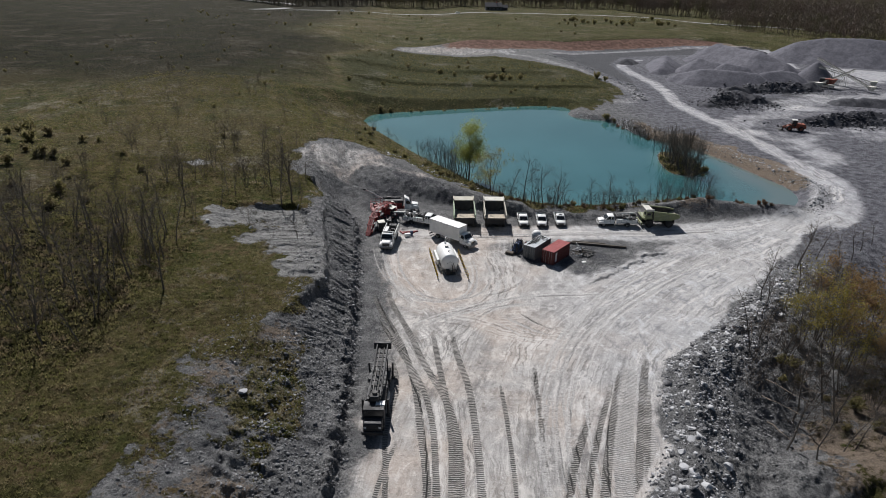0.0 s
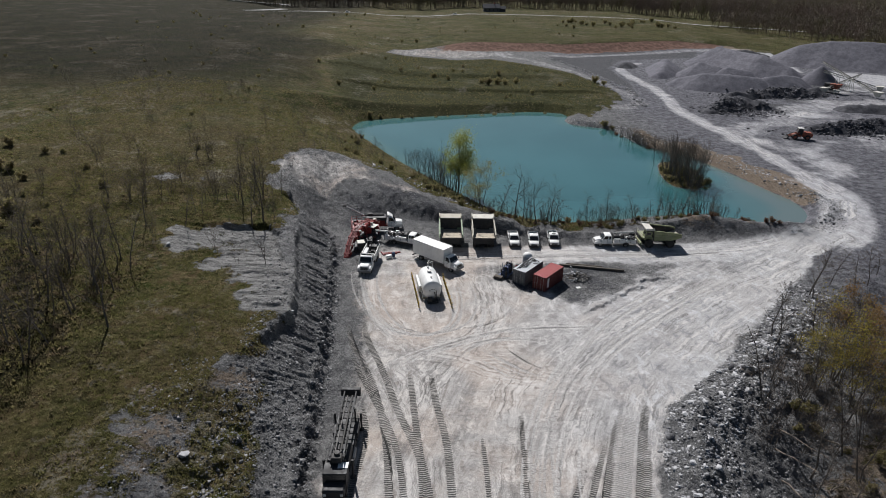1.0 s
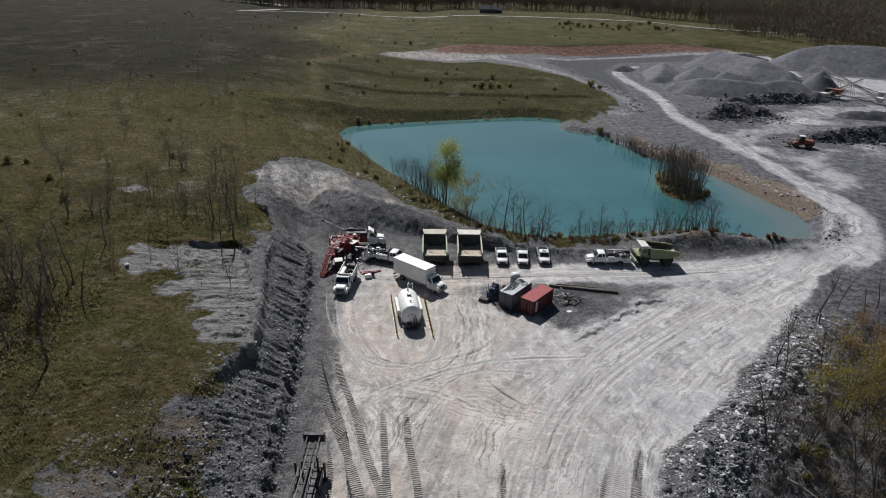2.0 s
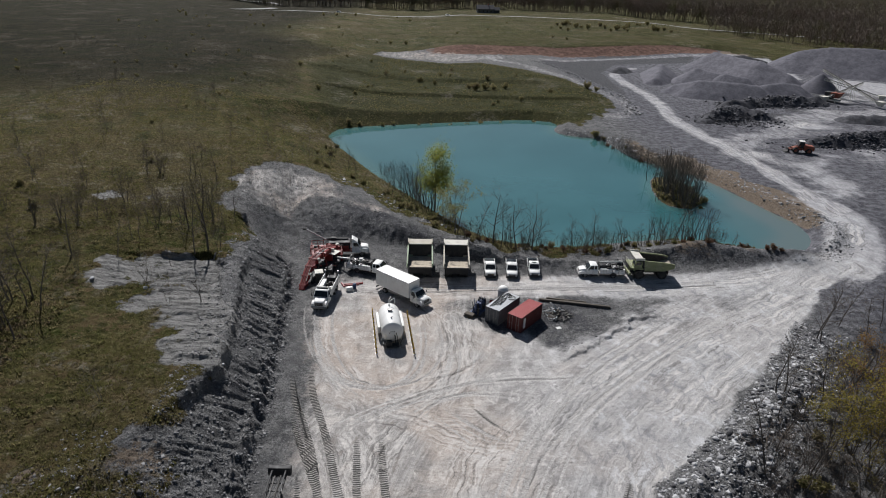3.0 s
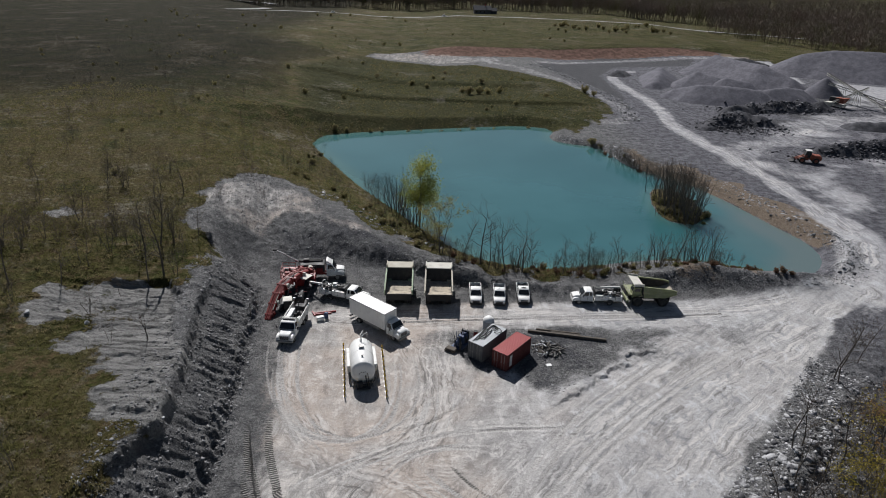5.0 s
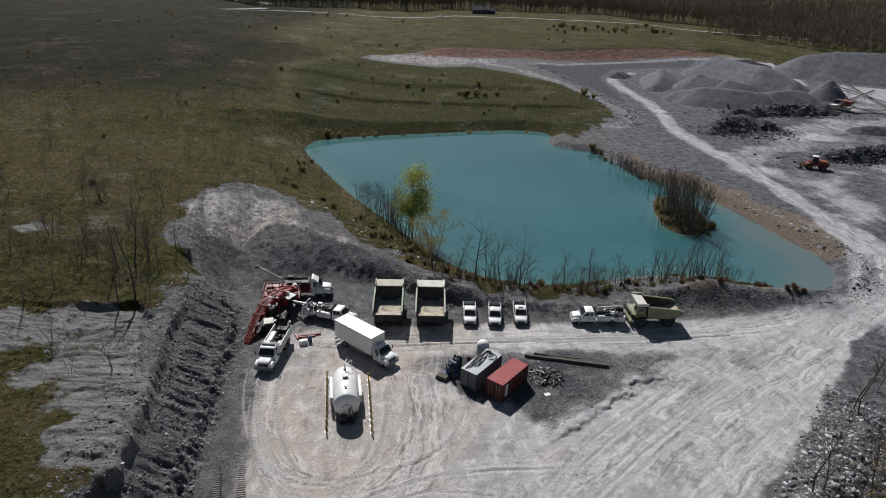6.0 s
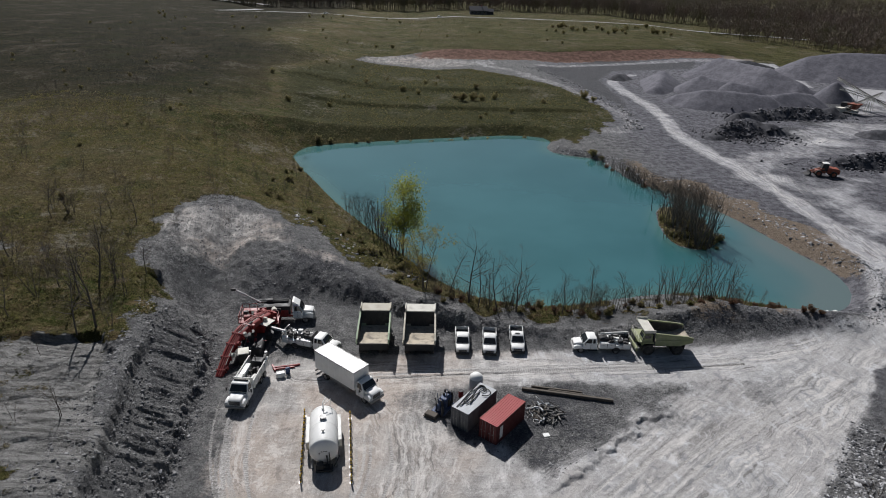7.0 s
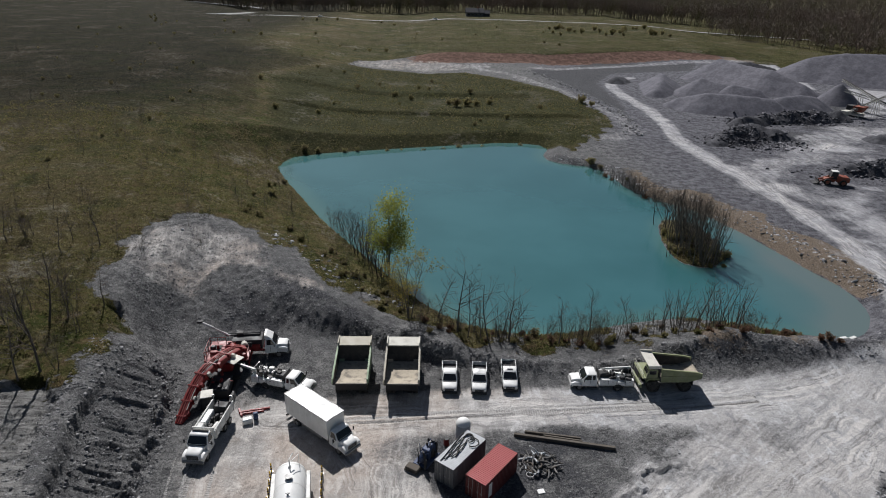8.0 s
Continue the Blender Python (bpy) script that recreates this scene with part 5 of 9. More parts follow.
# west pasture, near the cut bank
plant(T_TALL, [(-29.6, 114.5, 0.95, 0), (-31.2, 113, 0.7, 1), (-30.5, 130.6, 0.45, 2), (-35.5, 121.9, 0.75, 1), (-34.3, 124.5, 0.8, 2), (-38.1, 76.2, 0.85, 0), (-47.3, 107.5, 0.75, 1), (-39.7, 148.1, 0.6, 0)], "trees on the pasture", 401, 0.95, 1.05)
plant(T_MULTI, [(-37, 123, 0.8), (-40, 120, 0.7), (-33, 126.5, 0.75), (-50.3, 130.8, 0.85), (-42, 126, 0.65), (-45, 131, 0.6), (-28, 115, 0.5), (-52, 118, 0.6), (-36, 132, 0.55), (-58.4, 117.1, 0.75)], "trees on the pasture", 402)
plant(T_SMALL, [(-27, 75.8), (-30, 123), (-33, 128), (-38, 127), (-43, 123), (-47, 127), (-28.3, 164), (-34.8, 171.4), (-26, 176), (-38, 180), (-30, 186), (-47, 160), (-55, 150), (-62, 140), (-60, 160), (-70, 150), (-22, 180), (-18, 186), (-24, 200),
                (-14, 170), (-10, 165), (-17, 176), (-31, 198), (-40, 205), (-50, 190), (-97.2, 222.1), (-85, 191, 1.2), (-98, 170), (-110, 200), (-75, 175), (-88, 160), (-120, 180), (-66, 210), (-105, 240), (-130, 230)], "saplings on the pasture", 403)
# copse west of the yard
_r = random.Random(404)
plant(T_SMALL, [(_r.uniform(-115, -24), _r.uniform(92, 235), _r.uniform(0.45, 1.0)) for _ in range(90)], "saplings on the pasture", 432)
plant(T_MULTI + T_SLIM, [(_r.uniform(-78, -30), _r.uniform(96, 150), _r.uniform(0.4, 0.72)) for _ in range(42)], "trees on the pasture", 434)
_spots = [(_r.uniform(-68, -41), _r.uniform(60, 96)) for _ in range(64)]
plant(T_SLIM, [(x, y, 0.95) for x, y in _spots], "trees of the western copse", 405, 0.75, 1.15)
plant(T_WAND + T_SMALL, [(_r.uniform(-68, -42), _r.uniform(60, 92), 0.55) for _ in range(16)], "undergrowth of the western copse", 406)
plant(S_DARK, [(-98, 143.9, 1.6), (-94, 138, 1.4), (-101, 136, 1.5), (-90, 130, 1.1), (-83, 128, 1.2), (-78, 124, 1.0), (-88, 121, 1.1), (-105, 128, 1.2)] + [(_r.uniform(-110, -62), _r.uniform(100, 146), _r.uniform(0.5, 1.3)) for _ in range(26)], "bushes on the pasture", 407)
# slope between the heap and the pond
plant(T_WAND + T_CLUMP, [(-5.8, 178.2), (-2.6, 172.3), (-4.2, 174, 1.1), (0.5, 166.5, 1.2), (-0.5, 169, 1.1), (2.0, 163, 1.2), (3.5, 160, 1.2), (4.8, 157, 1.1), (-8, 181, 0.8), (1.5, 165, 1.1)], "shrubs along the pond", 408)
plant(T_GREEN, [(5.8, 157.5, 1.4)], "trees along the pond", 409, 1, 1)
plant(T_GOLD, [(10.6, 138.4, 1.15, 0), (8.0, 146.5, 0.6, 1), (9.5, 142, 0.55, 1)], "trees along the pond", 410, 0.98, 1.05)
plant(T_TALL, [(17.8, 135.4, 0.95, 1), (22.4, 134.6, 0.8, 2), (25.4, 134.6, 0.75, 0)], "trees along the pond", 411, 0.95, 1.05)
plant(T_SLIM + T_WAND, [(19.3, 134.6, 0.9), (21.2, 135.2, 0.8), (24.4, 135.5, 0.85), (32.6, 134.2, 0.8), (26.5, 136, 0.7), (50.5, 137.2, 0.9), (54, 138.2, 0.95), (57.8, 139.6, 1.0), (60.5, 139.9, 0.95), (47, 136.2, 0.7), (52, 139.5, 0.8)], "trees along the pond", 412)
plant(T_SLIM, [(14 + 2.9 * i + _r.uniform(-1.2, 1.2), 136.5 + _r.uniform(-1.5, 2.5), _r.uniform(0.5, 0.8)) for i in range(0, 18, 2)], "trees along the pond", 433)
plant(T_SMALL + T_CLUMP, [(13 + 2.6 * i + _r.uniform(-1, 1), 136.5 + _r.uniform(-1.5, 2.5), _r.uniform(0.5, 0.9)) for i in range(20)], "saplings along the pond", 413)
plant(S_GREEN + S_DARK + S_RUST + S_RUST, [(12 + 1.35 * i + _r.uniform(-1, 1), 135 + _r.uniform(-2, 3.5), _r.uniform(0.35, 0.7)) for i in range(46)], "shrubs along the pond", 414)
plant(T_SLIM + T_WAND + S_RUST, [(12 + 0.62 * i + _r.uniform(-0.7, 0.7), 136.6 + _r.uniform(-2.2, 2.6), _r.uniform(0.25, 0.5)) for i in range(88)], "saplings along the pond", 440)
for _x0, _y0 in ((-22, 176), (-14, 168), (-6, 160), (0, 154), (4, 149), (8, 143), (-28, 190), (-26, 205)):
    plant(S_GREEN + S_DARK + T_SMALL, [(_x0 + _r.uniform(-4, 4), _y0 + _r.uniform(-4, 4), _r.uniform(0.5, 0.9)) for _ in range(5)], "shrubs on the pond slope", int(500 + _x0))
# island and the reeds beside it
plant(T_WAND, [(_r.uniform(61.5, 71.5), _r.uniform(164.5, 188), _r.uniform(1.0, 1.45)) for _ in range(15)], "trees on the island", 416)
plant(T_SLIM, [(66, 172, 0.85), (69, 176, 0.9), (63, 180, 0.95), (70.5, 167, 0.7), (67, 184, 0.9), (71.5, 181, 0.8), (62.5, 186, 0.8), (64, 176, 0.75)] + [(_r.uniform(62, 71.5), _r.uniform(165, 188), _r.uniform(0.75, 1.05)) for _ in range(12)], "trees on the island", 417)
plant(S_GREEN + S_GREEN + S_DARK, [(_r.uniform(61.5, 72), _r.uniform(163.5, 180), _r.uniform(0.5, 1.0)) for _ in range(40)], "shrubs on the island", 418)
plant(S_RUST + T_WAND, [(58.5 + 0.55 * i + _r.uniform(-0.6, 0.6), 226 - 1.6 * i + _r.uniform(-1, 1), _r.uniform(0.5, 0.8)) for i in range(20)], "reeds at the pond", 439)
plant(T_CLUMP, [(62.5 + i * 1.1 + _r.uniform(-0.6, 0.6), 211 - i * 1.5 + _r.uniform(-1, 1), _r.uniform(0.5, 0.8)) for i in range(14)], "reeds at the pond", 419)
plant(S_DARK + S_GREEN, [(58, 231, 1.2), (60, 228, 0.9), (64, 215, 0.8)], "shrubs along the pond", 420)
# copse east of the yard
_east = [(46, 66, 1.15, 1), (52, 70, 1.0, 0), (44, 57, 0.9, 2), (55, 75, 1.1, 1), (51, 65, 0.9, 2), (60, 62, 1.0, 0), (46.5, 79, 0.9, 1), (43.7, 75.3, 1.0, 0), (42.5, 60.4, 1.15, 1), (49, 75.5, 1.0, 2), (48.4, 59.2, 0.75, 0), (57.9, 68.1, 0.9, 1), (50.6, 88.2, 0.95, 2), (44.5, 84.5, 0.7, 0), (46.5, 86, 0.85, 1), (54, 60, 0.8, 2)]
plant(T_SLIM, off_yard(_east, 2.0), "trees of the eastern copse", 421, 0.95, 1.1)
plant(T_GOLD, off_yard([(_r.uniform(50, 76), _r.uniform(68, 92), _r.uniform(0.7, 1.1)) for _ in range(18)] + [(57.5, 83.3, 1.2), (57.9, 78.7, 1.0)], 9.0), "trees of the eastern copse", 422)
plant(T_RUST, [(_r.uniform(60, 76), _r.uniform(66, 92), _r.uniform(0.9, 1.3)) for _ in range(16)], "trees of the eastern copse", 423)
plant(T_SLIM, off_yard([(_r.uniform(46, 90), _r.uniform(60, 108), _r.uniform(0.7, 1.05)) for _ in range(44)] + [(72, 104, 0.8), (78, 110, 0.8), (82, 114, 0.7), (70, 108, 0.7), (86, 117, 0.6)]), "trees of the eastern copse", 424)
plant(T_SMALL + T_CLUMP, off_yard([(_r.uniform(41, 66), _r.uniform(56, 96), _r.uniform(0.6, 1.0)) for _ in range(60)], 6.0), "undergrowth of the eastern copse", 425)
plant(S_DARK, off_yard([(_r.uniform(44, 62), _r.uniform(62, 96), _r.uniform(0.5, 0.9)) for _ in range(18)], 8.0), "undergrowth of the eastern copse", 426)
# far pasture
plant(S_DARK, [(20, 297, 1.9), (24, 300, 1.7), (28, 302, 1.5), (33, 306, 1.6), (17, 303, 1.4), (72, 318, 1.7), (75, 312, 1.3), (-5, 318, 1.4), (2, 312, 1.2)], "bushes on the pasture", 427)
plant(S_DARK, [(_r.uniform(-70, 60), _r.uniform(262, 380), _r.uniform(0.5, 1.1)) for _ in range(22)], "bushes on the pasture", 428)
plant(S_DARK, [(-28 + i * 6.2 + _r.uniform(-2, 2), 238 + i * 1.3 + _r.uniform(0, 3), _r.uniform(0.5, 1.0)) for i in range(12)], "shrubs along the pond", 429)
plant(S_DARK + T_SMALL, [(_r.uniform(-190, -45), _r.uniform(150, 420), _r.uniform(0.35, 0.8)) for _ in range(80)], "bushes on the pasture", 430)
plant(S_DARK, [(_r.uniform(-260, 120), _r.uniform(450, 690), _r.uniform(0.5, 1.3)) for _ in range(40)] + [(_r.uniform(95, 190), _r.uniform(560, 640), _r.uniform(1.2, 2.4)) for _ in range(26)], "bushes on the pasture", 431)
for _t in T_WAND + T_SLIM + T_TALL + T_MULTI + T_SMALL + T_CLUMP + T_GREEN + T_GOLD + T_RUST + S_DARK + S_GREEN + S_RUST:
    away(_t)


def fallen(x, y, a, length):
    m = M()
    rng = random.Random(int(x * 10))
    p, q = Vector((0, 0, 0.15)), Vector((1, 0, 0.05))
    pts = [p + Vector((length * k / 5, rng.uniform(-0.15, 0.15), rng.uniform(0, 0.25))) for k in range(6)]
    for i in range(5):
        m.tube(pts[i], pts[i + 1], 0.11 * (1 - i / 6), 0.11 * (1 - (i + 1) / 6), 7)
    for _ in range(5):
        k = rng.randint(1, 4)
        m.tube(pts[k], pts[k] + Vector((rng.uniform(0.3, 1.2), rng.uniform(-0.9, 0.9), rng.uniform(0.1, 0.8))), 0.035, 0.012, 4)
    ob = new("fallen_log", m.mesh("fallen_log", MAT_PALE_WOOD, True))
    ob.matrix_basis = pose(x, y, z_at(x, y), 0, 0, a)
    return tagged(ob, "pale fallen tree trunk on the copse floor", "log", "fallen trunks in the copse")


_n = Nodes("pale_dead_wood")
MAT_PALE_WOOD = _n.done(_n.mix(_n.noise(5.0, _n.vec(_n.obj(), (0.4, 3, 3))), (0.17, 0.14, 0.11), (0.33, 0.28, 0.23)), 0.9)
for _q in ((43, 69, -52, 5.5), (44.5, 71.5, -58, 6.5), (42.2, 65, -70, 4.0), (47, 64, 20, 4.5), (50, 72, -35, 5.0)):
    fallen(*_q)


# ---- grass tufts ----
def tufts(name, xs, ys, tall, material, label, seed, blades=5):
    rng = np.random.default_rng(seed)
    n = len(xs)
    z = sheet_z(xs, ys)
    a = rng.uniform(0, 2 * np.pi, (n, blades))
    lean = rng.uniform(0.15, 0.75, (n, blades))
    h = tall[:, None] * rng.uniform(0.6, 1.2, (n, blades))
    w = 0.16 * h + 0.03
    bx, by = xs[:, None] + rng.normal(0, 0.12, (n, blades)), ys[:, None] + rng.normal(0, 0.12, (n, blades))
    px, py = -np.sin(a) * w, np.cos(a) * w
    v = np.stack([np.stack([bx - px, by - py, np.repeat(z[:, None] - 0.03, blades, 1)], -1), np.stack([bx + px, by + py, np.repeat(z[:, None] - 0.03, blades, 1)], -1),
                  np.stack([bx + np.cos(a) * lean * h, by + np.sin(a) * lean * h, z[:, None] + h * 0.85], -1)], 2)
    f = np.arange(n * blades * 3).reshape(-1, 3)
    return tagged(new(name, fast_mesh(name, v.reshape(-1, 3), f, material)), label, "grass", kind="stuff")


def field_spots(n, x0, x1, y0, y1, seed, dense=0.0):
    rng = np.random.default_rng(seed)
    x, y = rng.uniform(x0, x1, n), rng.uniform(y0, y1, n)
    g = covers(x, y, None)
    keep = (g[0] > 0.5) & (fbm(x / 6, y / 6, 131, 3) + dense > rng.uniform(-0.4, 0.4, n)) & (inside(x, y, POND) < -0.5)
    return x[keep], y[keep]


_x, _y = field_spots(60000, -75, -10, 36, 135, 601, 0.1)
tufts("pasture_grass", _x, _y, np.random.default_rng(602).uniform(0.12, 0.36, len(_x)), MAT_GRASS, "rough olive and straw-coloured pasture grass", 603)
_x, _y = field_spots(36000, -110, 16, 131, 240, 604, 0.05)
tufts("slope_grass", _x, _y, np.random.default_rng(605).uniform(0.15, 0.45, len(_x)), MAT_GRASS, "rough grass on the slope above the pond", 606)
_x, _y = field_spots(9000, 14, 75, 129, 146, 607, 0.0)
tufts("shore_grass", _x, _y, np.random.default_rng(608).uniform(0.15, 0.55, len(_x)), MAT_DRY, "rough grass between the berm and the pond", 609)
_x, _y = field_spots(16000, -30, 80, 238, 390, 610, 0.0)
tufts("meadow_grass", _x, _y, np.random.default_rng(611).uniform(0.2, 0.5, len(_x)), MAT_GRASS, "green meadow grass behind the pond", 612)
_x, _y = np.random.default_rng(618).uniform(-70, -40, 5000), np.random.default_rng(619).uniform(56, 96, 5000)
tufts("copse_floor_litter", _x, _y, np.random.default_rng(620).uniform(0.15, 0.6, len(_x)), MAT_DRY, "brown dead growth under the western copse", 621)
_x, _y = field_spots(14000, 40, 95, 56, 115, 613, 0.1)
tufts("copse_litter", _x, _y, np.random.default_rng(614).uniform(0.2, 0.5, len(_x)), MAT_LEAF_RUST, "brown dead growth on the copse floor", 615)


# ---- far woods ----
def woods(name, xs, ys, tall, label, seed, material, boughs=14, twigs=64):
    """Bare far trees, each a stem with thin rising boughs and a haze of twigs, in one mesh."""
    rng = np.random.default_rng(seed)
    n = len(xs)
    z = height(xs, ys, False)
    base = np.stack([xs, ys, z], -1)
    T = tall[:, None]

    def slivers(p0, p1, w):
        d = p1 - p0
        side = np.cross(d, rng.normal(0, 1, d.shape))
        side = side / np.maximum(np.linalg.norm(side, axis=-1, keepdims=True), 1e-6) * w
        return np.stack([p0 - side, p0 + side, p1], 2).reshape(-1, 3)

    b = boughs
    k, a = rng.uniform(0.25, 0.95, (n, b)), rng.uniform(0, 2 * np.pi, (n, b))
    reach = T * rng.uniform(0.10, 0.26, (n, b)) * (1.15 - 0.6 * k)
    p0 = np.stack([np.repeat(xs[:, None], b, 1), np.repeat(ys[:, None], b, 1), z[:, None] + T * (0.75 * k)], -1)
    p1 = p0 + np.stack([np.cos(a) * reach, np.sin(a) * reach, reach * rng.uniform(0.8, 1.8, (n, b))], -1)
    v1 = slivers(p0, p1, 0.09)
    b = twigs
    q = rng.normal(0, 1, (n, b, 3))
    q = q / np.linalg.norm(q, axis=-1, keepdims=True) * rng.uniform(0.3, 1.0, (n, b, 1)) ** 0.5
    p0 = base[:, None, :] + q * np.stack([0.24 * tall, 0.24 * tall, 0.34 * tall], -1)[:, None, :]
    p0[:, :, 2] += 0.64 * T
    p1 = p0 + rng.normal(0, 1, (n, b, 3)) * 0.7 + (0, 0, 1.1)
    v2 = slivers(p0, p1, 0.21)
    top = base + np.stack([rng.normal(0, 0.5, n), rng.normal(0, 0.5, n), tall * 0.85], -1)
    w = 0.009 * tall
    o = np.zeros(n)
    v3 = np.concatenate([np.stack([base + np.stack([-w, o, o - 1], -1), base + np.stack([w, o, o - 1], -1), top], 1).reshape(-1, 3),
                         np.stack([base + np.stack([o, -w, o - 1], -1), base + np.stack([o, w, o - 1], -1), top], 1).reshape(-1, 3)])
    v = np.concatenate([v1, v2, v3])
    return tagged(new(name, fast_mesh(name, v, np.arange(len(v)).reshape(-1, 3), material)), label, "woods", kind="stuff")


def wood_mat():
    n = Nodes("far_wood")
    g = n.noise(0.03, None, 4)
    c = n.mix(n.ramp(g, 0.4, 0.62), (0.19, 0.145, 0.118), (0.155, 0.14, 0.08))
    c = n.mix(n.ramp(n.noise(0.13, n.vec(n.pos, (1, 1, 0.2)), 3), 0.35, 0.7), c, (0.23, 0.19, 0.165))
    c = n.mix(n.ramp(n.noise(0.09, n.vec(n.pos, (1, 1, 0.2)), 2), 0.58, 0.7, 0.0, 0.7), c, (0.12, 0.135, 0.05))
    return n.done(c, 0.95, spec=0.1)


MAT_WOOD = wood_mat()
_g = np.random.default_rng(701)
_x = _g.uniform(-350, 760, 8200)
_y = np.interp(_x, [-350, -198, 23, 155, 226, 294, 347, 460, 760], [1000, 800, 826, 815, 770, 714, 662, 570, 480]) + 22 * fbm(_x / 30, _x * 0, 77, 3) + 800 * _g.uniform(0, 1, 8200) ** 2.4
woods("far_woods", _x, _y, _g.uniform(15, 23, 8200), "bare brown woods behind the far road", 702, MAT_WOOD)
_x, _y = _g.uniform(245, 480, 1900), _g.uniform(420, 660, 1900)
_k = _y > np.interp(_x, [245, 262, 288, 306, 480], [600, 560, 512, 494, 440]) + 40 * fbm(_x / 12, _y / 12, 78, 3)
woods("hill_woods", _x[_k], _y[_k], _g.uniform(10, 17, int(_k.sum())), "bare dark woods beside the stockpiles", 703, MAT_WOOD)


# ---- paints ----
WHITE = paint("white_paint", (0.78, 0.78, 0.76), 0.35, 0, 0.18)
WHITE_DUSTY = paint("dusty_white_paint", (0.70, 0.70, 0.67), 0.5, 0, 0.35)
RED = paint("red_paint", (0.22, 0.013, 0.012), 0.42, 0, 0.16)
FADED_RED = paint("faded_red_paint", (0.36, 0.075, 0.075), 0.6, 0, 0.4, (0.36, 0.16, 0.15))
GREY_BOX = paint("grey_box_paint", (0.43, 0.45, 0.47), 0.55, 0, 0.3)
BLACK = paint("black_steel", (0.022, 0.022, 0.024), 0.55, 0, 0.25, (0.13, 0.12, 0.11))
STEEL = paint("worn_steel", (0.32, 0.32, 0.32), 0.42, 0.75, 0.3)
GREEN_TAN = paint("pale_green_paint", (0.27, 0.36, 0.23), 0.55, 0, 0.35, (0.40, 0.37, 0.30))
TAN_BODY = paint("dusty_tan_paint", (0.46, 0.43, 0.35), 0.6, 0, 0.5, (0.42, 0.38, 0.31))
# Scoured steel, darkened further to put in the shade inside dump bodies.
WORN_OR_SHADED = paint("worn_or_shaded_steel", (0.042, 0.040, 0.039), 0.6, 0.2, 0.3)
# Red of the container sides, darkened to stand for their shade.
SHADED_RED = paint("shaded_red_box_paint", (0.09, 0.012, 0.012), 0.55, 0, 0.25, (0.2, 0.09, 0.08))
BED_EARTH = paint("earth_crusted_steel", (0.44, 0.385, 0.30), 0.9, 0, 0.9, (0.15, 0.135, 0.12))
LIME = paint("yellow_green_paint", (0.24, 0.265, 0.135), 0.5, 0, 0.4, (0.42, 0.40, 0.32))
CANOPY = paint("sun_bleached_canopy", (0.62, 0.60, 0.53), 0.6, 0, 0.4)
SCRAP = paint("scrap_iron", (0.15, 0.145, 0.14), 0.6, 0.3, 0.5, (0.24, 0.22, 0.20))
YELLOW = paint("yellow_paint", (0.62, 0.40, 0.03), 0.5, 0, 0.25)
BLUE = paint("blue_paint", (0.02, 0.045, 0.12), 0.5, 0, 0.3)
ORANGE = paint("orange_paint", (0.27, 0.058, 0.026), 0.5, 0, 0.4)
TIMBER = paint("weathered_timber", (0.10, 0.085, 0.07), 0.9, 0, 0.4, (0.18, 0.16, 0.14))
ROOFING = paint("dark_roofing", (0.055, 0.055, 0.065), 0.8, 0, 0.3, (0.12, 0.11, 0.11))
_n = Nodes("rubber")
RUBBER = _n.done(_n.mix(_n.ramp(_n.noise(2.0, _n.obj()), 0.4, 0.7), (0.022, 0.022, 0.022), (0.10, 0.094, 0.086)), 0.85, spec=0.3)
_n = Nodes("tinted_glass")
GLASS = _n.done((0.012, 0.014, 0.016), 0.06, spec=0.6)
_n = Nodes("lamp_glass")
LAMP = _n.done(_n.mix(_n.noise(9.0, _n.obj()), (0.55, 0.55, 0.52), (0.8, 0.8, 0.78)), 0.12)

WHEELS = {}


def wheel(parent, x, y, r, w, rim=None):
    """A wheel across x: a dished rim, with its tyre as a part of it."""
    key = (r, w, rim)
    if key not in WHEELS:
        def ring(px, pr, n=20):
            return [(px, pr * math.cos(2 * math.pi * i / n), pr * math.sin(2 * math.pi * i / n)) for i in range(n)]
        tyre = M().loft([ring(-w / 2, 0.56 * r), ring(-w / 2, 0.9 * r), ring(-w * 0.4, r), ring(w * 0.4, r), ring(w / 2, 0.9 * r), ring(w / 2, 0.56 * r)], False)
        disc = M().loft([ring(-w * 0.42, 0.57 * r), ring(-w * 0.3, 0.5 * r), ring(w * 0.3, 0.5 * r), ring(w * 0.42, 0.57 * r)])
        disc.tube((-w * 0.46, 0, 0), (w * 0.46, 0, 0), 0.2 * r, None, 10)
        WHEELS[key] = (disc.mesh("wheel", rim or STEEL, True), tyre.mesh("tyre", RUBBER, True))
    ob = new("wheel", WHEELS[key][0])
    ob.parent = parent
    ob.matrix_basis = pose(x, y, r)
    t = new("tyre", WHEELS[key][1])
    t.parent = ob
    return ob


def rounded_ring(x0, x1, u0, u1, at, r, flat="z", n=3):
    """A ring with rounded corners, level (flat z) or upright across the truck (flat y)."""
    r = min(r, (x1 - x0) * 0.45, (u1 - u0) * 0.45)
    out = []
    for cx, cu, a0 in ((x1 - r, u1 - r, 0), (x0 + r, u1 - r, 90), (x0 + r, u0 + r, 180), (x1 - r, u0 + r, 270)):
        for i in range(n + 1):
            a = radians(a0 + 90 * i / n)
            px, pu = cx + r * math.cos(a), cu + r * math.sin(a)
            out.append((px, pu, at) if flat == "z" else (px, at, pu))
    return out


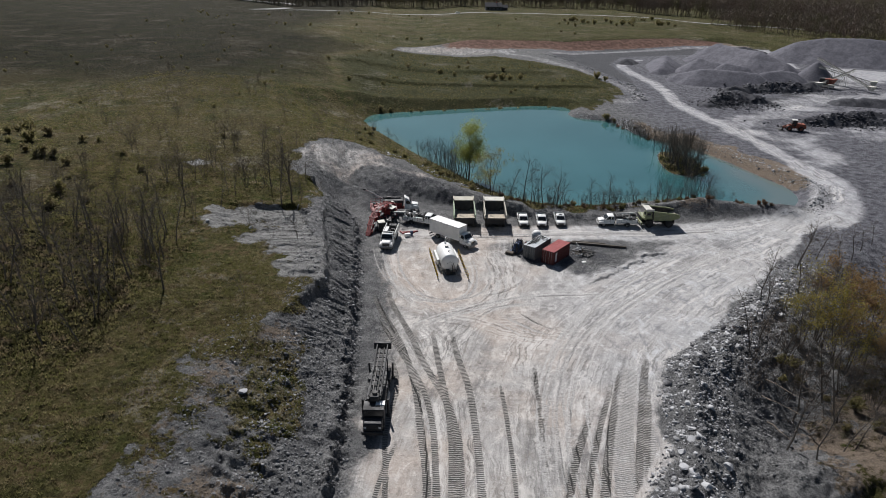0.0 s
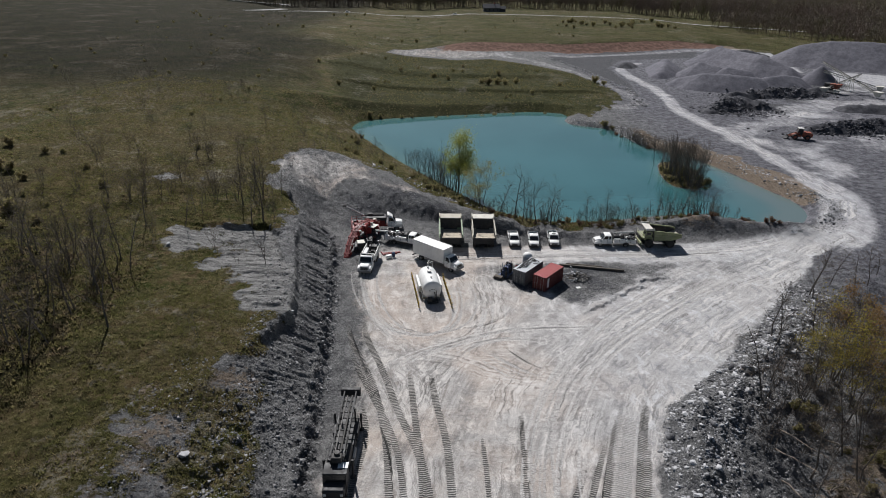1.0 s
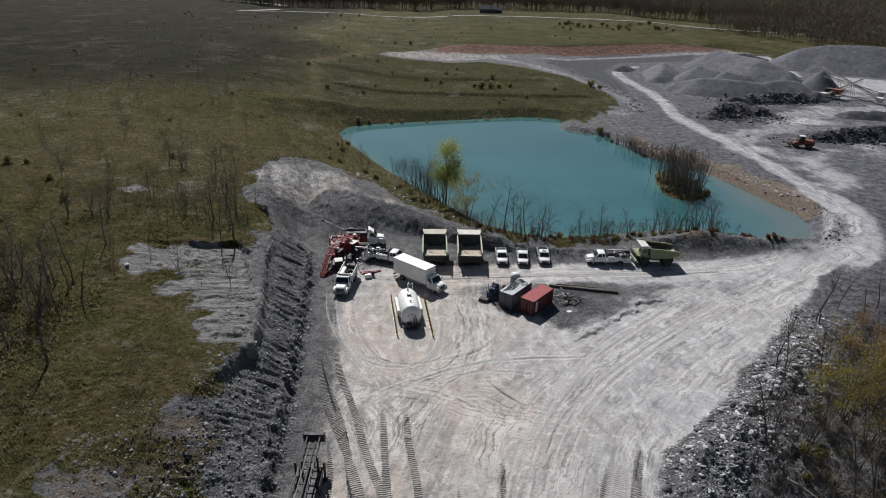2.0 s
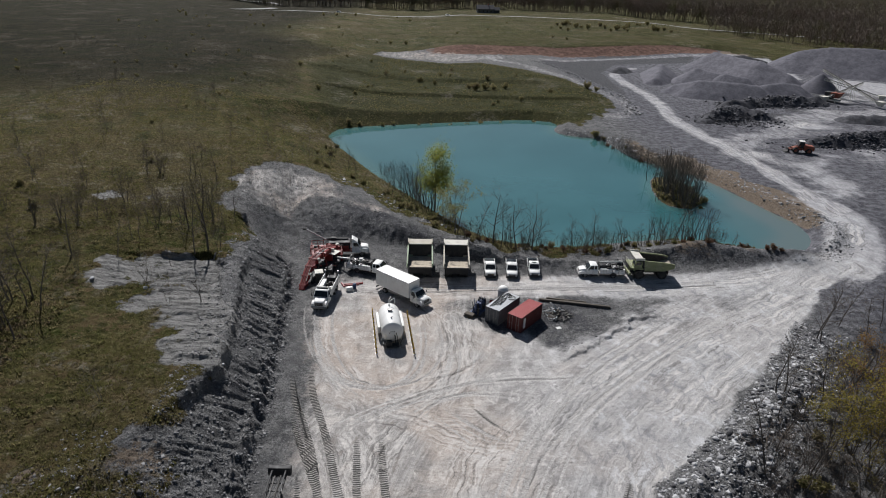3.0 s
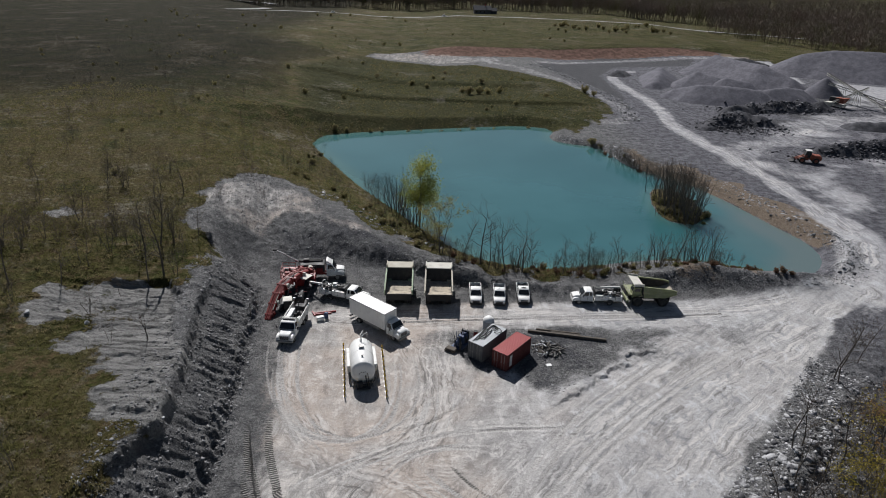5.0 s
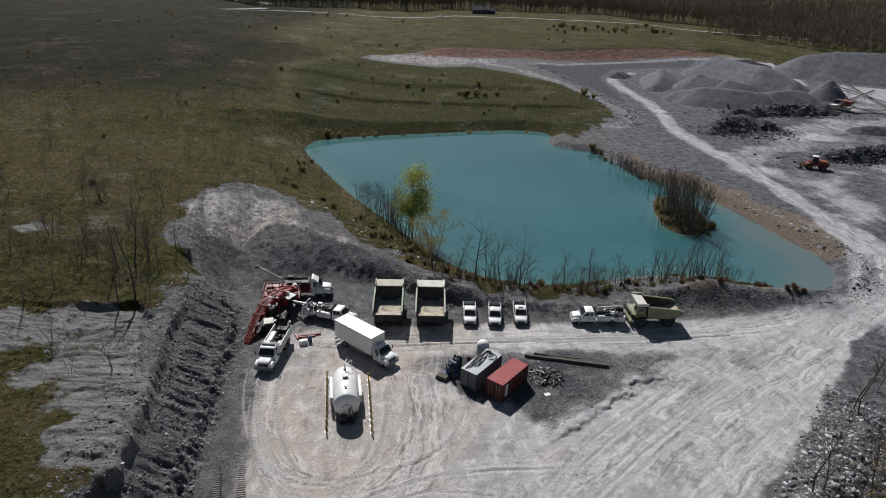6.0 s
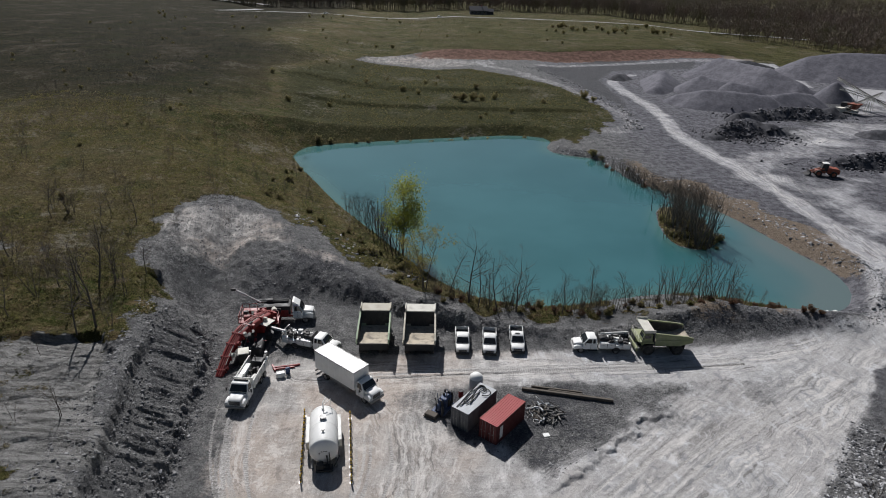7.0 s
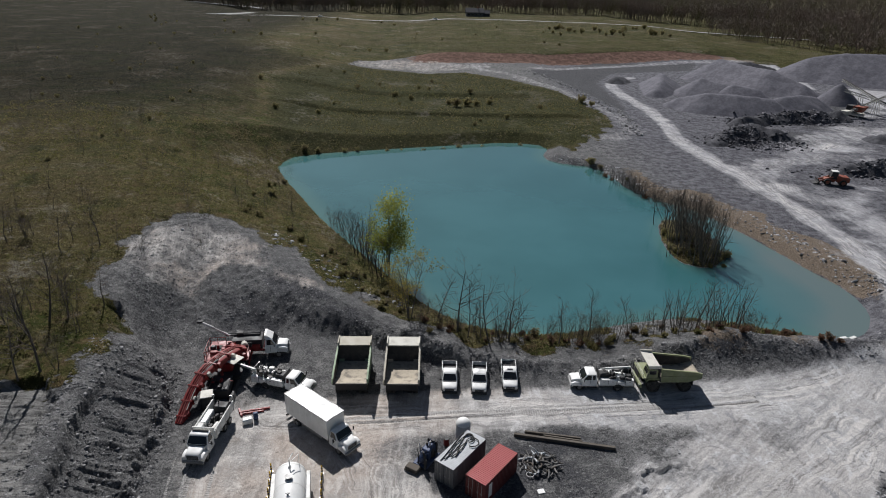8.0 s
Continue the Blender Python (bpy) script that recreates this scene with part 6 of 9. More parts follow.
def nose_cab(ob, front, w, hood, cab, hood_z, roof_z, floor_z, col, crew=False, rake=0.6):
    """Bonnet and cab of a road truck that faces +y, with its front at that y."""
    b, yc = front - 0.12, front - hood
    hw = w / 2
    big = roof_z > 2.3
    k = 0.70 if big else 0.95
    h = M().loft([rounded_ring(-hw * k * 0.88, hw * k * 0.88, floor_z + 0.05, hood_z - 0.24, b, 0.12, "y"),
                  rounded_ring(-hw * k * 0.93, hw * k * 0.93, floor_z, hood_z - 0.13, b - 0.10, 0.18, "y"),
                  rounded_ring(-hw * k * 0.98, hw * k * 0.98, floor_z, hood_z - 0.05, b - 0.45, 0.2, "y"),
                  rounded_ring(-hw * (k + 0.03), hw * (k + 0.03), floor_z, hood_z + 0.03, yc + 0.05, 0.16, "y"),
                  rounded_ring(-hw * (k + 0.03), hw * (k + 0.03), floor_z, hood_z + 0.03, yc - 0.1, 0.16, "y")])
    part("hood", h, col, ob, "", True)
    y1 = yc - cab
    slant = rake * (roof_z - hood_z)
    ze = roof_z - 0.07
    body = part("cab", M().loft([rounded_ring(-hw, hw, y1, yc, floor_z, 0.1), rounded_ring(-hw, hw, y1, yc, hood_z - 0.04, 0.1), rounded_ring(-hw * 0.97, hw * 0.97, y1 + 0.02, yc, hood_z + 0.03, 0.1),
                                 rounded_ring(-hw * 0.84, hw * 0.84, y1 + 0.12, yc - slant, ze, 0.12), rounded_ring(-hw * 0.74, hw * 0.74, y1 + 0.22, yc - slant - 0.12, roof_z, 0.1)]), col, ob, "", True)

    zs = [hood_z + 0.03 + (ze - hood_z - 0.03) * q for q in (0.10, 0.93)]
    fr = [yc - slant * q + 0.015 for q in (0.10, 0.93)]
    xs = [hw * (0.97 - 0.13 * q) for q in (0.10, 0.93)]
    part("windshield", M().add([Vector(v) for v in ((-xs[0] + 0.10, fr[0] + 0.01, zs[0]), (xs[0] - 0.10, fr[0] + 0.01, zs[0]), (xs[1] - 0.10, fr[1] + 0.01, zs[1]), (-xs[1] + 0.10, fr[1] + 0.01, zs[1]))], [(0, 1, 2, 3)]), GLASS, body, "dark tinted windshield")
    back = y1 + 0.15
    cuts = [(yc - 0.22, yc - slant - 0.08, back + 0.12)] if not crew else [(yc - 0.22, yc - slant - 0.08, (yc - slant + y1) / 2 + 0.1), ((yc - slant + y1) / 2 - 0.05, (yc - slant + y1) / 2 - 0.05, back + 0.12)]
    for sx in (-1, 1):
        for a0, a1, c in cuts:
            part("side_window", M().add([Vector(v) for v in ((sx * (xs[0] + 0.012), a0, zs[0]), (sx * (xs[0] + 0.012), c, zs[0]), (sx * (xs[1] + 0.012), c, zs[1]), (sx * (xs[1] + 0.012), a1, zs[1]))], [(0, 1, 2, 3)]), GLASS, body, "dark side window")
        part("door_seam", M().box(sx * hw - 0.012, sx * hw + 0.012, yc - cab * 0.55, yc - cab * 0.55 + 0.03, floor_z + 0.1, hood_z), BLACK, body)
        reach = 0.30 if big else 0.16
        part("mirror", M().box(sx * (hw + reach) - 0.09, sx * (hw + reach) + 0.09, yc - 0.32, yc - 0.22, hood_z + 0.0, hood_z + (0.45 if big else 0.25), 0.03).tube((sx * hw * 0.95, yc - 0.27, hood_z + 0.1), (sx * (hw + reach), yc - 0.27, hood_z + 0.12), 0.025, None, 6), BLACK, body, "black door mirror")
        if big:
            part("fender", M().loft([rounded_ring(sx * hw * 0.8 - 0.22, sx * hw * 0.8 + 0.22, floor_z - 0.15, hood_z - 0.5, front - 0.1, 0.12, "y"), rounded_ring(sx * hw * 0.8 - 0.24, sx * hw * 0.8 + 0.24, floor_z - 0.05, hood_z - 0.3, front - 0.45, 0.14, "y"),
                                     rounded_ring(sx * hw * 0.8 - 0.24, sx * hw * 0.8 + 0.24, floor_z, hood_z - 0.3, yc + 0.35, 0.14, "y"), rounded_ring(sx * hw * 0.8 - 0.22, sx * hw * 0.8 + 0.22, floor_z, hood_z - 0.55, yc + 0.02, 0.12, "y")]), col, ob, "", True)
        part("headlight", M().box(sx * hw * 0.76 - 0.15, sx * hw * 0.76 + 0.15, front - 0.14, front - 0.06 if big else b + 0.02, hood_z - 0.74 if big else hood_z - 0.5, hood_z - 0.52 if big else hood_z - 0.3, 0.03), LAMP, ob)
    gw = hw * (0.52 if big else 0.56)
    gr = part("grille", M().box(-gw, gw, b - 0.05, b + 0.04, floor_z + (0.16 if big else 0.02), hood_z - (0.3 if big else 0.27), 0.02), BLACK, ob, "dark radiator grille")
    for i in range(3 if big else 1):
        z = floor_z + 0.26 + i * (hood_z - floor_z - 0.5) / 3
        part("grille_bar", M().box(-gw * 0.96, gw * 0.96, b + 0.035, b + 0.06, z, z + 0.04), STEEL, gr)
    part("bumper", M().box(-hw * 0.98, hw * 0.98, front - 0.2, front + 0.05, floor_z - 0.25, floor_z + 0.08, 0.06), STEEL if big else BLACK, ob)
    part("cowl", M().box(-hw * 0.8, hw * 0.8, yc - 0.05, yc + 0.09, hood_z - 0.02, hood_z + 0.06, 0.02), BLACK, body, "black cowl below the windshield")
    return body


def clutter(ob, x0, x1, y0, y1, z, tall, n, seed, mats):
    """Tools and gear heaped on a truck's deck, each a part of its own."""
    rng = random.Random(seed)
    for k in range(n):
        cx, cy, h = rng.uniform(x0, x1), rng.uniform(y0, y1), tall * rng.uniform(0.35, 1.0)
        mat, q = rng.choice(mats), rng.random()
        if q < 0.45:
            a, c = rng.uniform(0.1, 0.3), rng.uniform(0.12, 0.4)
            part("tool_box", M().box(-a, a, -c, c, 0, h, 0.04, pose(cx, cy, z, 0, 0, rng.uniform(-25, 25))), mat, ob)
        elif q < 0.7:
            part("canister", M().tube((cx, cy, z), (cx, cy, z + h), rng.uniform(0.09, 0.2), None, 10), mat, ob)
        else:
            t = rng.uniform(-0.5, 0.5)
            part("rod", M().tube((cx, cy, z + 0.1), (min(max(cx + t, x0), x1), cy + rng.uniform(-0.9, 0.9), z + h), 0.045, None, 6), mat, ob)


def chassis(ob, y0, y1, z, w=0.9, mat=None):
    m = M()
    for sx in (-1, 1):
        m.box(sx * w / 2 - 0.06, sx * w / 2 + 0.06, y0, y1, z - 0.14, z + 0.14, 0.02)
    k = y0 + 0.3
    while k < y1:
        m.box(-w / 2, w / 2, k, k + 0.12, z - 0.1, z + 0.1)
        k += 1.4
    return part("chassis", m, mat or BLACK, ob)


def axle(ob, y, w, r, tw, dual=False, rim=None):
    for sx in (-1, 1):
        wheel(ob, sx * (w / 2 - tw / 2), y, r, tw, rim)
        if dual:
            wheel(ob, sx * (w / 2 - tw * 1.6), y, r, tw, rim)


def pickup(x, y, rz, label, rack=False, dark_grille=False):
    ob = thing("pickup_truck", label, "pickup", pose(x, y, z_at(x, y) - 0.03, 0, 0, rz), "pickups parked in a row")
    w = 2.02
    nose_cab(ob, 2.95, w, 1.3, 2.25, 1.2, 1.93, 0.5, WHITE, True, 1.25)
    bed = part("bed", M().box(-w / 2, w / 2, -2.95, -0.60, 0.5, 0.72, 0.03).box(-w / 2, -w / 2 + 0.12, -2.95, -0.6, 0.7, 1.3, 0.04).box(w / 2 - 0.12, w / 2, -2.95, -0.6, 0.7, 1.3, 0.04).box(-w / 2 + 0.1, w / 2 - 0.1, -0.72, -0.6, 0.7, 1.3, 0.03), WHITE, ob)
    part("bed_liner", M().box(-w / 2 + 0.115, w / 2 - 0.115, -2.93, -0.74, 0.725, 0.76).box(-w / 2 + 0.10, -w / 2 + 0.13, -2.93, -0.74, 0.76, 1.27).box(w / 2 - 0.13, w / 2 - 0.10, -2.93, -0.74, 0.76, 1.27).box(-w / 2 + 0.13, w / 2 - 0.13, -0.76, -0.73, 0.76, 1.27), BLACK, bed, "black bed liner")
    part("tailgate", M().box(-w / 2 + 0.02, w / 2 - 0.02, -3.02, -2.94, 0.68, 1.28, 0.03), WHITE, bed)
    part("rear_bumper", M().box(-w / 2 + 0.05, w / 2 - 0.05, -3.15, -2.98, 0.45, 0.66, 0.04), STEEL, ob)
    for yy in (1.9, -1.85):
        axle(ob, yy, w, 0.41, 0.28)
        for sx in (-1, 1):
            part("wheel_arch", M().prism([(yy + 0.52 * math.cos(a), 0.41 + 0.52 * math.sin(a)) for a in [math.pi * i / 8 for i in range(9)]] + [(yy + 0.43 * math.cos(a), 0.41 + 0.43 * math.sin(a)) for a in [math.pi * i / 8 for i in range(8, -1, -1)]], "x", sx * w / 2 - 0.03, sx * w / 2 + 0.03), BLACK, ob)
    if rack:
        part("beacon", M().box(-0.35, 0.35, 0.3, 0.55, 1.93, 2.04, 0.04), BLACK, ob, "low dark roof beacon")
    return ob


pickup(16.6, 124.4, 180, "white crew-cab pickup parked nose out by the berm")
pickup(20.5, 124.3, 177, "white crew-cab pickup with a bright grille by the berm")
pickup(24.5, 125.0, 178, "white crew-cab pickup with a roof beacon by the berm", True)


def haul_truck(x, y, rz, body_mat, label, size=1.0, canopy_mat=None, bed_mat=None):
    """A rigid quarry dump truck, facing +y, with its body lowered."""
    ob = thing("haul_truck", label, "dump truck", pose(x, y, z_at(x, y) - 0.05, 0, 0, rz), "quarry dump trucks")
    ob.scale = (size, size, size)
    for sx in (-1, 1):
        wheel(ob, sx * 1.72, 3.1, 0.95, 0.72, WORN_OR_SHADED)
        wheel(ob, sx * 1.72, -1.6, 0.95, 0.62, WORN_OR_SHADED)
        wheel(ob, sx * 1.02, -1.6, 0.95, 0.62, WORN_OR_SHADED)
    chassis(ob, -2.6, 4.4, 1.15, 1.3)
    part("engine_hood", M().box(-0.3, 1.5, 3.2, 4.9, 1.3, 2.5, 0.12), body_mat, ob)
    part("deck", M().box(-2.05, 2.05, 2.5, 4.95, 2.42, 2.52, 0.03), body_mat, ob)
    part("grille", M().box(-0.2, 1.4, 4.88, 4.96, 1.4, 2.35, 0.02), BLACK, ob)
    part("bumper", M().box(-2.0, 2.0, 4.8, 5.15, 0.75, 1.35, 0.08), body_mat, ob)
    for sx in (-1, 1):
        part("headlight", M().box(sx * 1.65 - 0.2, sx * 1.65 + 0.2, 5.13, 5.2, 1.0, 1.25, 0.03), LAMP, ob)
        part("fender", M().prism([(2.0, 1.95), (2.2, 2.35), (4.1, 2.35), (4.4, 1.9), (4.25, 1.9), (4.0, 2.2), (2.3, 2.2), (2.1, 1.9)], "x", sx * 1.36, sx * 2.08), body_mat, ob)
    c = part("cab", M().prism([(2.75, 2.5), (2.75, 3.75), (2.85, 3.85), (4.1, 3.85), (4.35, 3.1), (4.4, 2.5)], "x", -1.95, -0.4), body_mat, ob)
    part("windshield", M().add([Vector(p) for p in ((-1.85, 4.36, 3.15), (-0.5, 4.36, 3.15), (-0.5, 4.15, 3.72), (-1.85, 4.15, 3.72))], [(0, 1, 2, 3)]), GLASS, c, "dark windshield")
    part("side_window", M().box(-1.97, -1.93, 3.0, 4.0, 3.1, 3.7), GLASS, c, "dark side window")
    part("side_window", M().box(-0.42, -0.38, 3.0, 4.0, 3.1, 3.7), GLASS, c, "dark side window")
    for i in range(5):
        px = -2.0 + i
        part("guard_post", M().tube((px, 4.9, 2.5), (px, 4.9, 3.3), 0.03, None, 6), body_mat, ob)
    part("guard_rail", M().tube((-2.0, 4.9, 3.3), (2.0, 4.9, 3.3), 0.03, None, 6).tube((-2.0, 4.9, 2.9), (2.0, 4.9, 2.9), 0.025, None, 6), canopy_mat or body_mat, ob)
    part("ladder", M().tube((1.75, 4.98, 0.8), (1.75, 4.98, 2.5), 0.03, None, 6).tube((2.0, 4.98, 0.8), (2.0, 4.98, 2.5), 0.03, None, 6).box(1.75, 2.0, 4.96, 5.0, 1.1, 1.14).box(1.75, 2.0, 4.96, 5.0, 1.5, 1.54).box(1.75, 2.0, 4.96, 5.0, 1.9, 1.94), BLACK, ob)
    part("exhaust", M().tube((1.9, 2.6, 1.6), (1.9, 2.6, 3.6), 0.09, None, 8), STEEL, ob)
    # body: a floor that rises to the tail, sides, headboard and canopy
    W, T = 2.15, 0.14
    body = part("dump_body", M().prism([(2.2, 1.92), (2.2, 2.05), (-1.7, 2.12), (-3.7, 2.72), (-3.7, 2.55), (-1.8, 1.95)], "x", -W, W), bed_mat or BED_EARTH, ob, "earth-crusted floor of the dump body")
    for sx in (-1, 1):
        part("side_wall", M().prism([(2.2, 1.9), (2.45, 4.05), (-2.6, 3.5), (-3.75, 3.2), (-3.75, 2.55), (-1.8, 1.92)], "x", sx * W - T / 2, sx * W + T / 2), body_mat, body)
        part("top_rail", M().prism([(2.45, 4.05), (2.45, 4.22), (-2.6, 3.67), (-3.75, 3.37), (-3.75, 3.2), (-2.6, 3.5)], "x", sx * W - 0.11, sx * W + 0.11), body_mat, body)
        # dark sheet that puts the body's inner shade on the wall
        part("liner_plate", M().prism([(2.15, 2.1), (2.4, 3.95), (-2.5, 3.42), (-3.6, 3.1), (-3.6, 2.78), (-1.8, 2.2)], "x", sx * (W - T / 2 - 0.03) - 0.02, sx * (W - T / 2 - 0.03) + 0.02), WORN_OR_SHADED, body, "liner plate darkened for the shade inside the body")
        for k in range(4):
            yy = 1.5 - k * 1.1
            part("rib", M().box(sx * (W + 0.07) - 0.05, sx * (W + 0.07) + 0.05, yy, yy + 0.2, 2.0, 3.7 - 0.12 * k, 0.02), body_mat, body)
        part("side_beam", M().prism([(2.3, 2.75), (2.3, 3.0), (-3.7, 2.95), (-3.7, 2.8)], "x", sx * (W + 0.09) - 0.06, sx * (W + 0.09) + 0.06), body_mat, body)
    # headboard and tail edge carry their shade as a dark colour
    part("headboard", M().prism([(2.2, 1.9), (2.6, 4.25), (2.75, 4.25), (2.35, 1.9)], "x", -W, W), WORN_OR_SHADED, body, "headboard darkened for the shade inside the body")
    part("canopy", M().prism([(2.5, 4.2), (2.5, 4.34), (4.3, 4.55), (4.3, 4.42)], "x", -2.1, 2.1).box(-2.2, -2.05, 2.45, 4.3, 4.2, 4.72, 0.02).box(2.05, 2.2, 2.45, 4.3, 4.2, 4.72, 0.02), canopy_mat or body_mat, body, "dusty cab-guard canopy")
    part("tail_edge", M().box(-W, W, -3.82, -3.68, 2.5, 2.72, 0.03), WORN_OR_SHADED, body)
    part("tail_guard", M().box(-1.9, 1.9, -2.75, -2.65, 1.0, 2.1, 0.03), BLACK, ob, "black plate behind the rear axle")
    part("mirror", M().box(-2.35, -2.15, 4.3, 4.38, 3.0, 3.5, 0.03).tube((-1.95, 4.3, 3.2), (-2.25, 4.34, 3.25), 0.025, None, 5), BLACK, c)
    return ob


haul_truck(4.1, 123.6, 2, GREEN_TAN, "pale green quarry dump truck with an empty body", 1.0, TAN_BODY)
haul_truck(10.5, 123.7, 1, TAN_BODY, "dusty tan quarry dump truck with an earth-crusted body", 1.0, CANOPY)
haul_truck(45.6, 124.7, 92, LIME, "yellow-green quarry dump truck with a bleached canopy", 0.88, CANOPY)


def box_truck(x, y, rz):
    ob = thing("box_truck", "white box truck parked across the lane", "truck", pose(x, y, z_at(x, y) - 0.03, 0, 0, rz))
    chassis(ob, -3.6, 5.9, 0.85)
    nose_cab(ob, 6.55, 2.35, 1.25, 1.45, 1.75, 2.65, 0.75, WHITE)
    box = part("cargo_box", M().box(-1.27, 1.27, -3.8, 3.75, 1.15, 3.85, 0.05), WHITE, ob, "plain white cargo box")
    for sx in (-1, 1):
        for k in range(7):
            part("side_rib", M().box(sx * 1.275 - 0.012, sx * 1.275 + 0.012, -3.3 + k * 1.1, -3.24 + k * 1.1, 1.25, 3.75), WHITE, box)
        part("edge_rail", M().box(sx * 1.28 - 0.03, sx * 1.28 + 0.03, -3.8, 3.77, 3.76, 3.88, 0.01), STEEL, box, "bare metal edge rail")
    for yy in (-3.81, 3.76):
        part("edge_rail", M().box(-1.28, 1.28, yy - 0.02, yy + 0.03, 3.76, 3.88, 0.01), STEEL, box, "bare metal edge rail")
    part("rear_door", M().box(-1.12, 1.12, -3.83, -3.79, 1.25, 3.65, 0.01), WHITE_DUSTY, box)
    part("side_skirt", M().box(-1.2, -1.15, -1.0, 2.6, 0.7, 1.1, 0.02).box(1.15, 1.2, -1.0, 2.6, 0.7, 1.1, 0.02), STEEL, ob)
    part("fuel_tank", M().tube((-0.95, 2.6, 0.75), (-0.95, 3.7, 0.75), 0.3, None, 12), STEEL, ob)
    part("rear_bumper", M().box(-1.2, 1.2, -4.0, -3.8, 0.5, 0.72, 0.04), BLACK, ob)
    axle(ob, 5.3, 2.3, 0.5, 0.28)
    axle(ob, -1.9, 2.4, 0.5, 0.28, True)


box_truck(0.83, 114.6, -130)


def white_tipper(x, y, rz):
    ob = thing("tipper_truck", "white truck with a half-loaded open bed", "truck", pose(x, y, z_at(x, y) - 0.03, 0, 0, rz))
    chassis(ob, -4.2, 3.8, 0.85)
    nose_cab(ob, 4.35, 2.45, 1.45, 1.55, 1.8, 2.75, 0.8, WHITE)
    part("light_bar", M().box(-0.9, 0.9, 1.6, 1.85, 2.75, 2.92, 0.05), BLACK, ob)
    bed = part("bed", M().box(-1.2, 1.2, -4.3, 1.1, 1.1, 1.3, 0.03), BLACK, ob, "dark bed floor")
    for sx in (-1, 1):
        part("side_wall", M().box(sx * 1.2 - 0.07, sx * 1.2 + 0.07, -4.3, 1.1, 1.2, 2.35, 0.03), WHITE_DUSTY, bed)
        for k in range(5):
            part("stake", M().box(sx * 1.3 - 0.04, sx * 1.3 + 0.04, -4.1 + k * 1.2, -4.0 + k * 1.2, 1.1, 2.35, 0.01), WHITE_DUSTY, bed)
    part("bulkhead", M().box(-1.2, 1.2, 1.0, 1.15, 1.2, 2.75, 0.03), WHITE_DUSTY, bed)
    part("tool_locker", M().box(0.45, 1.1, -2.8, -0.4, 1.3, 2.15, 0.05), WHITE, ob, "long white tool locker")
    part("tool_locker", M().box(0.45, 1.1, -0.2, 0.8, 1.3, 2.3, 0.05), WHITE_DUSTY, ob)
    part("tarpaulin_roll", M().tube((-0.6, -1.2, 1.5), (-0.4, 0.7, 1.6), 0.24, 0.3, 12), WHITE_DUSTY, ob, "pale bundled tarpaulin")
    part("generator", M().box(-0.9, 0.6, -4.1, -3.0, 1.3, 2.3, 0.08).tube((0.2, -3.6, 2.3), (0.2, -3.6, 2.8), 0.07, None, 8), BLACK, ob)
    clutter(ob, -1.0, 0.4, -4.0, 0.8, 1.3, 0.75, 22, 91, [BLACK, BLACK, WORN_OR_SHADED, SCRAP])
    part("floor_mat", M().box(-1.12, 0.44, -4.2, 1.0, 1.302, 1.33), BLACK, bed, "black deck mat")
    for sx in (-1, 1):
        part("lamp_post", M().tube((sx * 1.05, -4.2, 1.3), (sx * 1.05, -4.2, 2.9), 0.06, None, 8).box(sx * 1.05 - 0.15, sx * 1.05 + 0.15, -4.35, -4.1, 2.8, 3.05, 0.03), STEEL, ob)
    part("side_tank", M().tube((1.2, 0.0, 0.75), (1.2, 1.2, 0.75), 0.32, None, 12), STEEL, ob)
    axle(ob, 3.1, 2.35, 0.52, 0.3)
    axle(ob, -1.6, 2.45, 0.52, 0.3, True)
    axle(ob, -2.9, 2.45, 0.52, 0.3, True)


white_tipper(-10.5, 111.8, 176)


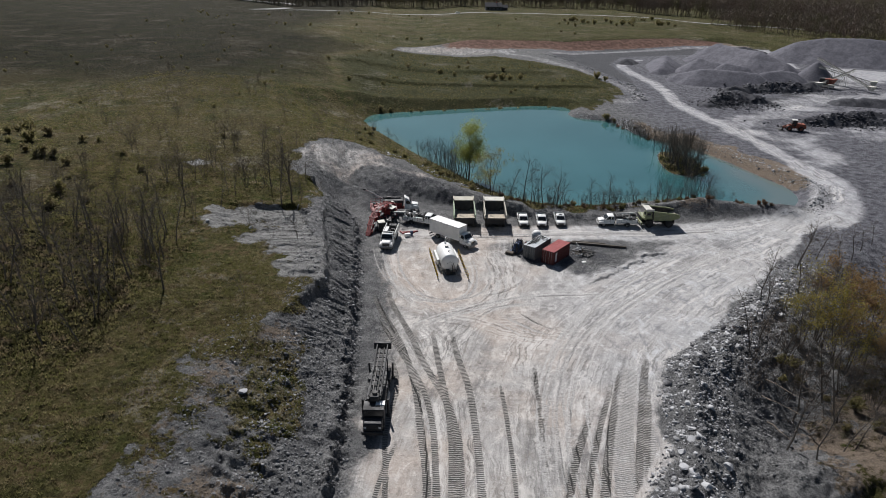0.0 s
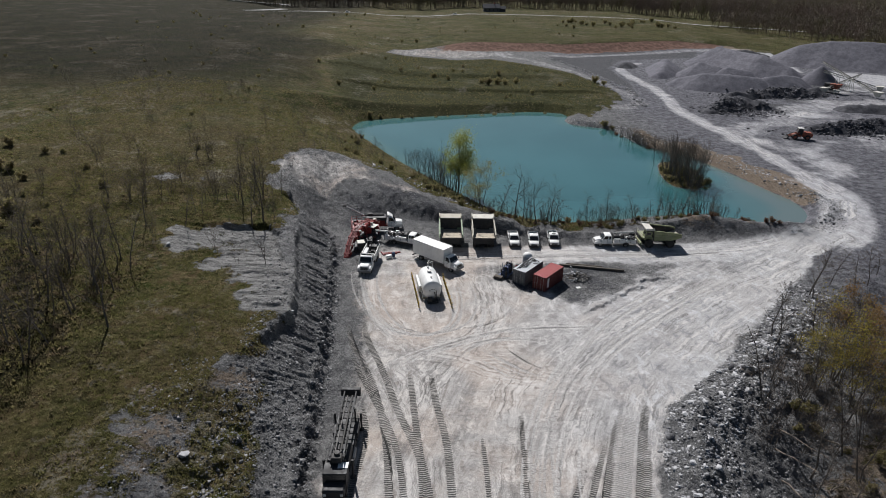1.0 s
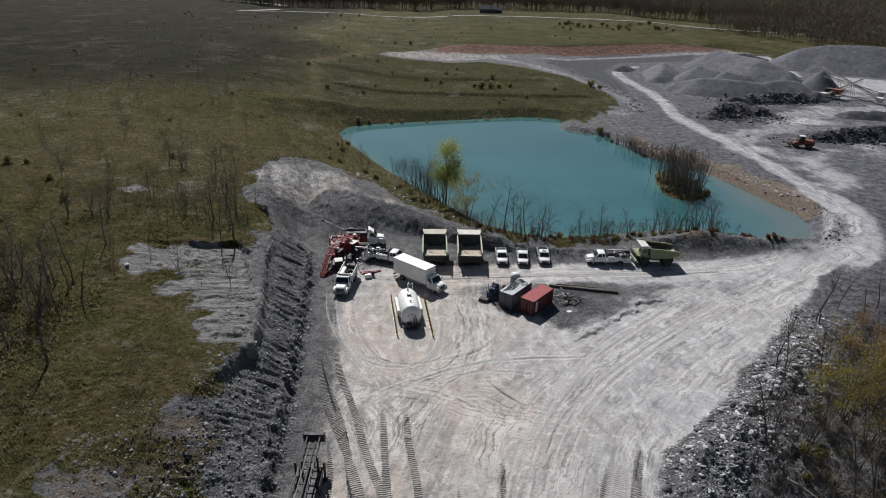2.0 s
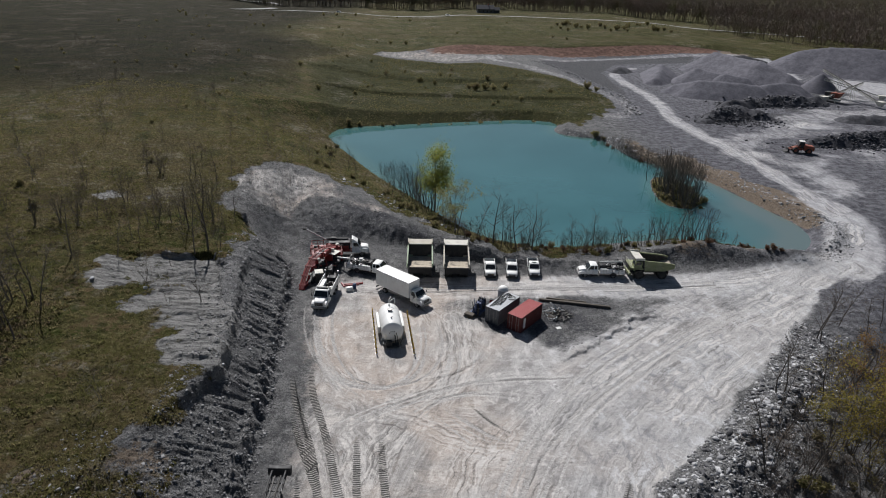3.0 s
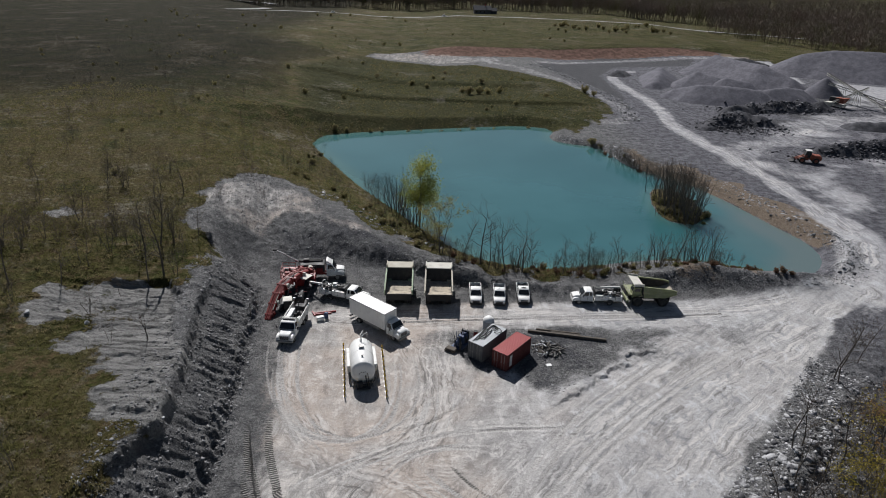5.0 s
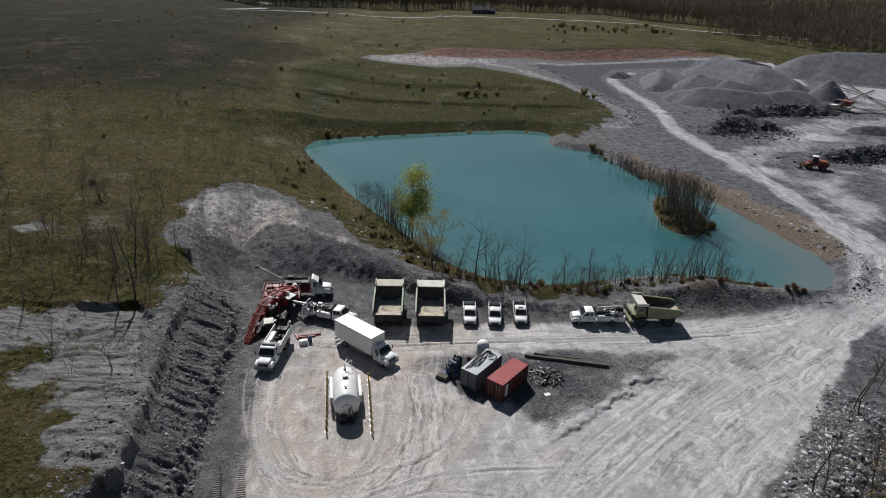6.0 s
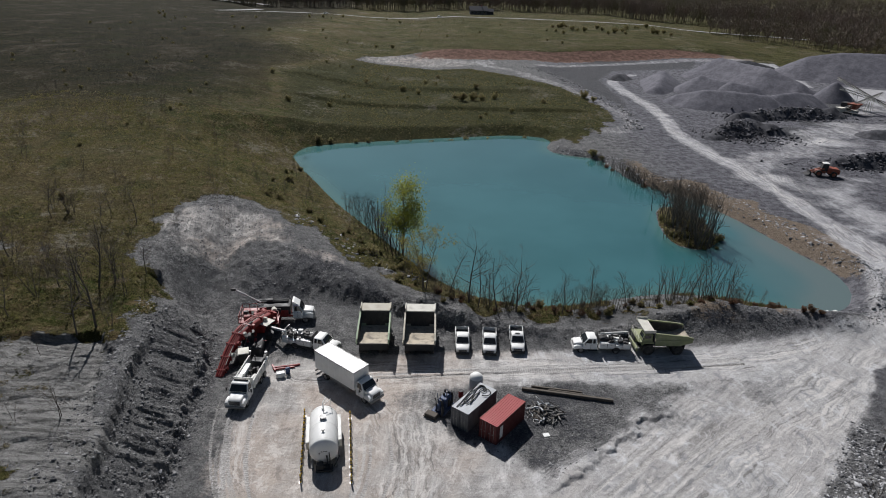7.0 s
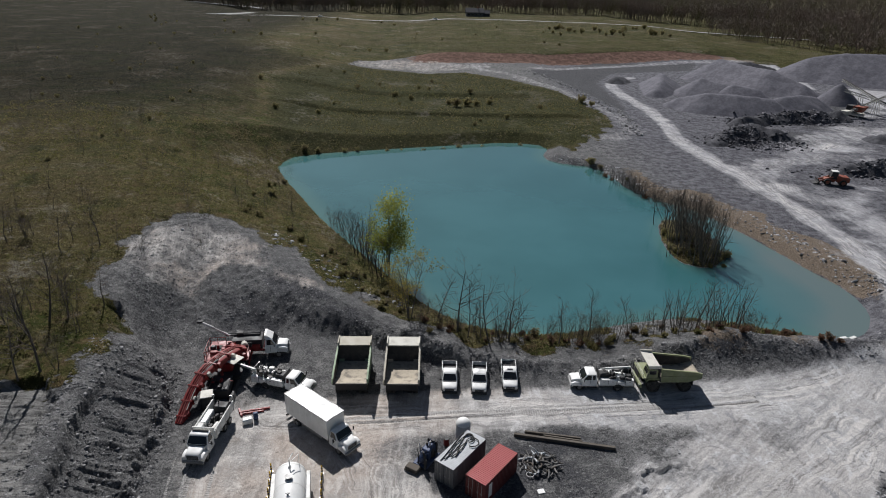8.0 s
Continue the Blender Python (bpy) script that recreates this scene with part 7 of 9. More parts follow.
def utility_truck(x, y, rz, label, crane_back):
    ob = thing("service_truck", label, "truck", pose(x, y, z_at(x, y) - 0.03, 0, 0, rz), "service trucks with cranes")
    chassis(ob, -3.9, 3.6, 0.8)
    nose_cab(ob, 4.1, 2.3, 1.35, 2.0, 1.55, 2.38, 0.7, WHITE, True, 0.8)
    body = part("service_body", M().box(-1.2, 1.2, -4.0, 0.5, 0.85, 1.05, 0.03), WHITE_DUSTY, ob)
    for sx in (-1, 1):
        for k in range(4):
            y0 = -3.95 + k * 1.1
            loc = part("locker", M().box(sx * 0.92 - 0.28, sx * 0.92 + 0.28, y0, y0 + 1.06, 1.0, 1.75 if k != 1 else 1.45, 0.03), WHITE, body)
            part("locker_handle", M().box(sx * 1.21 - 0.015, sx * 1.21 + 0.015, y0 + 0.4, y0 + 0.65, 1.45, 1.5), STEEL, loc)
    part("deck_floor", M().box(-0.63, 0.63, -3.95, 0.45, 1.05, 1.1), BLACK, body)
    part("compressor", M().box(-0.55, 0.55, -0.9, 0.3, 1.1, 2.15, 0.08), BLACK, ob, "black compressor box")
    part("gas_bottle", M().tube((0.3, -1.3, 1.1), (0.3, -1.3, 2.3), 0.13, 0.12, 10), STEEL, ob)
    part("gas_bottle", M().tube((0.0, -1.3, 1.1), (0.0, -1.3, 2.3), 0.13, 0.12, 10), STEEL, ob)
    part("drum", M().tube((-0.35, -2.1, 1.1), (-0.35, -2.1, 1.9), 0.29, None, 14), WHITE_DUSTY, ob)
    part("tool_box", M().box(-0.6, 0.6, -3.0, -2.5, 1.1, 1.6, 0.04), WHITE, ob)
    part("crane_post", M().tube((0.75, -3.6, 1.0), (0.75, -3.6, 2.5), 0.2, 0.16, 12), WHITE_DUSTY, ob)
    if crane_back:
        arm = M().box(-0.15, 0.15, -0.2, 3.4, -0.16, 0.16, 0.03, pose(0.75, -3.6, 2.45, -14, 0, 155)).box(-0.1, 0.1, 3.3, 5.0, -0.1, 0.1, 0.02, pose(0.75, -3.6, 2.45, -14, 0, 155))
    else:
        arm = M().box(-0.11, 0.11, -0.3, 3.2, -0.11, 0.11, 0.03, pose(0.75, -3.6, 2.5, 2, 0, 10)).box(-0.07, 0.07, 3.1, 3.9, -0.07, 0.07, 0.02, pose(0.75, -3.6, 2.5, 2, 0, 10))
    part("crane_arm", arm, WHITE_DUSTY, ob, "pale folded crane arm")
    part("rear_rack", M().tube((-1.1, -3.95, 1.7), (-1.1, -3.95, 2.4), 0.04, None, 6).tube((1.1, -3.95, 1.7), (1.1, -3.95, 2.4), 0.04, None, 6).tube((-1.1, -3.95, 2.4), (1.1, -3.95, 2.4), 0.04, None, 6), STEEL, ob)
    part("hose_coil", M().path([(0.35 * math.cos(a / 2), -2.9 + 0.35 * math.sin(a / 2), 1.65 + 0.03 * a) for a in range(20)], 0.06), BLACK, ob, "black hose coil")
    part("dark_bundle", M().box(-0.6, 0.1, -3.8, -3.2, 1.1, 2.0, 0.1), BLACK, ob, "dark tools bundled on the deck")
    part("rear_frame", M().box(-1.15, 1.15, -4.05, -3.98, 0.7, 1.75, 0.02), BLACK, body)
    part("dark_bundle", M().box(0.1, 0.6, -2.3, -1.5, 1.1, 1.7, 0.08), BLACK, ob, "dark tools bundled on the deck")
    part("headache_rack", M().box(-1.0, 1.0, 0.42, 0.5, 1.7, 2.45, 0.02), BLACK, ob)
    clutter(ob, -0.6, 0.6, -3.9, 0.3, 1.1, 1.25, 26, 17 if crane_back else 18, [BLACK, BLACK, WORN_OR_SHADED, SCRAP, WHITE_DUSTY])
    clutter(ob, -1.1, -0.75, -3.7, 0.2, 1.74, 0.35, 7, 27 if crane_back else 28, [BLACK, WORN_OR_SHADED, SCRAP])
    clutter(ob, 0.75, 1.1, -3.0, 0.2, 1.74, 0.4, 7, 37 if crane_back else 38, [BLACK, WORN_OR_SHADED, SCRAP])
    for sx in (-1, 1):
        part("wheel_well", M().prism([(-2.0 + 0.62 * math.cos(math.pi * i / 10), 0.5 + 0.62 * math.sin(math.pi * i / 10)) for i in range(11)], "x", sx * 1.19 - 0.025, sx * 1.19 + 0.025), BLACK, body, "black wheel opening")
        for k in range(3):
            part("locker_seam", M().box(sx * 1.205 - 0.01, sx * 1.205 + 0.01, -2.88 + k * 1.1, -2.84 + k * 1.1, 1.02, 1.72), BLACK, body)
        part("side_step", M().box(sx * 1.05 - 0.15, sx * 1.05 + 0.15, 0.7, 2.0, 0.5, 0.6, 0.02), BLACK, ob)
    axle(ob, 2.95, 2.2, 0.47, 0.28)
    axle(ob, -2.0, 2.3, 0.47, 0.28, True)


utility_truck(-4.6, 122.2, -106, "white crew-cab service truck with a crane thrown back", True)
utility_truck(36.4, 124.1, 90, "white service truck with a folded crane and lockers", False)


def red_rig(x, y, rz):
    """A white-cabbed truck that carries red drilling gear, its long red boom let down beside it."""
    ob = thing("drill_truck", "white-cabbed truck with a red deck and lowered red boom", "drilling truck", pose(x, y, z_at(x, y) - 0.03, 0, 0, rz))
    chassis(ob, -5.0, 4.4, 0.95, 1.0, RED)
    nose_cab(ob, 5.4, 2.5, 1.5, 1.6, 2.0, 3.0, 0.9, WHITE)
    part("roof_deflector", M().prism([(2.3, 3.0), (2.3, 3.5), (2.5, 3.5), (3.2, 3.02)], "x", -0.9, 0.9), WHITE, ob)
    part("deck", M().box(-1.3, 1.3, -5.2, 2.0, 1.3, 1.55, 0.03), RED, ob, "red equipment deck")
    part("machine_house", M().box(-1.15, 1.05, -2.0, 2.0, 1.55, 2.9, 0.06), BLACK, ob, "black engine housing")
    part("side_apron", M().box(1.06, 1.2, -2.2, 1.7, 1.5, 2.3, 0.03), RED, ob, "red side apron")
    part("tool_rack", M().tube((-0.9, -3.0, 3.05), (-0.9, 1.6, 3.05), 0.12, None, 10).tube((-0.6, -3.0, 3.1), (-0.6, 1.6, 3.1), 0.12, None, 10).tube((-0.3, -3.0, 3.05), (-0.3, 1.6, 3.05), 0.12, None, 10), BLACK, ob, "rack of dark drill pipes")
    part("pump_block", M().box(-1.0, -0.2, -1.6, -0.6, 2.9, 3.35, 0.08), WORN_OR_SHADED, ob)
    part("winch", M().tube((1.4, -1.9, 2.55), (2.6, -1.5, 2.55), 0.4, None, 16).box(1.3, 1.42, -2.4, -1.4, 2.1, 3.0, 0.03).box(2.6, 2.72, -2.0, -1.0, 2.1, 3.0, 0.03), RED, ob)
    part("hose_reel", M().tube((1.0, -0.4, 2.5), (1.7, -0.2, 2.5), 0.42, None, 16), CANOPY, ob, "dusty pale hose reel")
    part("platform", M().box(0.3, 4.0, -5.1, -2.2, 1.95, 2.05, 0.02).box(1.3, 4.4, -2.2, 0.6, 1.9, 2.0, 0.02), RED, ob, "red working platform")
    part("control_box", M().box(2.8, 3.5, -4.4, -3.5, 2.05, 2.75, 0.05), RED, ob)
    part("control_box", M().box(3.2, 4.0, -0.6, 0.3, 2.0, 2.6, 0.05), RED, ob)
    part("walkway_grating", M().box(0.6, 2.4, -4.7, -3.2, 2.06, 2.09), WORN_OR_SHADED, ob, "dark walkway grating")
    part("canopy_plate", M().box(-0.95, 0.95, -1.25, 1.25, -0.04, 0.04, 0.02, pose(5.8, -1.1, 3.25, 0, 0, -32)), CANOPY, ob, "bleached canopy plate")
    for px, py in ((0.35, -5.0), (1.5, -5.05), (2.7, -5.05), (3.95, -5.0), (3.95, -3.6), (3.95, -2.3), (0.35, -4.0), (0.35, -2.9), (4.35, 0.5), (2.9, 0.55)):
        part("rail_post", M().tube((px, py, 2.0), (px, py, 3.15), 0.05, None, 6), RED, ob)
    part("guard_rail", M().path([(0.35, -2.9, 3.15), (0.35, -5.0, 3.15), (3.95, -5.0, 3.15), (3.95, -2.3, 3.15)], 0.05).path([(0.35, -2.9, 2.6), (0.35, -5.0, 2.6), (3.95, -5.0, 2.6), (3.95, -2.3, 2.6)], 0.04), RED, ob)
    part("guard_rail", M().path([(2.9, 0.55, 3.0), (4.35, 0.5, 3.0)], 0.05), RED, ob)
    for px, py in ((5.2, -1.9), (6.5, -1.7), (5.2, -0.4), (6.4, -0.3)):
        part("roof_post", M().tube((px, py, 0.4), (px, py, 3.22), 0.06, None, 6), BLACK, ob)
    # the boom: hinged on the deck, arched over the side and let down to the ground
    way = rounded([(2.2, -0.9, 2.3), (4.6, -1.6, 3.2), (7.0, -2.7, 3.65), (8.7, -3.7, 3.5), (10.0, -4.3, 2.95), (11.6, -4.9, 2.2), (13.3, -5.35, 1.25), (14.9, -5.7, 0.42)], 1)
    arch = [Vector(q) for q in way]
    last = len(arch) - 1
    rings = []
    for i, c in enumerate(arch):
        d = (arch[min(i + 1, last)] - arch[max(i - 1, 0)]).normalized()
        side = d.cross(Vector((0, 0, 1))).normalized()
        up = side.cross(d)
        hw, hh = 1.0 - 0.55 * i / last, 0.62 - 0.3 * i / last
        rings.append([tuple(c + side * hw * u + up * hh * w) for u, w in ((-1, -0.7), (-0.7, -1), (0.7, -1), (1, -0.7), (1, 0.7), (0.7, 1), (-0.7, 1), (-1, 0.7))])
    bo = part("boom", M().loft(rings), RED, ob, "long arched red boom", True)
    for off in (-0.28, 0.0, 0.28):
        part("boom_pipe", M().path([tuple(c + Vector((0.1 * off, off, 0.72 - 0.32 * i / last))) for i, c in enumerate(arch)], 0.07), RED, bo)
    for i in range(1, last, 2):
        a, b = arch[i], arch[i + 1]
        k = 1.15 - 0.62 * i / last
        part("boom_collar", M().box(-0.1, 0.1, -0.98 * k, 0.98 * k, -0.66 * k, 0.68 * k, 0.03, Matrix.Translation(a.lerp(b, 0.5)) @ (b - a).to_track_quat("X", "Z").to_matrix().to_4x4()), RED, bo)
        part("boom_lug", M().box(-0.22, 0.22, 0.75 * k, 1.25 * k, -0.3, 0.45 * k, 0.05, Matrix.Translation(a) @ (b - a).to_track_quat("X", "Z").to_matrix().to_4x4()), RED if i % 4 == 1 else CANOPY, bo)
    part("boom_cylinder", M().tube((4.4, -1.4, 2.5), (7.6, -2.5, 4.25), 0.12, None, 10).tube((7.6, -2.5, 4.25), (9.6, -3.9, 3.75), 0.07, None, 8), STEEL, bo, "bright hydraulic cylinder")
    part("hose", M().path([tuple(c + Vector((0, 0.45, 0.5))) for c in arch[2:-2]], 0.05), CANOPY, bo, "pale hose along the boom")
    part("boom_foot", M().box(14.4, 15.9, -6.05, -5.3, 0.0, 0.45, 0.12), CANOPY, bo, "pale worn boom foot")
    part("foot_beam", M().box(11.6, 14.4, -4.7, -4.35, 0.15, 0.5, 0.05), RED, ob)
    part("cab_roof", M().box(-0.8, 0.8, -0.7, 0.7, -0.06, 0.06, 0.03, pose(12.1, -2.95, 2.5, 0, 0, 10)), CANOPY, ob, "bleached operator roof")
    part("operator_house", M().box(11.4, 12.8, -3.5, -2.4, 0.5, 2.42, 0.08), BLACK, ob, "dark operator's house")
    part("crawler", M().box(6.6, 12.6, -4.4, -3.6, 0.0, 0.9, 0.25), BLACK, ob)
    part("crawler", M().box(6.6, 12.0, -0.9, -0.1, 0.0, 0.9, 0.25), BLACK, ob)
    # black block: dark machinery and the boom's shadow taken as one mass
    part("engine_bay", M().box(7.4, 10.8, -3.3, -0.8, 0.7, 2.0, 0.15), BLACK, ob, "black block for machinery and shadow under the boom")
    part("pivot_post", M().box(4.9, 6.6, -2.4, -1.0, 0.4, 2.9, 0.12), RED, ob, "red pivot post")
    part("outrigger", M().box(0.9, 3.4, -4.9, -4.6, 0.9, 1.2, 0.03).tube((3.3, -4.75, 0.0), (3.3, -4.75, 1.2), 0.12, None, 10).box(2.9, 3.7, -5.1, -4.4, 0.0, 0.1, 0.02), RED, ob)
    part("outrigger", M().box(0.9, 3.4, 0.3, 0.6, 0.9, 1.2, 0.03).tube((3.3, 0.45, 0.0), (3.3, 0.45, 1.2), 0.12, None, 10).box(2.9, 3.7, 0.1, 0.8, 0.0, 0.1, 0.02), RED, ob)
    # added black shape that fills out the shadow mass beneath the boom
    part("hopper", M().loft([[(4.4, -3.6, 0.3), (7.0, -4.0, 0.3), (7.0, -0.4, 0.3), (4.4, -0.2, 0.3)], [(4.1, -3.9, 1.8), (7.4, -4.3, 1.8), (7.4, 0.2, 1.8), (4.1, 0.3, 1.8)]]), BLACK, ob, "dark hopper shape for gear and shadow under the boom")
    clutter(ob, 7.4, 10.8, -3.2, -0.8, 2.0, 0.5, 14, 61, [BLACK, BLACK, RED, WORN_OR_SHADED])
    clutter(ob, 0.6, 3.8, -4.6, 0.3, 2.05, 0.8, 18, 62, [RED, RED, BLACK, CANOPY])
    part("jib", M().tube((-0.1, -2.4, 3.1), (-0.6, -4.6, 4.2), 0.13, 0.1, 8).tube((-0.6, -4.6, 4.2), (-0.9, -6.3, 5.0), 0.16, 0.16, 8), WHITE_DUSTY, ob, "pale raised jib")
    part("jib_head", M().box(-0.2, 0.2, -0.35, 0.35, -0.16, 0.16, 0.03, Matrix.Translation((-0.9, -6.3, 5.0))), BLACK, ob)
    axle(ob, 4.1, 2.4, 0.55, 0.32)
    for yy in (-1.2, -2.6, -4.0):
        axle(ob, yy, 2.45, 0.55, 0.3, True)


red_rig(-11.2, 129.9, -83)


def drill_rig(x, y, rz):
    """A black blast-hole drill on a truck, its mast laid flat along the top."""
    ob = thing("drill_rig", "black blast-hole drill rig with its mast laid flat", "drill rig", pose(x, y, z_at(x, y) - 0.03, 0, 0, rz))
    chassis(ob, -5.2, 5.2, 0.95, 1.2)
    part("deck", M().box(-1.25, 1.25, -5.2, 3.2, 1.2, 1.45, 0.04), BLACK, ob)
    part("engine_house", M().box(-1.15, 1.15, 0.2, 3.0, 1.45, 2.55, 0.1), BLACK, ob, "black engine housing")
    part("air_cleaner", M().tube((-0.5, 2.0, 2.5), (-0.5, 2.0, 3.0), 0.28, None, 12), STEEL, ob)
    cab = part("cab", M().prism([(5.4, 0.9), (5.4, 1.9), (5.15, 2.85), (3.6, 2.85), (3.5, 2.7), (3.5, 0.9)], "x", -1.2, 1.2), BLACK, ob, "black cab")
    part("cab_roof", M().box(-1.25, -0.2, 3.55, 4.4, 2.85, 2.92, 0.02), WHITE, ob, "white roof hatch")
    part("windshield", M().add([Vector(p) for p in ((-1.1, 5.4, 1.98), (1.1, 5.4, 1.98), (1.1, 5.2, 2.75), (-1.1, 5.2, 2.75))], [(0, 1, 2, 3)]), GLASS, cab, "dark windshield")
    part("hood", M().box(-1.1, 1.1, 5.35, 6.6, 0.9, 1.95, 0.15), BLACK, ob, "black bonnet")
    part("bumper", M().box(-1.25, 1.25, 6.55, 6.85, 0.55, 1.0, 0.05), BLACK, ob)
    for sx in (-1, 1):
        part("side_tank", M().tube((sx * 1.15, -0.6, 0.95), (sx * 1.15, 1.2, 0.95), 0.34, None, 12), STEEL, ob)
        part("side_locker", M().box(sx * 1.2 - 0.2, sx * 1.2 + 0.2, -4.2, -2.2, 1.0, 1.75, 0.04), BLACK, ob)
        part("headlight", M().box(sx * 0.85 - 0.15, sx * 0.85 + 0.15, 6.58, 6.66, 1.3, 1.6, 0.03), LAMP, ob)
    # lattice mast
    z = 3.05
    mast = part("mast", M().box(-0.75, -0.6, -7.4, 3.6, z - 0.08, z + 0.08, 0.02).box(0.6, 0.75, -7.4, 3.6, z - 0.08, z + 0.08, 0.02).box(-0.75, -0.6, -7.4, 3.6, z + 0.5, z + 0.62, 0.02).box(0.6, 0.75, -7.4, 3.6, z + 0.5, z + 0.62, 0.02), BLACK, ob, "black lattice mast")
    for k in range(11):
        yy = -7.2 + k
        for sx in (-1, 1):
            part("mast_brace", M().tube((sx * 0.67, yy, z), (sx * 0.67, yy + 1, z + 0.55), 0.04, None, 5), BLACK, mast)
        part("mast_rung", M().box(-0.7, 0.7, yy, yy + 0.1, z - 0.05, z + 0.05), BLACK, mast)
    part("drill_pipe", M().tube((-0.28, -6.8, z + 0.35), (-0.28, 2.8, z + 0.35), 0.1, None, 10), WORN_OR_SHADED, mast, "worn steel drill pipe")
    part("drill_pipe", M().tube((0.3, -6.8, z + 0.3), (0.3, 2.8, z + 0.3), 0.07, None, 10), SCRAP, mast, "worn steel drill pipe")
    part("mast_crown", M().box(-1.15, 1.15, -7.9, -7.35, z - 0.2, z + 0.75, 0.05), BLACK, mast)
    part("rotary_head", M().box(-0.55, 0.55, 3.0, 3.9, z - 0.1, z + 0.6, 0.08).tube((0, 3.2, z + 0.6), (0, 3.2, z + 0.85), 0.3, None, 12), WORN_OR_SHADED, mast)
    part("mast_rest", M().box(-0.9, -0.75, 3.2, 3.4, 1.4, z).box(0.75, 0.9, 3.2, 3.4, 1.4, z).box(-0.9, -0.75, -4.8, -4.5, 1.4, z).box(0.75, 0.9, -4.8, -4.5, 1.4, z), BLACK, ob)
    for px, py in ((-1.5, -4.6), (1.5, -4.6), (1.5, 2.9), (-1.5, 2.9)):
        part("levelling_jack", M().tube((px, py, 0.35), (px, py, 2.6), 0.13, None, 10).tube((px, py, 0.25), (px, py, 0.36), 0.32, None, 12), BLACK, ob)
    axle(ob, 5.2, 2.45, 0.54, 0.32)
    for yy in (-1.6, -3.0):
        axle(ob, yy, 2.5, 0.54, 0.3, True)


drill_rig(-7.3, 63.3, 181)


# ---- fuel tank and its posts ----
def storage_tank(x, y, rz):
    ob = thing("storage_tank", "white horizontal storage tank on a steel skid", "tank", pose(x, y, z_at(x, y), 0, 0, rz))
    R, zc, L = 1.55, 2.0, 2.75

    def ring(yy, r, n=28):
        return [(r * math.cos(2 * math.pi * i / n), yy, zc + r * math.sin(2 * math.pi * i / n)) for i in range(n)]
    ends = [(1.0, 0.0), (0.96, 0.16), (0.8, 0.36), (0.52, 0.52), (0.2, 0.59)]
    shell = part("shell", M().loft([ring(-L - d, R * k) for k, d in reversed(ends)] + [ring(L + d, R * k) for k, d in ends]), WHITE, ob, "glossy white tank shell", True)
    for yy in (-2.6, 0.0, 2.6):
        part("weld_band", M().loft([ring(yy - 0.04, R + 0.012), ring(yy + 0.04, R + 0.012)], False), WHITE_DUSTY, shell)
    for yy in (-1.9, 1.9):
        part("saddle", M().prism([(-1.5, 0.1), (1.5, 0.1), (1.35, 1.25), (0.8, 0.75), (0, 0.52), (-0.8, 0.75), (-1.35, 1.25)], "y", yy - 0.15, yy + 0.15), WHITE_DUSTY, ob)
    for sx in (-1, 1):
        part("skid_beam", M().box(sx * 1.25 - 0.12, sx * 1.25 + 0.12, -3.3, 3.6, 0.0, 0.25, 0.02), STEEL, ob)
        part("side_ledge", M().box(sx * 1.75 - 0.2, sx * 1.75 + 0.2, -1.2, 3.2, 0.9, 1.9, 0.04), WHITE_DUSTY, ob, "white side cabinet along the shell")
    part("manway", M().tube((0, 0.6, zc + R - 0.1), (0, 0.6, zc + R + 0.2), 0.32, None, 16).tube((0, 0.6, zc + R + 0.2), (0, 0.6, zc + R + 0.27), 0.38, None, 16), STEEL, ob, "round top hatch")
    part("vent_pipe", M().path([(0, 2.2, zc + R - 0.1), (0, 2.2, zc + R + 0.9), (0.35, 2.9, zc + R + 1.05)], 0.06, 8).tube((0, 2.2, zc + R), (0, 2.2, zc + R + 0.2), 0.16, None, 12), WHITE, ob)
    part("top_rail", M().path([(0.1, 1.8, zc + R), (0.1, 1.8, zc + R + 0.9), (0.9, 3.0, zc + R + 0.75), (0.9, 3.0, zc + R - 0.3)], 0.035, 6), WHITE, ob)
    part("valve", M().tube((0, -1.6, zc + R - 0.05), (0, -1.6, zc + R + 0.25), 0.1, None, 10).tube((-0.2, -1.6, zc + R + 0.2), (0.2, -1.6, zc + R + 0.2), 0.05, None, 8), STEEL, ob)
    pump = part("pump_frame", M().box(-0.9, 0.9, -4.0, -3.0, 0.1, 0.3, 0.03).box(-0.8, -0.1, -3.9, -3.2, 0.3, 1.0, 0.08), BLACK, ob, "dark pump set below the tank end")
    part("pump_pipe", M().path([(0.3, -3.35, zc - 0.2), (0.35, -3.7, zc - 0.5), (0.35, -3.75, 0.6), (-0.3, -3.75, 0.6)], 0.08, 8).path([(0.55, -3.3, zc + 0.1), (0.62, -3.7, zc - 0.3), (0.62, -3.75, 0.4)], 0.06, 8), BLACK, pump)
    part("gauge", M().tube((-0.45, -3.25, zc + 0.1), (-0.45, -3.36, zc + 0.1), 0.1, None, 12), STEEL, ob)
    for i in range(3):
        part("text_bar", M().box(-0.3 + 0.24 * i, -0.12 + 0.24 * i, -3.37, -3.35, zc + 0.28, zc + 0.36), BLACK, ob)
    part("hose", M().path([(1.0, -3.5, 0.3), (1.4, -3.0, 0.7), (1.6, -2.2, 0.5), (1.5, -1.8, 0.2)], 0.06, 6), BLACK, ob)


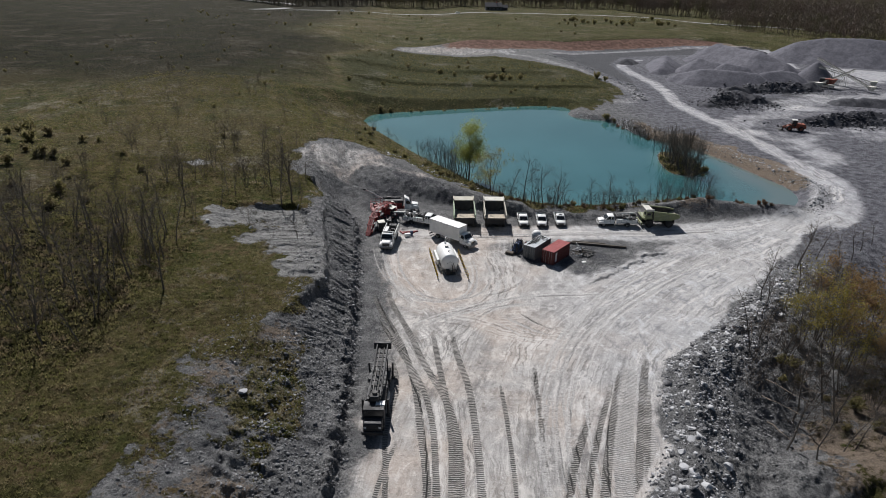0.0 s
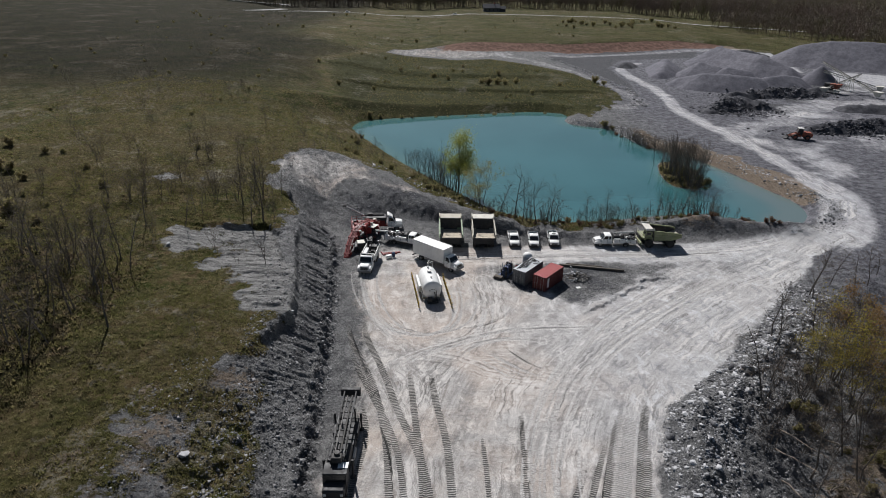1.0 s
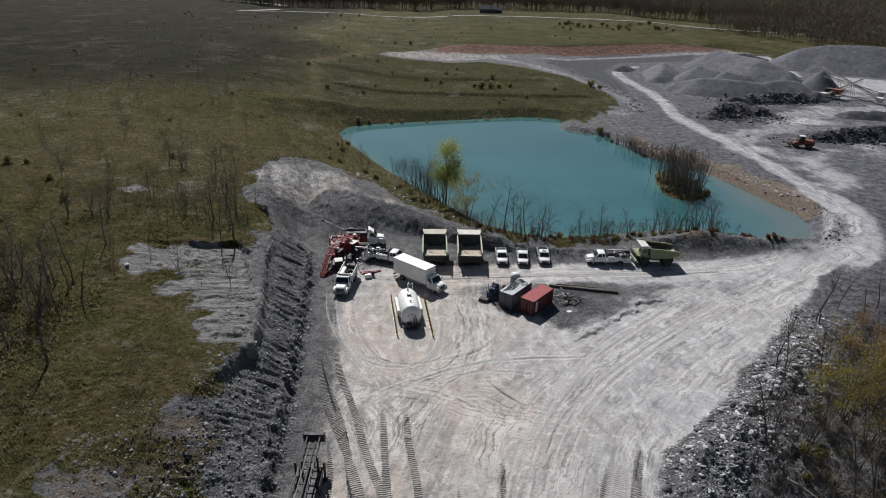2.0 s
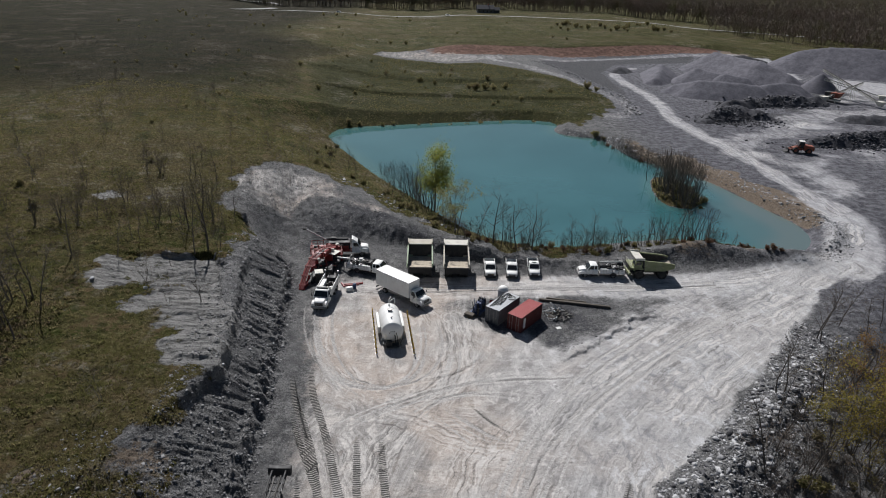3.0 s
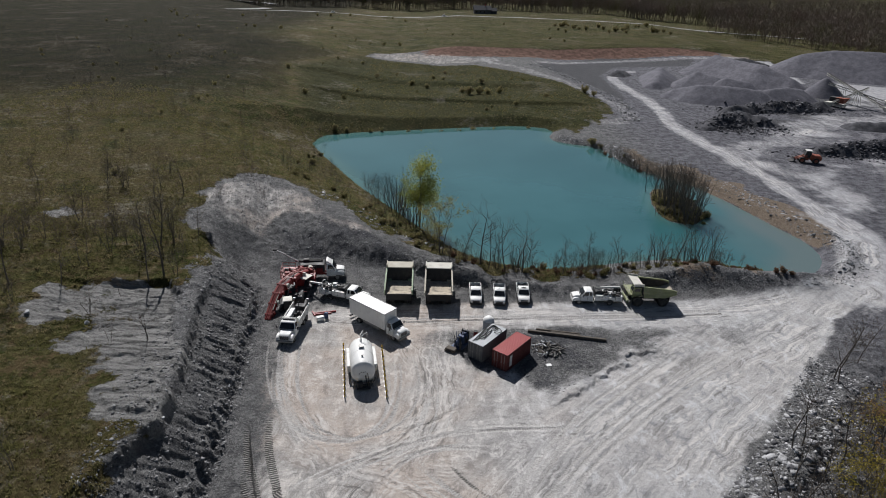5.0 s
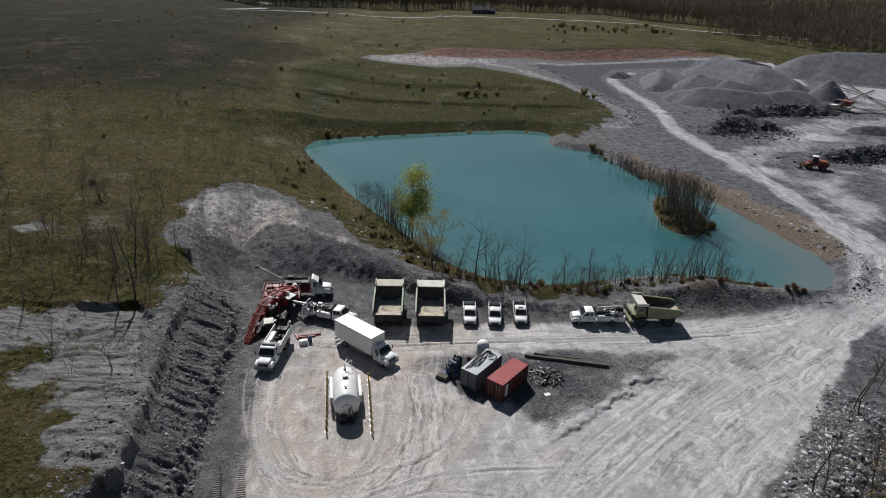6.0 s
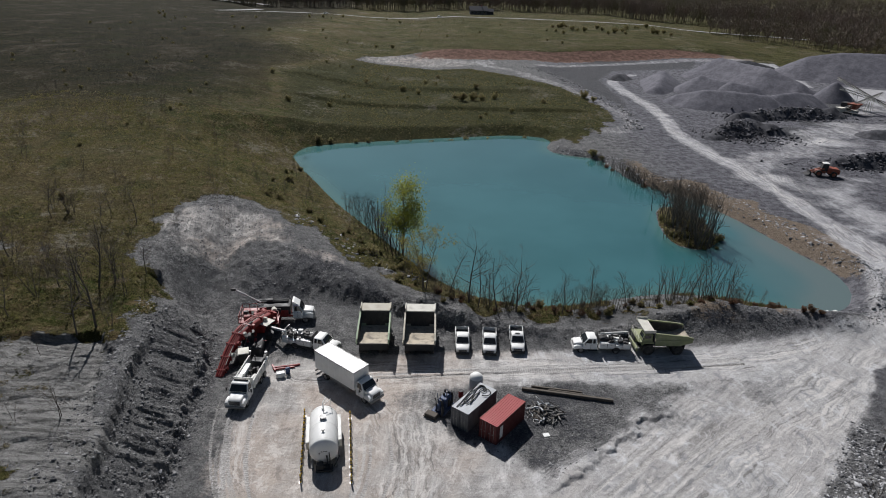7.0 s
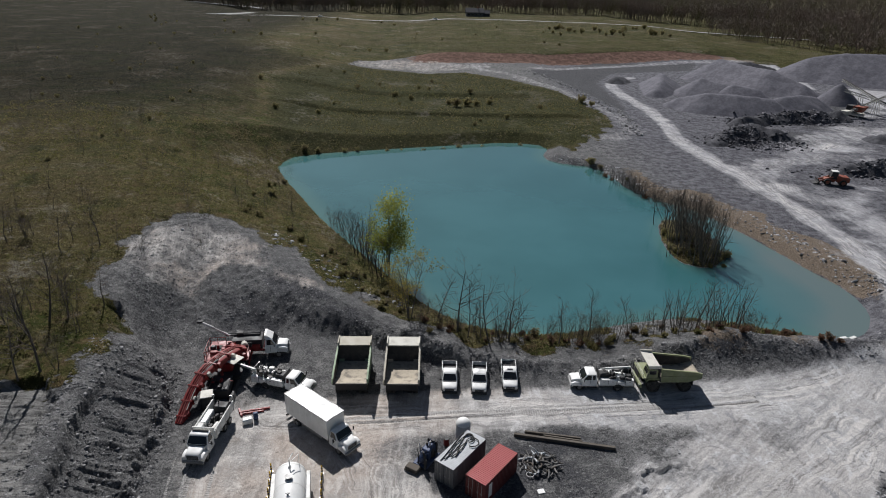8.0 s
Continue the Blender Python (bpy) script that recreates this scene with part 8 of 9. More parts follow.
storage_tank(0.75, 102.4, 10.5)
_post = thing("bollard", "yellow and black steel guard post beside the tank", "bollard", None, "guard posts beside the tank")
part("post", M().tube((0, 0, -0.2), (0, 0, 1.15), 0.085, None, 10).tube((0, 0, 1.15), (0, 0, 1.2), 0.085, 0.04, 10), YELLOW, _post)
part("band", M().tube((0, 0, 0.3), (0, 0, 0.52), 0.092, None, 10), BLACK, _post, "black band")
part("band", M().tube((0, 0, 0.72), (0, 0, 0.86), 0.092, None, 10), BLACK, _post, "black band")
part("base_plate", M().tube((0, 0, 0), (0, 0, 0.04), 0.22, None, 10), STEEL, _post)
for (_ax, _ay), (_bx, _by) in (((-2.5, 107.4), (-0.75, 97.0)), ((2.9, 107.4), (4.5, 97.2))):
    for _i in range(10):
        _k = _i / 9
        _px, _py = _ax + (_bx - _ax) * _k, _ay + (_by - _ay) * _k
        copy_thing(_post, pose(_px, _py, z_at(_px, _py), 0, 0, 17 * _i))
away(_post)


# ---- containers and clutter ----
def container(x, y, rz, col, roof, label):
    ob = thing("shipping_container", label, "container", pose(x, y, z_at(x, y), 0, 0, rz), "steel containers side by side")
    w, l, h = 1.22, 3.03, 2.59
    for sx in (-1, 1):
        for sy in (-1, 1):
            part("corner_post", M().box(sx * w - 0.08 * (sx > 0) - 0.0 * sx, sx * w + 0.08 * (sx < 0), sy * l - 0.1 * (sy > 0), sy * l + 0.1 * (sy < 0), 0.0, h, 0.01), col, ob)
        prof, n = [], 22
        for i in range(n):
            y0 = -l + 0.1 + i * (2 * l - 0.2) / n
            s = (2 * l - 0.2) / n
            prof += [(y0, 0), (y0 + 0.3 * s, 0), (y0 + 0.5 * s, 1), (y0 + 0.8 * s, 1)]
        pts = [(sx * (w - 0.045 * d), yy) for yy, d in prof] + [(sx * w, l - 0.1)]
        m = M()
        for (xa, ya), (xb, yb) in zip(pts, pts[1:]):
            m.add([Vector((xa, ya, 0.12)), Vector((xb, yb, 0.12)), Vector((xb, yb, h - 0.1)), Vector((xa, ya, h - 0.1))], [(0, 1, 2, 3)])
        part("side_panel", m, col, ob, "corrugated side panel")
        part("top_rail", M().box(sx * w - 0.06, sx * w + 0.02 if sx < 0 else sx * w, -l, l, h - 0.12, h - 0.01, 0.01), col, ob)
        part("bottom_rail", M().box(sx * w - 0.06, sx * w + 0.02 if sx < 0 else sx * w, -l, l, 0.0, 0.14, 0.01), col, ob)
    m = M()
    n, dip = 26, 0.03 if roof is FADED_RED else 0.012
    for i in range(n):
        y0, s = -l + 0.03 + i * (2 * l - 0.06) / n, (2 * l - 0.06) / n
        rows = [(y0, 0), (y0 + 0.35 * s, 0), (y0 + 0.5 * s, -dip), (y0 + 0.85 * s, -dip), (y0 + s, 0)]
        for (ya, za), (yb, zb) in zip(rows, rows[1:]):
            m.add([Vector((-w, ya, h + za)), Vector((w, ya, h + za)), Vector((w, yb, h + zb)), Vector((-w, yb, h + zb))], [(0, 1, 2, 3)])
    part("roof_panel", m, roof, ob, "weathered roof panel")
    part("floor_pan", M().box(-w + 0.05, w - 0.05, -l + 0.05, l - 0.05, 0.05, 0.15), BLACK, ob)
    part("end_wall", M().box(-w + 0.05, w - 0.05, l - 0.06, l - 0.02, 0.1, h - 0.05), col, ob)
    for sx in (-1, 1):
        d = part("door", M().box(sx * 0.03 if sx > 0 else -w + 0.08, w - 0.08 if sx > 0 else -0.03, -l + 0.01, -l + 0.06, 0.12, h - 0.1, 0.01), col, ob)
        for k in (0.35, 0.8):
            part("locking_bar", M().tube((sx * k, -l - 0.03, 0.15), (sx * k, -l - 0.03, h - 0.12), 0.025, None, 6), STEEL, d)
            part("bar_handle", M().box(sx * k - 0.2, sx * k + 0.04, -l - 0.06, -l - 0.03, 1.15, 1.2), STEEL, d)
    part("header", M().box(-w, w, -l, -l + 0.1, h - 0.12, h - 0.01, 0.01).box(-w, w, -l, -l + 0.1, 0.0, 0.13, 0.01), col, ob)
    return ob


# Grey container sides get their shade from this colour; a house wall shares it.
GREY_DARK = paint("dark_or_shaded_grey", (0.085, 0.09, 0.10), 0.5, 0, 0.3)
container(17.7, 108.7, -37, GREY_DARK, GREY_BOX, "grey steel container with black hoses on its roof")
_red = container(20.95, 106.6, -38, SHADED_RED, FADED_RED, "faded red steel container beside a grey one")
part("placard", M().box(-1.235, -1.225, -1.6, -0.9, 1.2, 1.9), WHITE_DUSTY, _red)
part("sill_sheet", M().box(1.225, 1.235, -2.4, -1.8, 0.5, 2.2), WHITE_DUSTY, _red)


def cable_loop():
    """Black hoses lying along and across the grey container's roof."""
    rng = random.Random(33)
    z = z_at(17.7, 108.7)
    for k in range(6):
        x0, bow, ph = -0.85 + 0.22 * k, rng.uniform(0.15, 0.45), rng.uniform(0, 3)
        far = 2.3 - 0.25 * k if k != 4 else 0.4
        pts = [(x0 + bow * math.sin(2.6 * i / 29 + ph) - 0.1, -2.75 + 0.35 * k + (far + 2.75 - 0.35 * k) * i / 29, 0.06 + 0.02 * k + 0.03 * math.sin(i * 0.9 + k)) for i in range(30)]
        if k in (1, 2, 3):
            cx, cy, cz = pts[-1]
            r0 = 0.35 + 0.12 * k
            pts += [(cx + r0 * (1 - math.cos(a * 0.42)), cy + r0 * math.sin(a * 0.42), cz + 0.03) for a in range(1, 9 + k)]
        ob = new("hose", M().path(pts, 0.06, 6).mesh("hose", RUBBER, True))
        ob.matrix_basis = pose(17.7, 108.7, z + 2.59, 0, 0, -37)
        tagged(ob, "black rubber hose lying along the grey container's roof", "hose", "hoses on the container")


cable_loop()


def dome_tank(x, y):
    ob = thing("dome_tank", "small grey upright tank with a white dome", "tank", pose(x, y, z_at(x, y)))

    def ring(z, r, n=18):
        return [(r * math.cos(2 * math.pi * i / n), r * math.sin(2 * math.pi * i / n), z) for i in range(n)]
    part("shell", M().loft([ring(0.1, 0.85), ring(2.0, 0.85), ring(2.1, 0.82)]), GREY_BOX, ob, "grey sheet shell", True)
    part("dome", M().loft([ring(2.08, 0.86), ring(2.35, 0.78), ring(2.62, 0.5), ring(2.72, 0.18)]), WHITE, ob, "white dome", True)
    for k in range(3):
        a = 2.1 * k
        part("leg", M().box(0.7 * math.cos(a) - 0.06, 0.7 * math.cos(a) + 0.06, 0.7 * math.sin(a) - 0.06, 0.7 * math.sin(a) + 0.06, 0, 0.2), STEEL, ob)


dome_tank(18.1, 113.5)


def blue_plant(x, y, rz):
    """A blue engine-driven pump set on a pallet."""
    ob = thing("pump_set", "dark blue engine-driven pump on a pallet", "pump", pose(x, y, z_at(x, y), 0, 0, rz))
    part("skid", M().box(-0.9, 0.9, -1.4, 1.4, 0.1, 0.3, 0.03), BLUE, ob)
    part("engine", M().box(-0.5, 0.5, -0.3, 1.2, 0.3, 1.6, 0.1), BLUE, ob)
    part("radiator", M().box(-0.6, 0.6, 1.1, 1.4, 0.3, 1.9, 0.05), BLACK, ob)
    part("exhaust", M().tube((0.25, 0.3, 1.6), (0.25, 0.3, 2.5), 0.07, None, 8), STEEL, ob)
    part("volute", M().tube((-0.25, -0.8, 0.8), (0.25, -0.8, 0.8), 0.5, None, 18).tube((0, -0.8, 1.2), (0, -0.8, 1.8), 0.16, None, 12), BLUE, ob)
    part("pipe", M().path([(0, -0.8, 1.75), (0.4, -1.2, 2.0), (0.7, -1.5, 1.4), (0.75, -1.6, 0.3)], 0.12, 10), BLACK, ob)
    rng = random.Random(5)
    for k in range(8):
        part("rod", M().tube((rng.uniform(-0.7, 0.7), rng.uniform(-1.2, 1.0), 0.3), (rng.uniform(-0.9, 0.9), rng.uniform(-1.3, 1.1), rng.uniform(1.6, 2.6)), 0.045, None, 6), BLUE if k % 2 else BLACK, ob)
    clutter(ob, -0.8, 0.8, -1.3, 1.2, 0.3, 1.7, 20, 55, [BLUE, BLACK, BLACK, WORN_OR_SHADED])
    part("pallet", M().box(-1.3, 0.4, -2.6, -1.5, 0.05, 0.18, 0.01).box(-1.2, 0.3, -2.5, -1.6, 0.18, 0.5, 0.05), TIMBER, ob, "pallet with dark parts")


blue_plant(14.0, 109.8, -30)
_d = thing("drum", "small red steel drum behind the container", "drum", pose(16.2, 112.3, z_at(16.2, 112.3)))
part("shell", M().tube((0, 0, 0), (0, 0, 0.9), 0.3, None, 16).tube((0, 0, 0.28), (0, 0, 0.33), 0.315, None, 16).tube((0, 0, 0.58), (0, 0, 0.63), 0.315, None, 16), RED, _d)
part("lid", M().tube((0, 0, 0.88), (0, 0, 0.92), 0.31, None, 16), BLACK, _d, "dark lid")


def long_beam(a, b, r, label):
    a, b = Vector((*a, z_at(*a) + r)), Vector((*b, z_at(*b) + r))
    m = M().box(-r, r, 0, (b - a).length, -r, r, 0.04)
    ob = new("long_beam", m.mesh("long_beam", TIMBER))
    ob.matrix_basis = Matrix.Translation(a) @ (b - a).to_track_quat("Y", "Z").to_matrix().to_4x4()
    return tagged(ob, label, "beam", "beams lying on the rough patch")


long_beam((24.1, 114.0), (35.4, 111.9), 0.2, "long dark timber beam lying on grey stone")
long_beam((25.4, 114.55), (31.8, 113.6), 0.14, "shorter dark timber beam lying on grey stone")
long_beam((27.5, 114.0), (31.9, 113.15), 0.12, "short dark timber beam beside a long one")


def scrap_heap():
    rng = random.Random(77)
    base = z_at(26.4, 109.4)
    for k in range(70):
        a, r = rng.uniform(0, 6.28), 2.3 * math.sqrt(rng.random())
        c = Vector((26.4 + r * math.cos(a), 109.4 + 0.85 * r * math.sin(a), base + 0.12 + max(0, 0.9 - 0.38 * r) * rng.random()))
        t, ln = rng.uniform(0, 6.28), rng.uniform(0.5, 1.5)
        d = Vector((math.cos(t), math.sin(t), rng.uniform(-0.12, 0.25)))
        side = d.cross(Vector((0, 0, 1))).normalized()
        bend = rng.uniform(-0.35, 0.35)
        pts = [c + d * ln * (i / 5 - 0.5) + side * bend * math.sin(math.pi * i / 5) + Vector((0, 0, 0.06 * math.sin(3 * i))) for i in range(6)]
        m = M().path(pts, rng.uniform(0.05, 0.12), 7)
        ob = new("scrap_pipe", m.mesh("scrap_pipe", rng.choice([SCRAP, BLACK, WORN_OR_SHADED, SCRAP, SCRAP, TIMBER, GREY_BOX]), True))
        tagged(ob, "bent worn pipe on a scrap heap", "scrap", "pipes of the scrap heap")
    m = M().path([(25.9 + 0.5 * math.cos(t / 3), 110.5 + 0.25 * math.sin(t / 3), base + 0.3 + 0.14 * t) for t in range(10)], 0.1, 8)
    tagged(new("scrap_pipe", m.mesh("scrap_pipe", WHITE_DUSTY, True)), "pale curved hose standing up from the scrap heap", "scrap", "pipes of the scrap heap")
    m = M().path([(25.2 + 0.4 * math.cos(t / 2), 107.7 + 0.4 * math.sin(t / 2), base + 0.15) for t in range(14)], 0.05, 6)
    tagged(new("scrap_ring", m.mesh("scrap_ring", STEEL, True)), "steel ring lying by the scrap heap", "scrap")


scrap_heap()


def block(name, x, y, rz, size, mat, label, category, lift=0.0):
    sx, sy, sz = size
    m = M().box(-sx / 2, sx / 2, -sy / 2, sy / 2, 0, sz, min(size) * 0.18)
    ob = new(name, m.mesh(name, mat))
    ob.matrix_basis = pose(x, y, z_at(x, y) + lift, 0, 0, rz)
    return tagged(ob, label, category)


block("sheet", 26.1, 105.6, 15, (0.75, 0.6, 0.06), WHITE, "flat white sheet lying on dark stone", "sheet")
block("crate", -7.2, 115.0, 25, (1.15, 0.75, 0.65), WHITE, "white crate on the dusty yard", "crate")
# small upright dark blue shape of unknown identity, added as a plain box
block("tool_case", -6.45, 115.75, 20, (0.55, 0.5, 0.95), BLUE, "unidentified dark blue shape behind a white crate", "case")
for _a, _b, _r in (((-8.7, 116.6), (-5.3, 117.8), 0.13), ((-8.5, 116.3), (-5.9, 117.2), 0.11), ((-8.9, 117.3), (-8.2, 116.0), 0.12)):
    _a, _b = Vector((*_a, z_at(*_a) + _r)), Vector((*_b, z_at(*_b) + _r))
    _m = M().box(-_r, _r, 0, (_b - _a).length, -_r, _r, 0.03)
    _o = new("steel_beam", _m.mesh("steel_beam", RED))
    _o.matrix_basis = Matrix.Translation(_a) @ (_b - _a).to_track_quat("Y", "Z").to_matrix().to_4x4()
    tagged(_o, "red steel beam lying on the yard", "beam", "red beams beside the drill truck")
_m = M().tube((0, 0, -0.2), (0.05, 0, 2.3), 0.05, 0.04, 6)
_o = new("stake", _m.mesh("stake", TIMBER))
_o.matrix_basis = pose(-17.2, 113.5, z_at(-17.2, 113.5))
tagged(_o, "thin timber survey stake at the foot of the bank", "stake")
for _i, (_px, _py) in enumerate(((76.2, 139.4), (77.6, 139.2), (78.9, 139.0))):
    block("float", _px, _py, 12 * _i, (1.3, 0.6, 0.3), WHITE_DUSTY, "pale float lying in the shallow water", "float")["group"] = "floats at the shore"
    bpy.context.view_layer.update()


# ---- stockpiles ----
def stockpile_mat(name, a, b):
    n = Nodes(name)
    f = n.noise(0.35, None, 6, 0.7)
    run = n.noise(1.2, n.vec(n.pos, (1, 1, 0.12)), 4, 0.7)
    c = n.mix(n.ramp(f, 0.35, 0.65), a, b)
    c = n.mix(n.math("MULTIPLY", n.ramp(run, 0.42, 0.62), 0.35), c, tuple(0.7 * v for v in a))
    return n.done(c, 0.95, 0.0, n.noise(2.5, None, 5, 0.75), 0.15, 0.7, 0.2)


MAT_PILE = stockpile_mat("crushed_stone", (0.108, 0.106, 0.124), (0.165, 0.161, 0.184))
MAT_PILE_DARK = stockpile_mat("dark_crushed_stone", (0.045, 0.045, 0.052), (0.10, 0.10, 0.11))


HEAPS = []


def heap_z(x, y):
    """The height of the uppermost heap, or of the ground, at many places."""
    z = sheet_z(x, y)
    for xs, ys, top in HEAPS:
        i, j = np.searchsorted(xs, x) - 1, np.searchsorted(ys, y) - 1
        ok = (i >= 0) & (i < len(xs) - 1) & (j >= 0) & (j < len(ys) - 1)
        i, j = np.clip(i, 0, len(xs) - 2), np.clip(j, 0, len(ys) - 2)
        z = np.where(ok, np.maximum(z, (top[j, i] + top[j + 1, i + 1]) / 2), z)
    return z


def stockpile(ridge, slope, mat, label, seed, lumps=0.25, step=1.0):
    """A heap of loose stone, at its angle of rest along a ridge of (x, y, height)."""
    pad = max(r[2] for r in ridge) / slope + 3
    xs = np.arange(min(r[0] for r in ridge) - pad, max(r[0] for r in ridge) + pad, step)
    ys = np.arange(min(r[1] for r in ridge) - pad, max(r[1] for r in ridge) + pad, step)
    X, Y = np.meshgrid(xs, ys)
    H = np.full(X.shape, -99.0)
    for a, b in zip(ridge, ridge[1:] or [ridge[0]]):
        dx, dy = b[0] - a[0], b[1] - a[1]
        q = dx * dx + dy * dy
        k = np.clip(((X - a[0]) * dx + (Y - a[1]) * dy) / q, 0, 1) if q else np.zeros(X.shape)
        d = np.hypot(X - a[0] - k * dx, Y - a[1] - k * dy)
        H = np.maximum(H, a[2] + k * (b[2] - a[2]) - slope * np.sqrt(d * d + 0.6))
    H = H + lumps * fbm(X / 3.5, Y / 3.5, seed, 4, 0.6) + 0.6 * lumps * fbm(X / 10, Y / 10, seed + 9, 2)
    base = height(X, Y, False)
    keep = H > -1.2
    idx = -np.ones(X.shape, int)
    idx[keep] = np.arange(keep.sum())
    v = np.stack([X, Y, base + H], -1)[keep]
    q = np.stack([idx[:-1, :-1], idx[:-1, 1:], idx[1:, 1:], idx[1:, :-1]], -1).reshape(-1, 4)
    q = q[(q >= 0).all(1)]
    me = fast_mesh("stockpile", v, q, mat)
    me.shade_smooth()
    HEAPS.append((xs, ys, np.where(keep, base + H, -99.0)))
    return tagged(new("stockpile", me), label, "stockpile", "stockpiles of crushed stone")


LIGHT = "grey stockpile of crushed stone at its angle of rest"
DARK = "dark heap of broken shale on the quarry floor"
stockpile([(112, 317, 4.0), (120, 311, 7.0), (131, 307, 7.2), (143, 304, 6.5)], 0.62, MAT_PILE, LIGHT, 901)
stockpile([(150, 311, 6.0), (160, 314, 6.5), (168, 318, 5)], 0.62, MAT_PILE, LIGHT, 902)
stockpile([(158, 392, 11), (164, 374, 10), (169, 359, 10.2), (177, 345, 6)], 0.6, MAT_PILE, LIGHT, 903)
stockpile([(121, 370, 6.4), (116, 354, 5.4), (110, 341, 3.5)], 0.62, MAT_PILE, LIGHT, 904)
stockpile([(132, 346, 8), (138, 338, 6.5)], 0.62, MAT_PILE, LIGHT, 905)
stockpile([(141, 334, 7), (149, 330, 6)], 0.62, MAT_PILE, LIGHT, 906)
stockpile([(101, 376, 3.2), (105, 380, 2.6)], 0.55, MAT_PILE_DARK, DARK, 907)
stockpile([(212, 406, 11), (227, 402, 14), (246, 394, 14.5), (275, 380, 12)], 0.55, MAT_PILE, LIGHT, 908)
stockpile([(176, 432, 4), (190, 428, 5.5), (202, 424, 3)], 0.6, MAT_PILE_DARK, DARK, 909)
stockpile([(103, 255, 2.4), (111, 260, 4.2), (120, 268, 4.6), (128, 263, 3)], 0.6, MAT_PILE_DARK, DARK, 910, 0.9, 0.7)
stockpile([(122, 282, 3.2), (135, 289, 3.6), (148, 292, 4.2), (166, 296, 3.6)], 0.7, MAT_PILE_DARK, DARK, 911, 0.9, 0.7)
stockpile([(127, 224, 2.6), (138, 226, 4), (152, 229, 4.2), (168, 228, 3)], 0.65, MAT_PILE_DARK, DARK, 912, 0.9, 0.7)
stockpile([(160, 262, 2.6), (176, 259, 3.4), (192, 262, 3)], 0.6, MAT_PILE_DARK, DARK, 913, 0.9, 0.8)
_g2 = np.random.default_rng(915)
for _nm, (_cx, _cy, _wx, _wy), _n2 in (("shale_lumps", (115, 257, 15, 10), 1500), ("shale_lumps", (144, 290, 24, 7), 1300), ("shale_lumps", (142, 224, 22, 8), 1100)):
    _x, _y = _g2.normal(_cx, _wx * 0.5, _n2), _g2.normal(_cy, _wy * 0.5, _n2)
    stones(_nm, _x, _y, sizes(_n2, 0.12, 0.6, 916, 3.5), MAT_BLUE_SHALE, "loose lumps of dark shale on the heaps", 917, 0.7, 0.1, heap_z(_x, _y))


# ---- far machines, road and house ----
def loader(x, y, rz):
    ob = thing("wheel_loader", "orange wheel loader beside a dark heap", "loader", pose(x, y, z_at(x, y), 0, 0, rz))
    part("rear_body", M().prism([(-3.6, 1.0), (-3.6, 2.1), (-3.2, 2.4), (-0.6, 2.5), (-0.6, 1.0)], "x", -1.2, 1.2), ORANGE, ob)
    part("front_frame", M().box(-0.7, 0.7, -0.4, 2.2, 0.8, 1.7, 0.1), ORANGE, ob)
    cab = part("cab", M().prism([(-0.8, 2.4), (-0.7, 3.5), (0.6, 3.5), (0.9, 2.4), (0.8, 1.6), (-0.8, 1.6)], "x", -0.85, 0.85), BLACK, ob, "dark glazed cab")
    part("roof", M().box(-0.95, 0.95, -0.85, 0.75, 3.5, 3.65, 0.04), WHITE_DUSTY, cab)
    for sx in (-1, 1):
        part("lift_arm", M().prism([(0.2, 2.0), (0.4, 2.4), (3.2, 1.1), (3.6, 0.6), (3.3, 0.5), (2.8, 0.9)], "x", sx * 0.75 - 0.12, sx * 0.75 + 0.12), ORANGE, ob)
        wheel(ob, sx * 1.25, 1.5, 0.85, 0.65, ORANGE)
        wheel(ob, sx * 1.25, -2.2, 0.85, 0.65, ORANGE)
    part("bucket", M().prism([(3.4, 0.15), (4.8, 0.1), (4.85, 0.2), (3.8, 0.4), (3.6, 0.9), (4.0, 1.5), (3.9, 1.55), (3.35, 1.0)], "x", -1.55, 1.55), BLACK, ob, "dark worn bucket")
    part("exhaust", M().tube((0.4, -2.2, 2.4), (0.4, -2.2, 3.2), 0.08, None, 8), STEEL, ob)


loader(117.2, 213.5, 75)


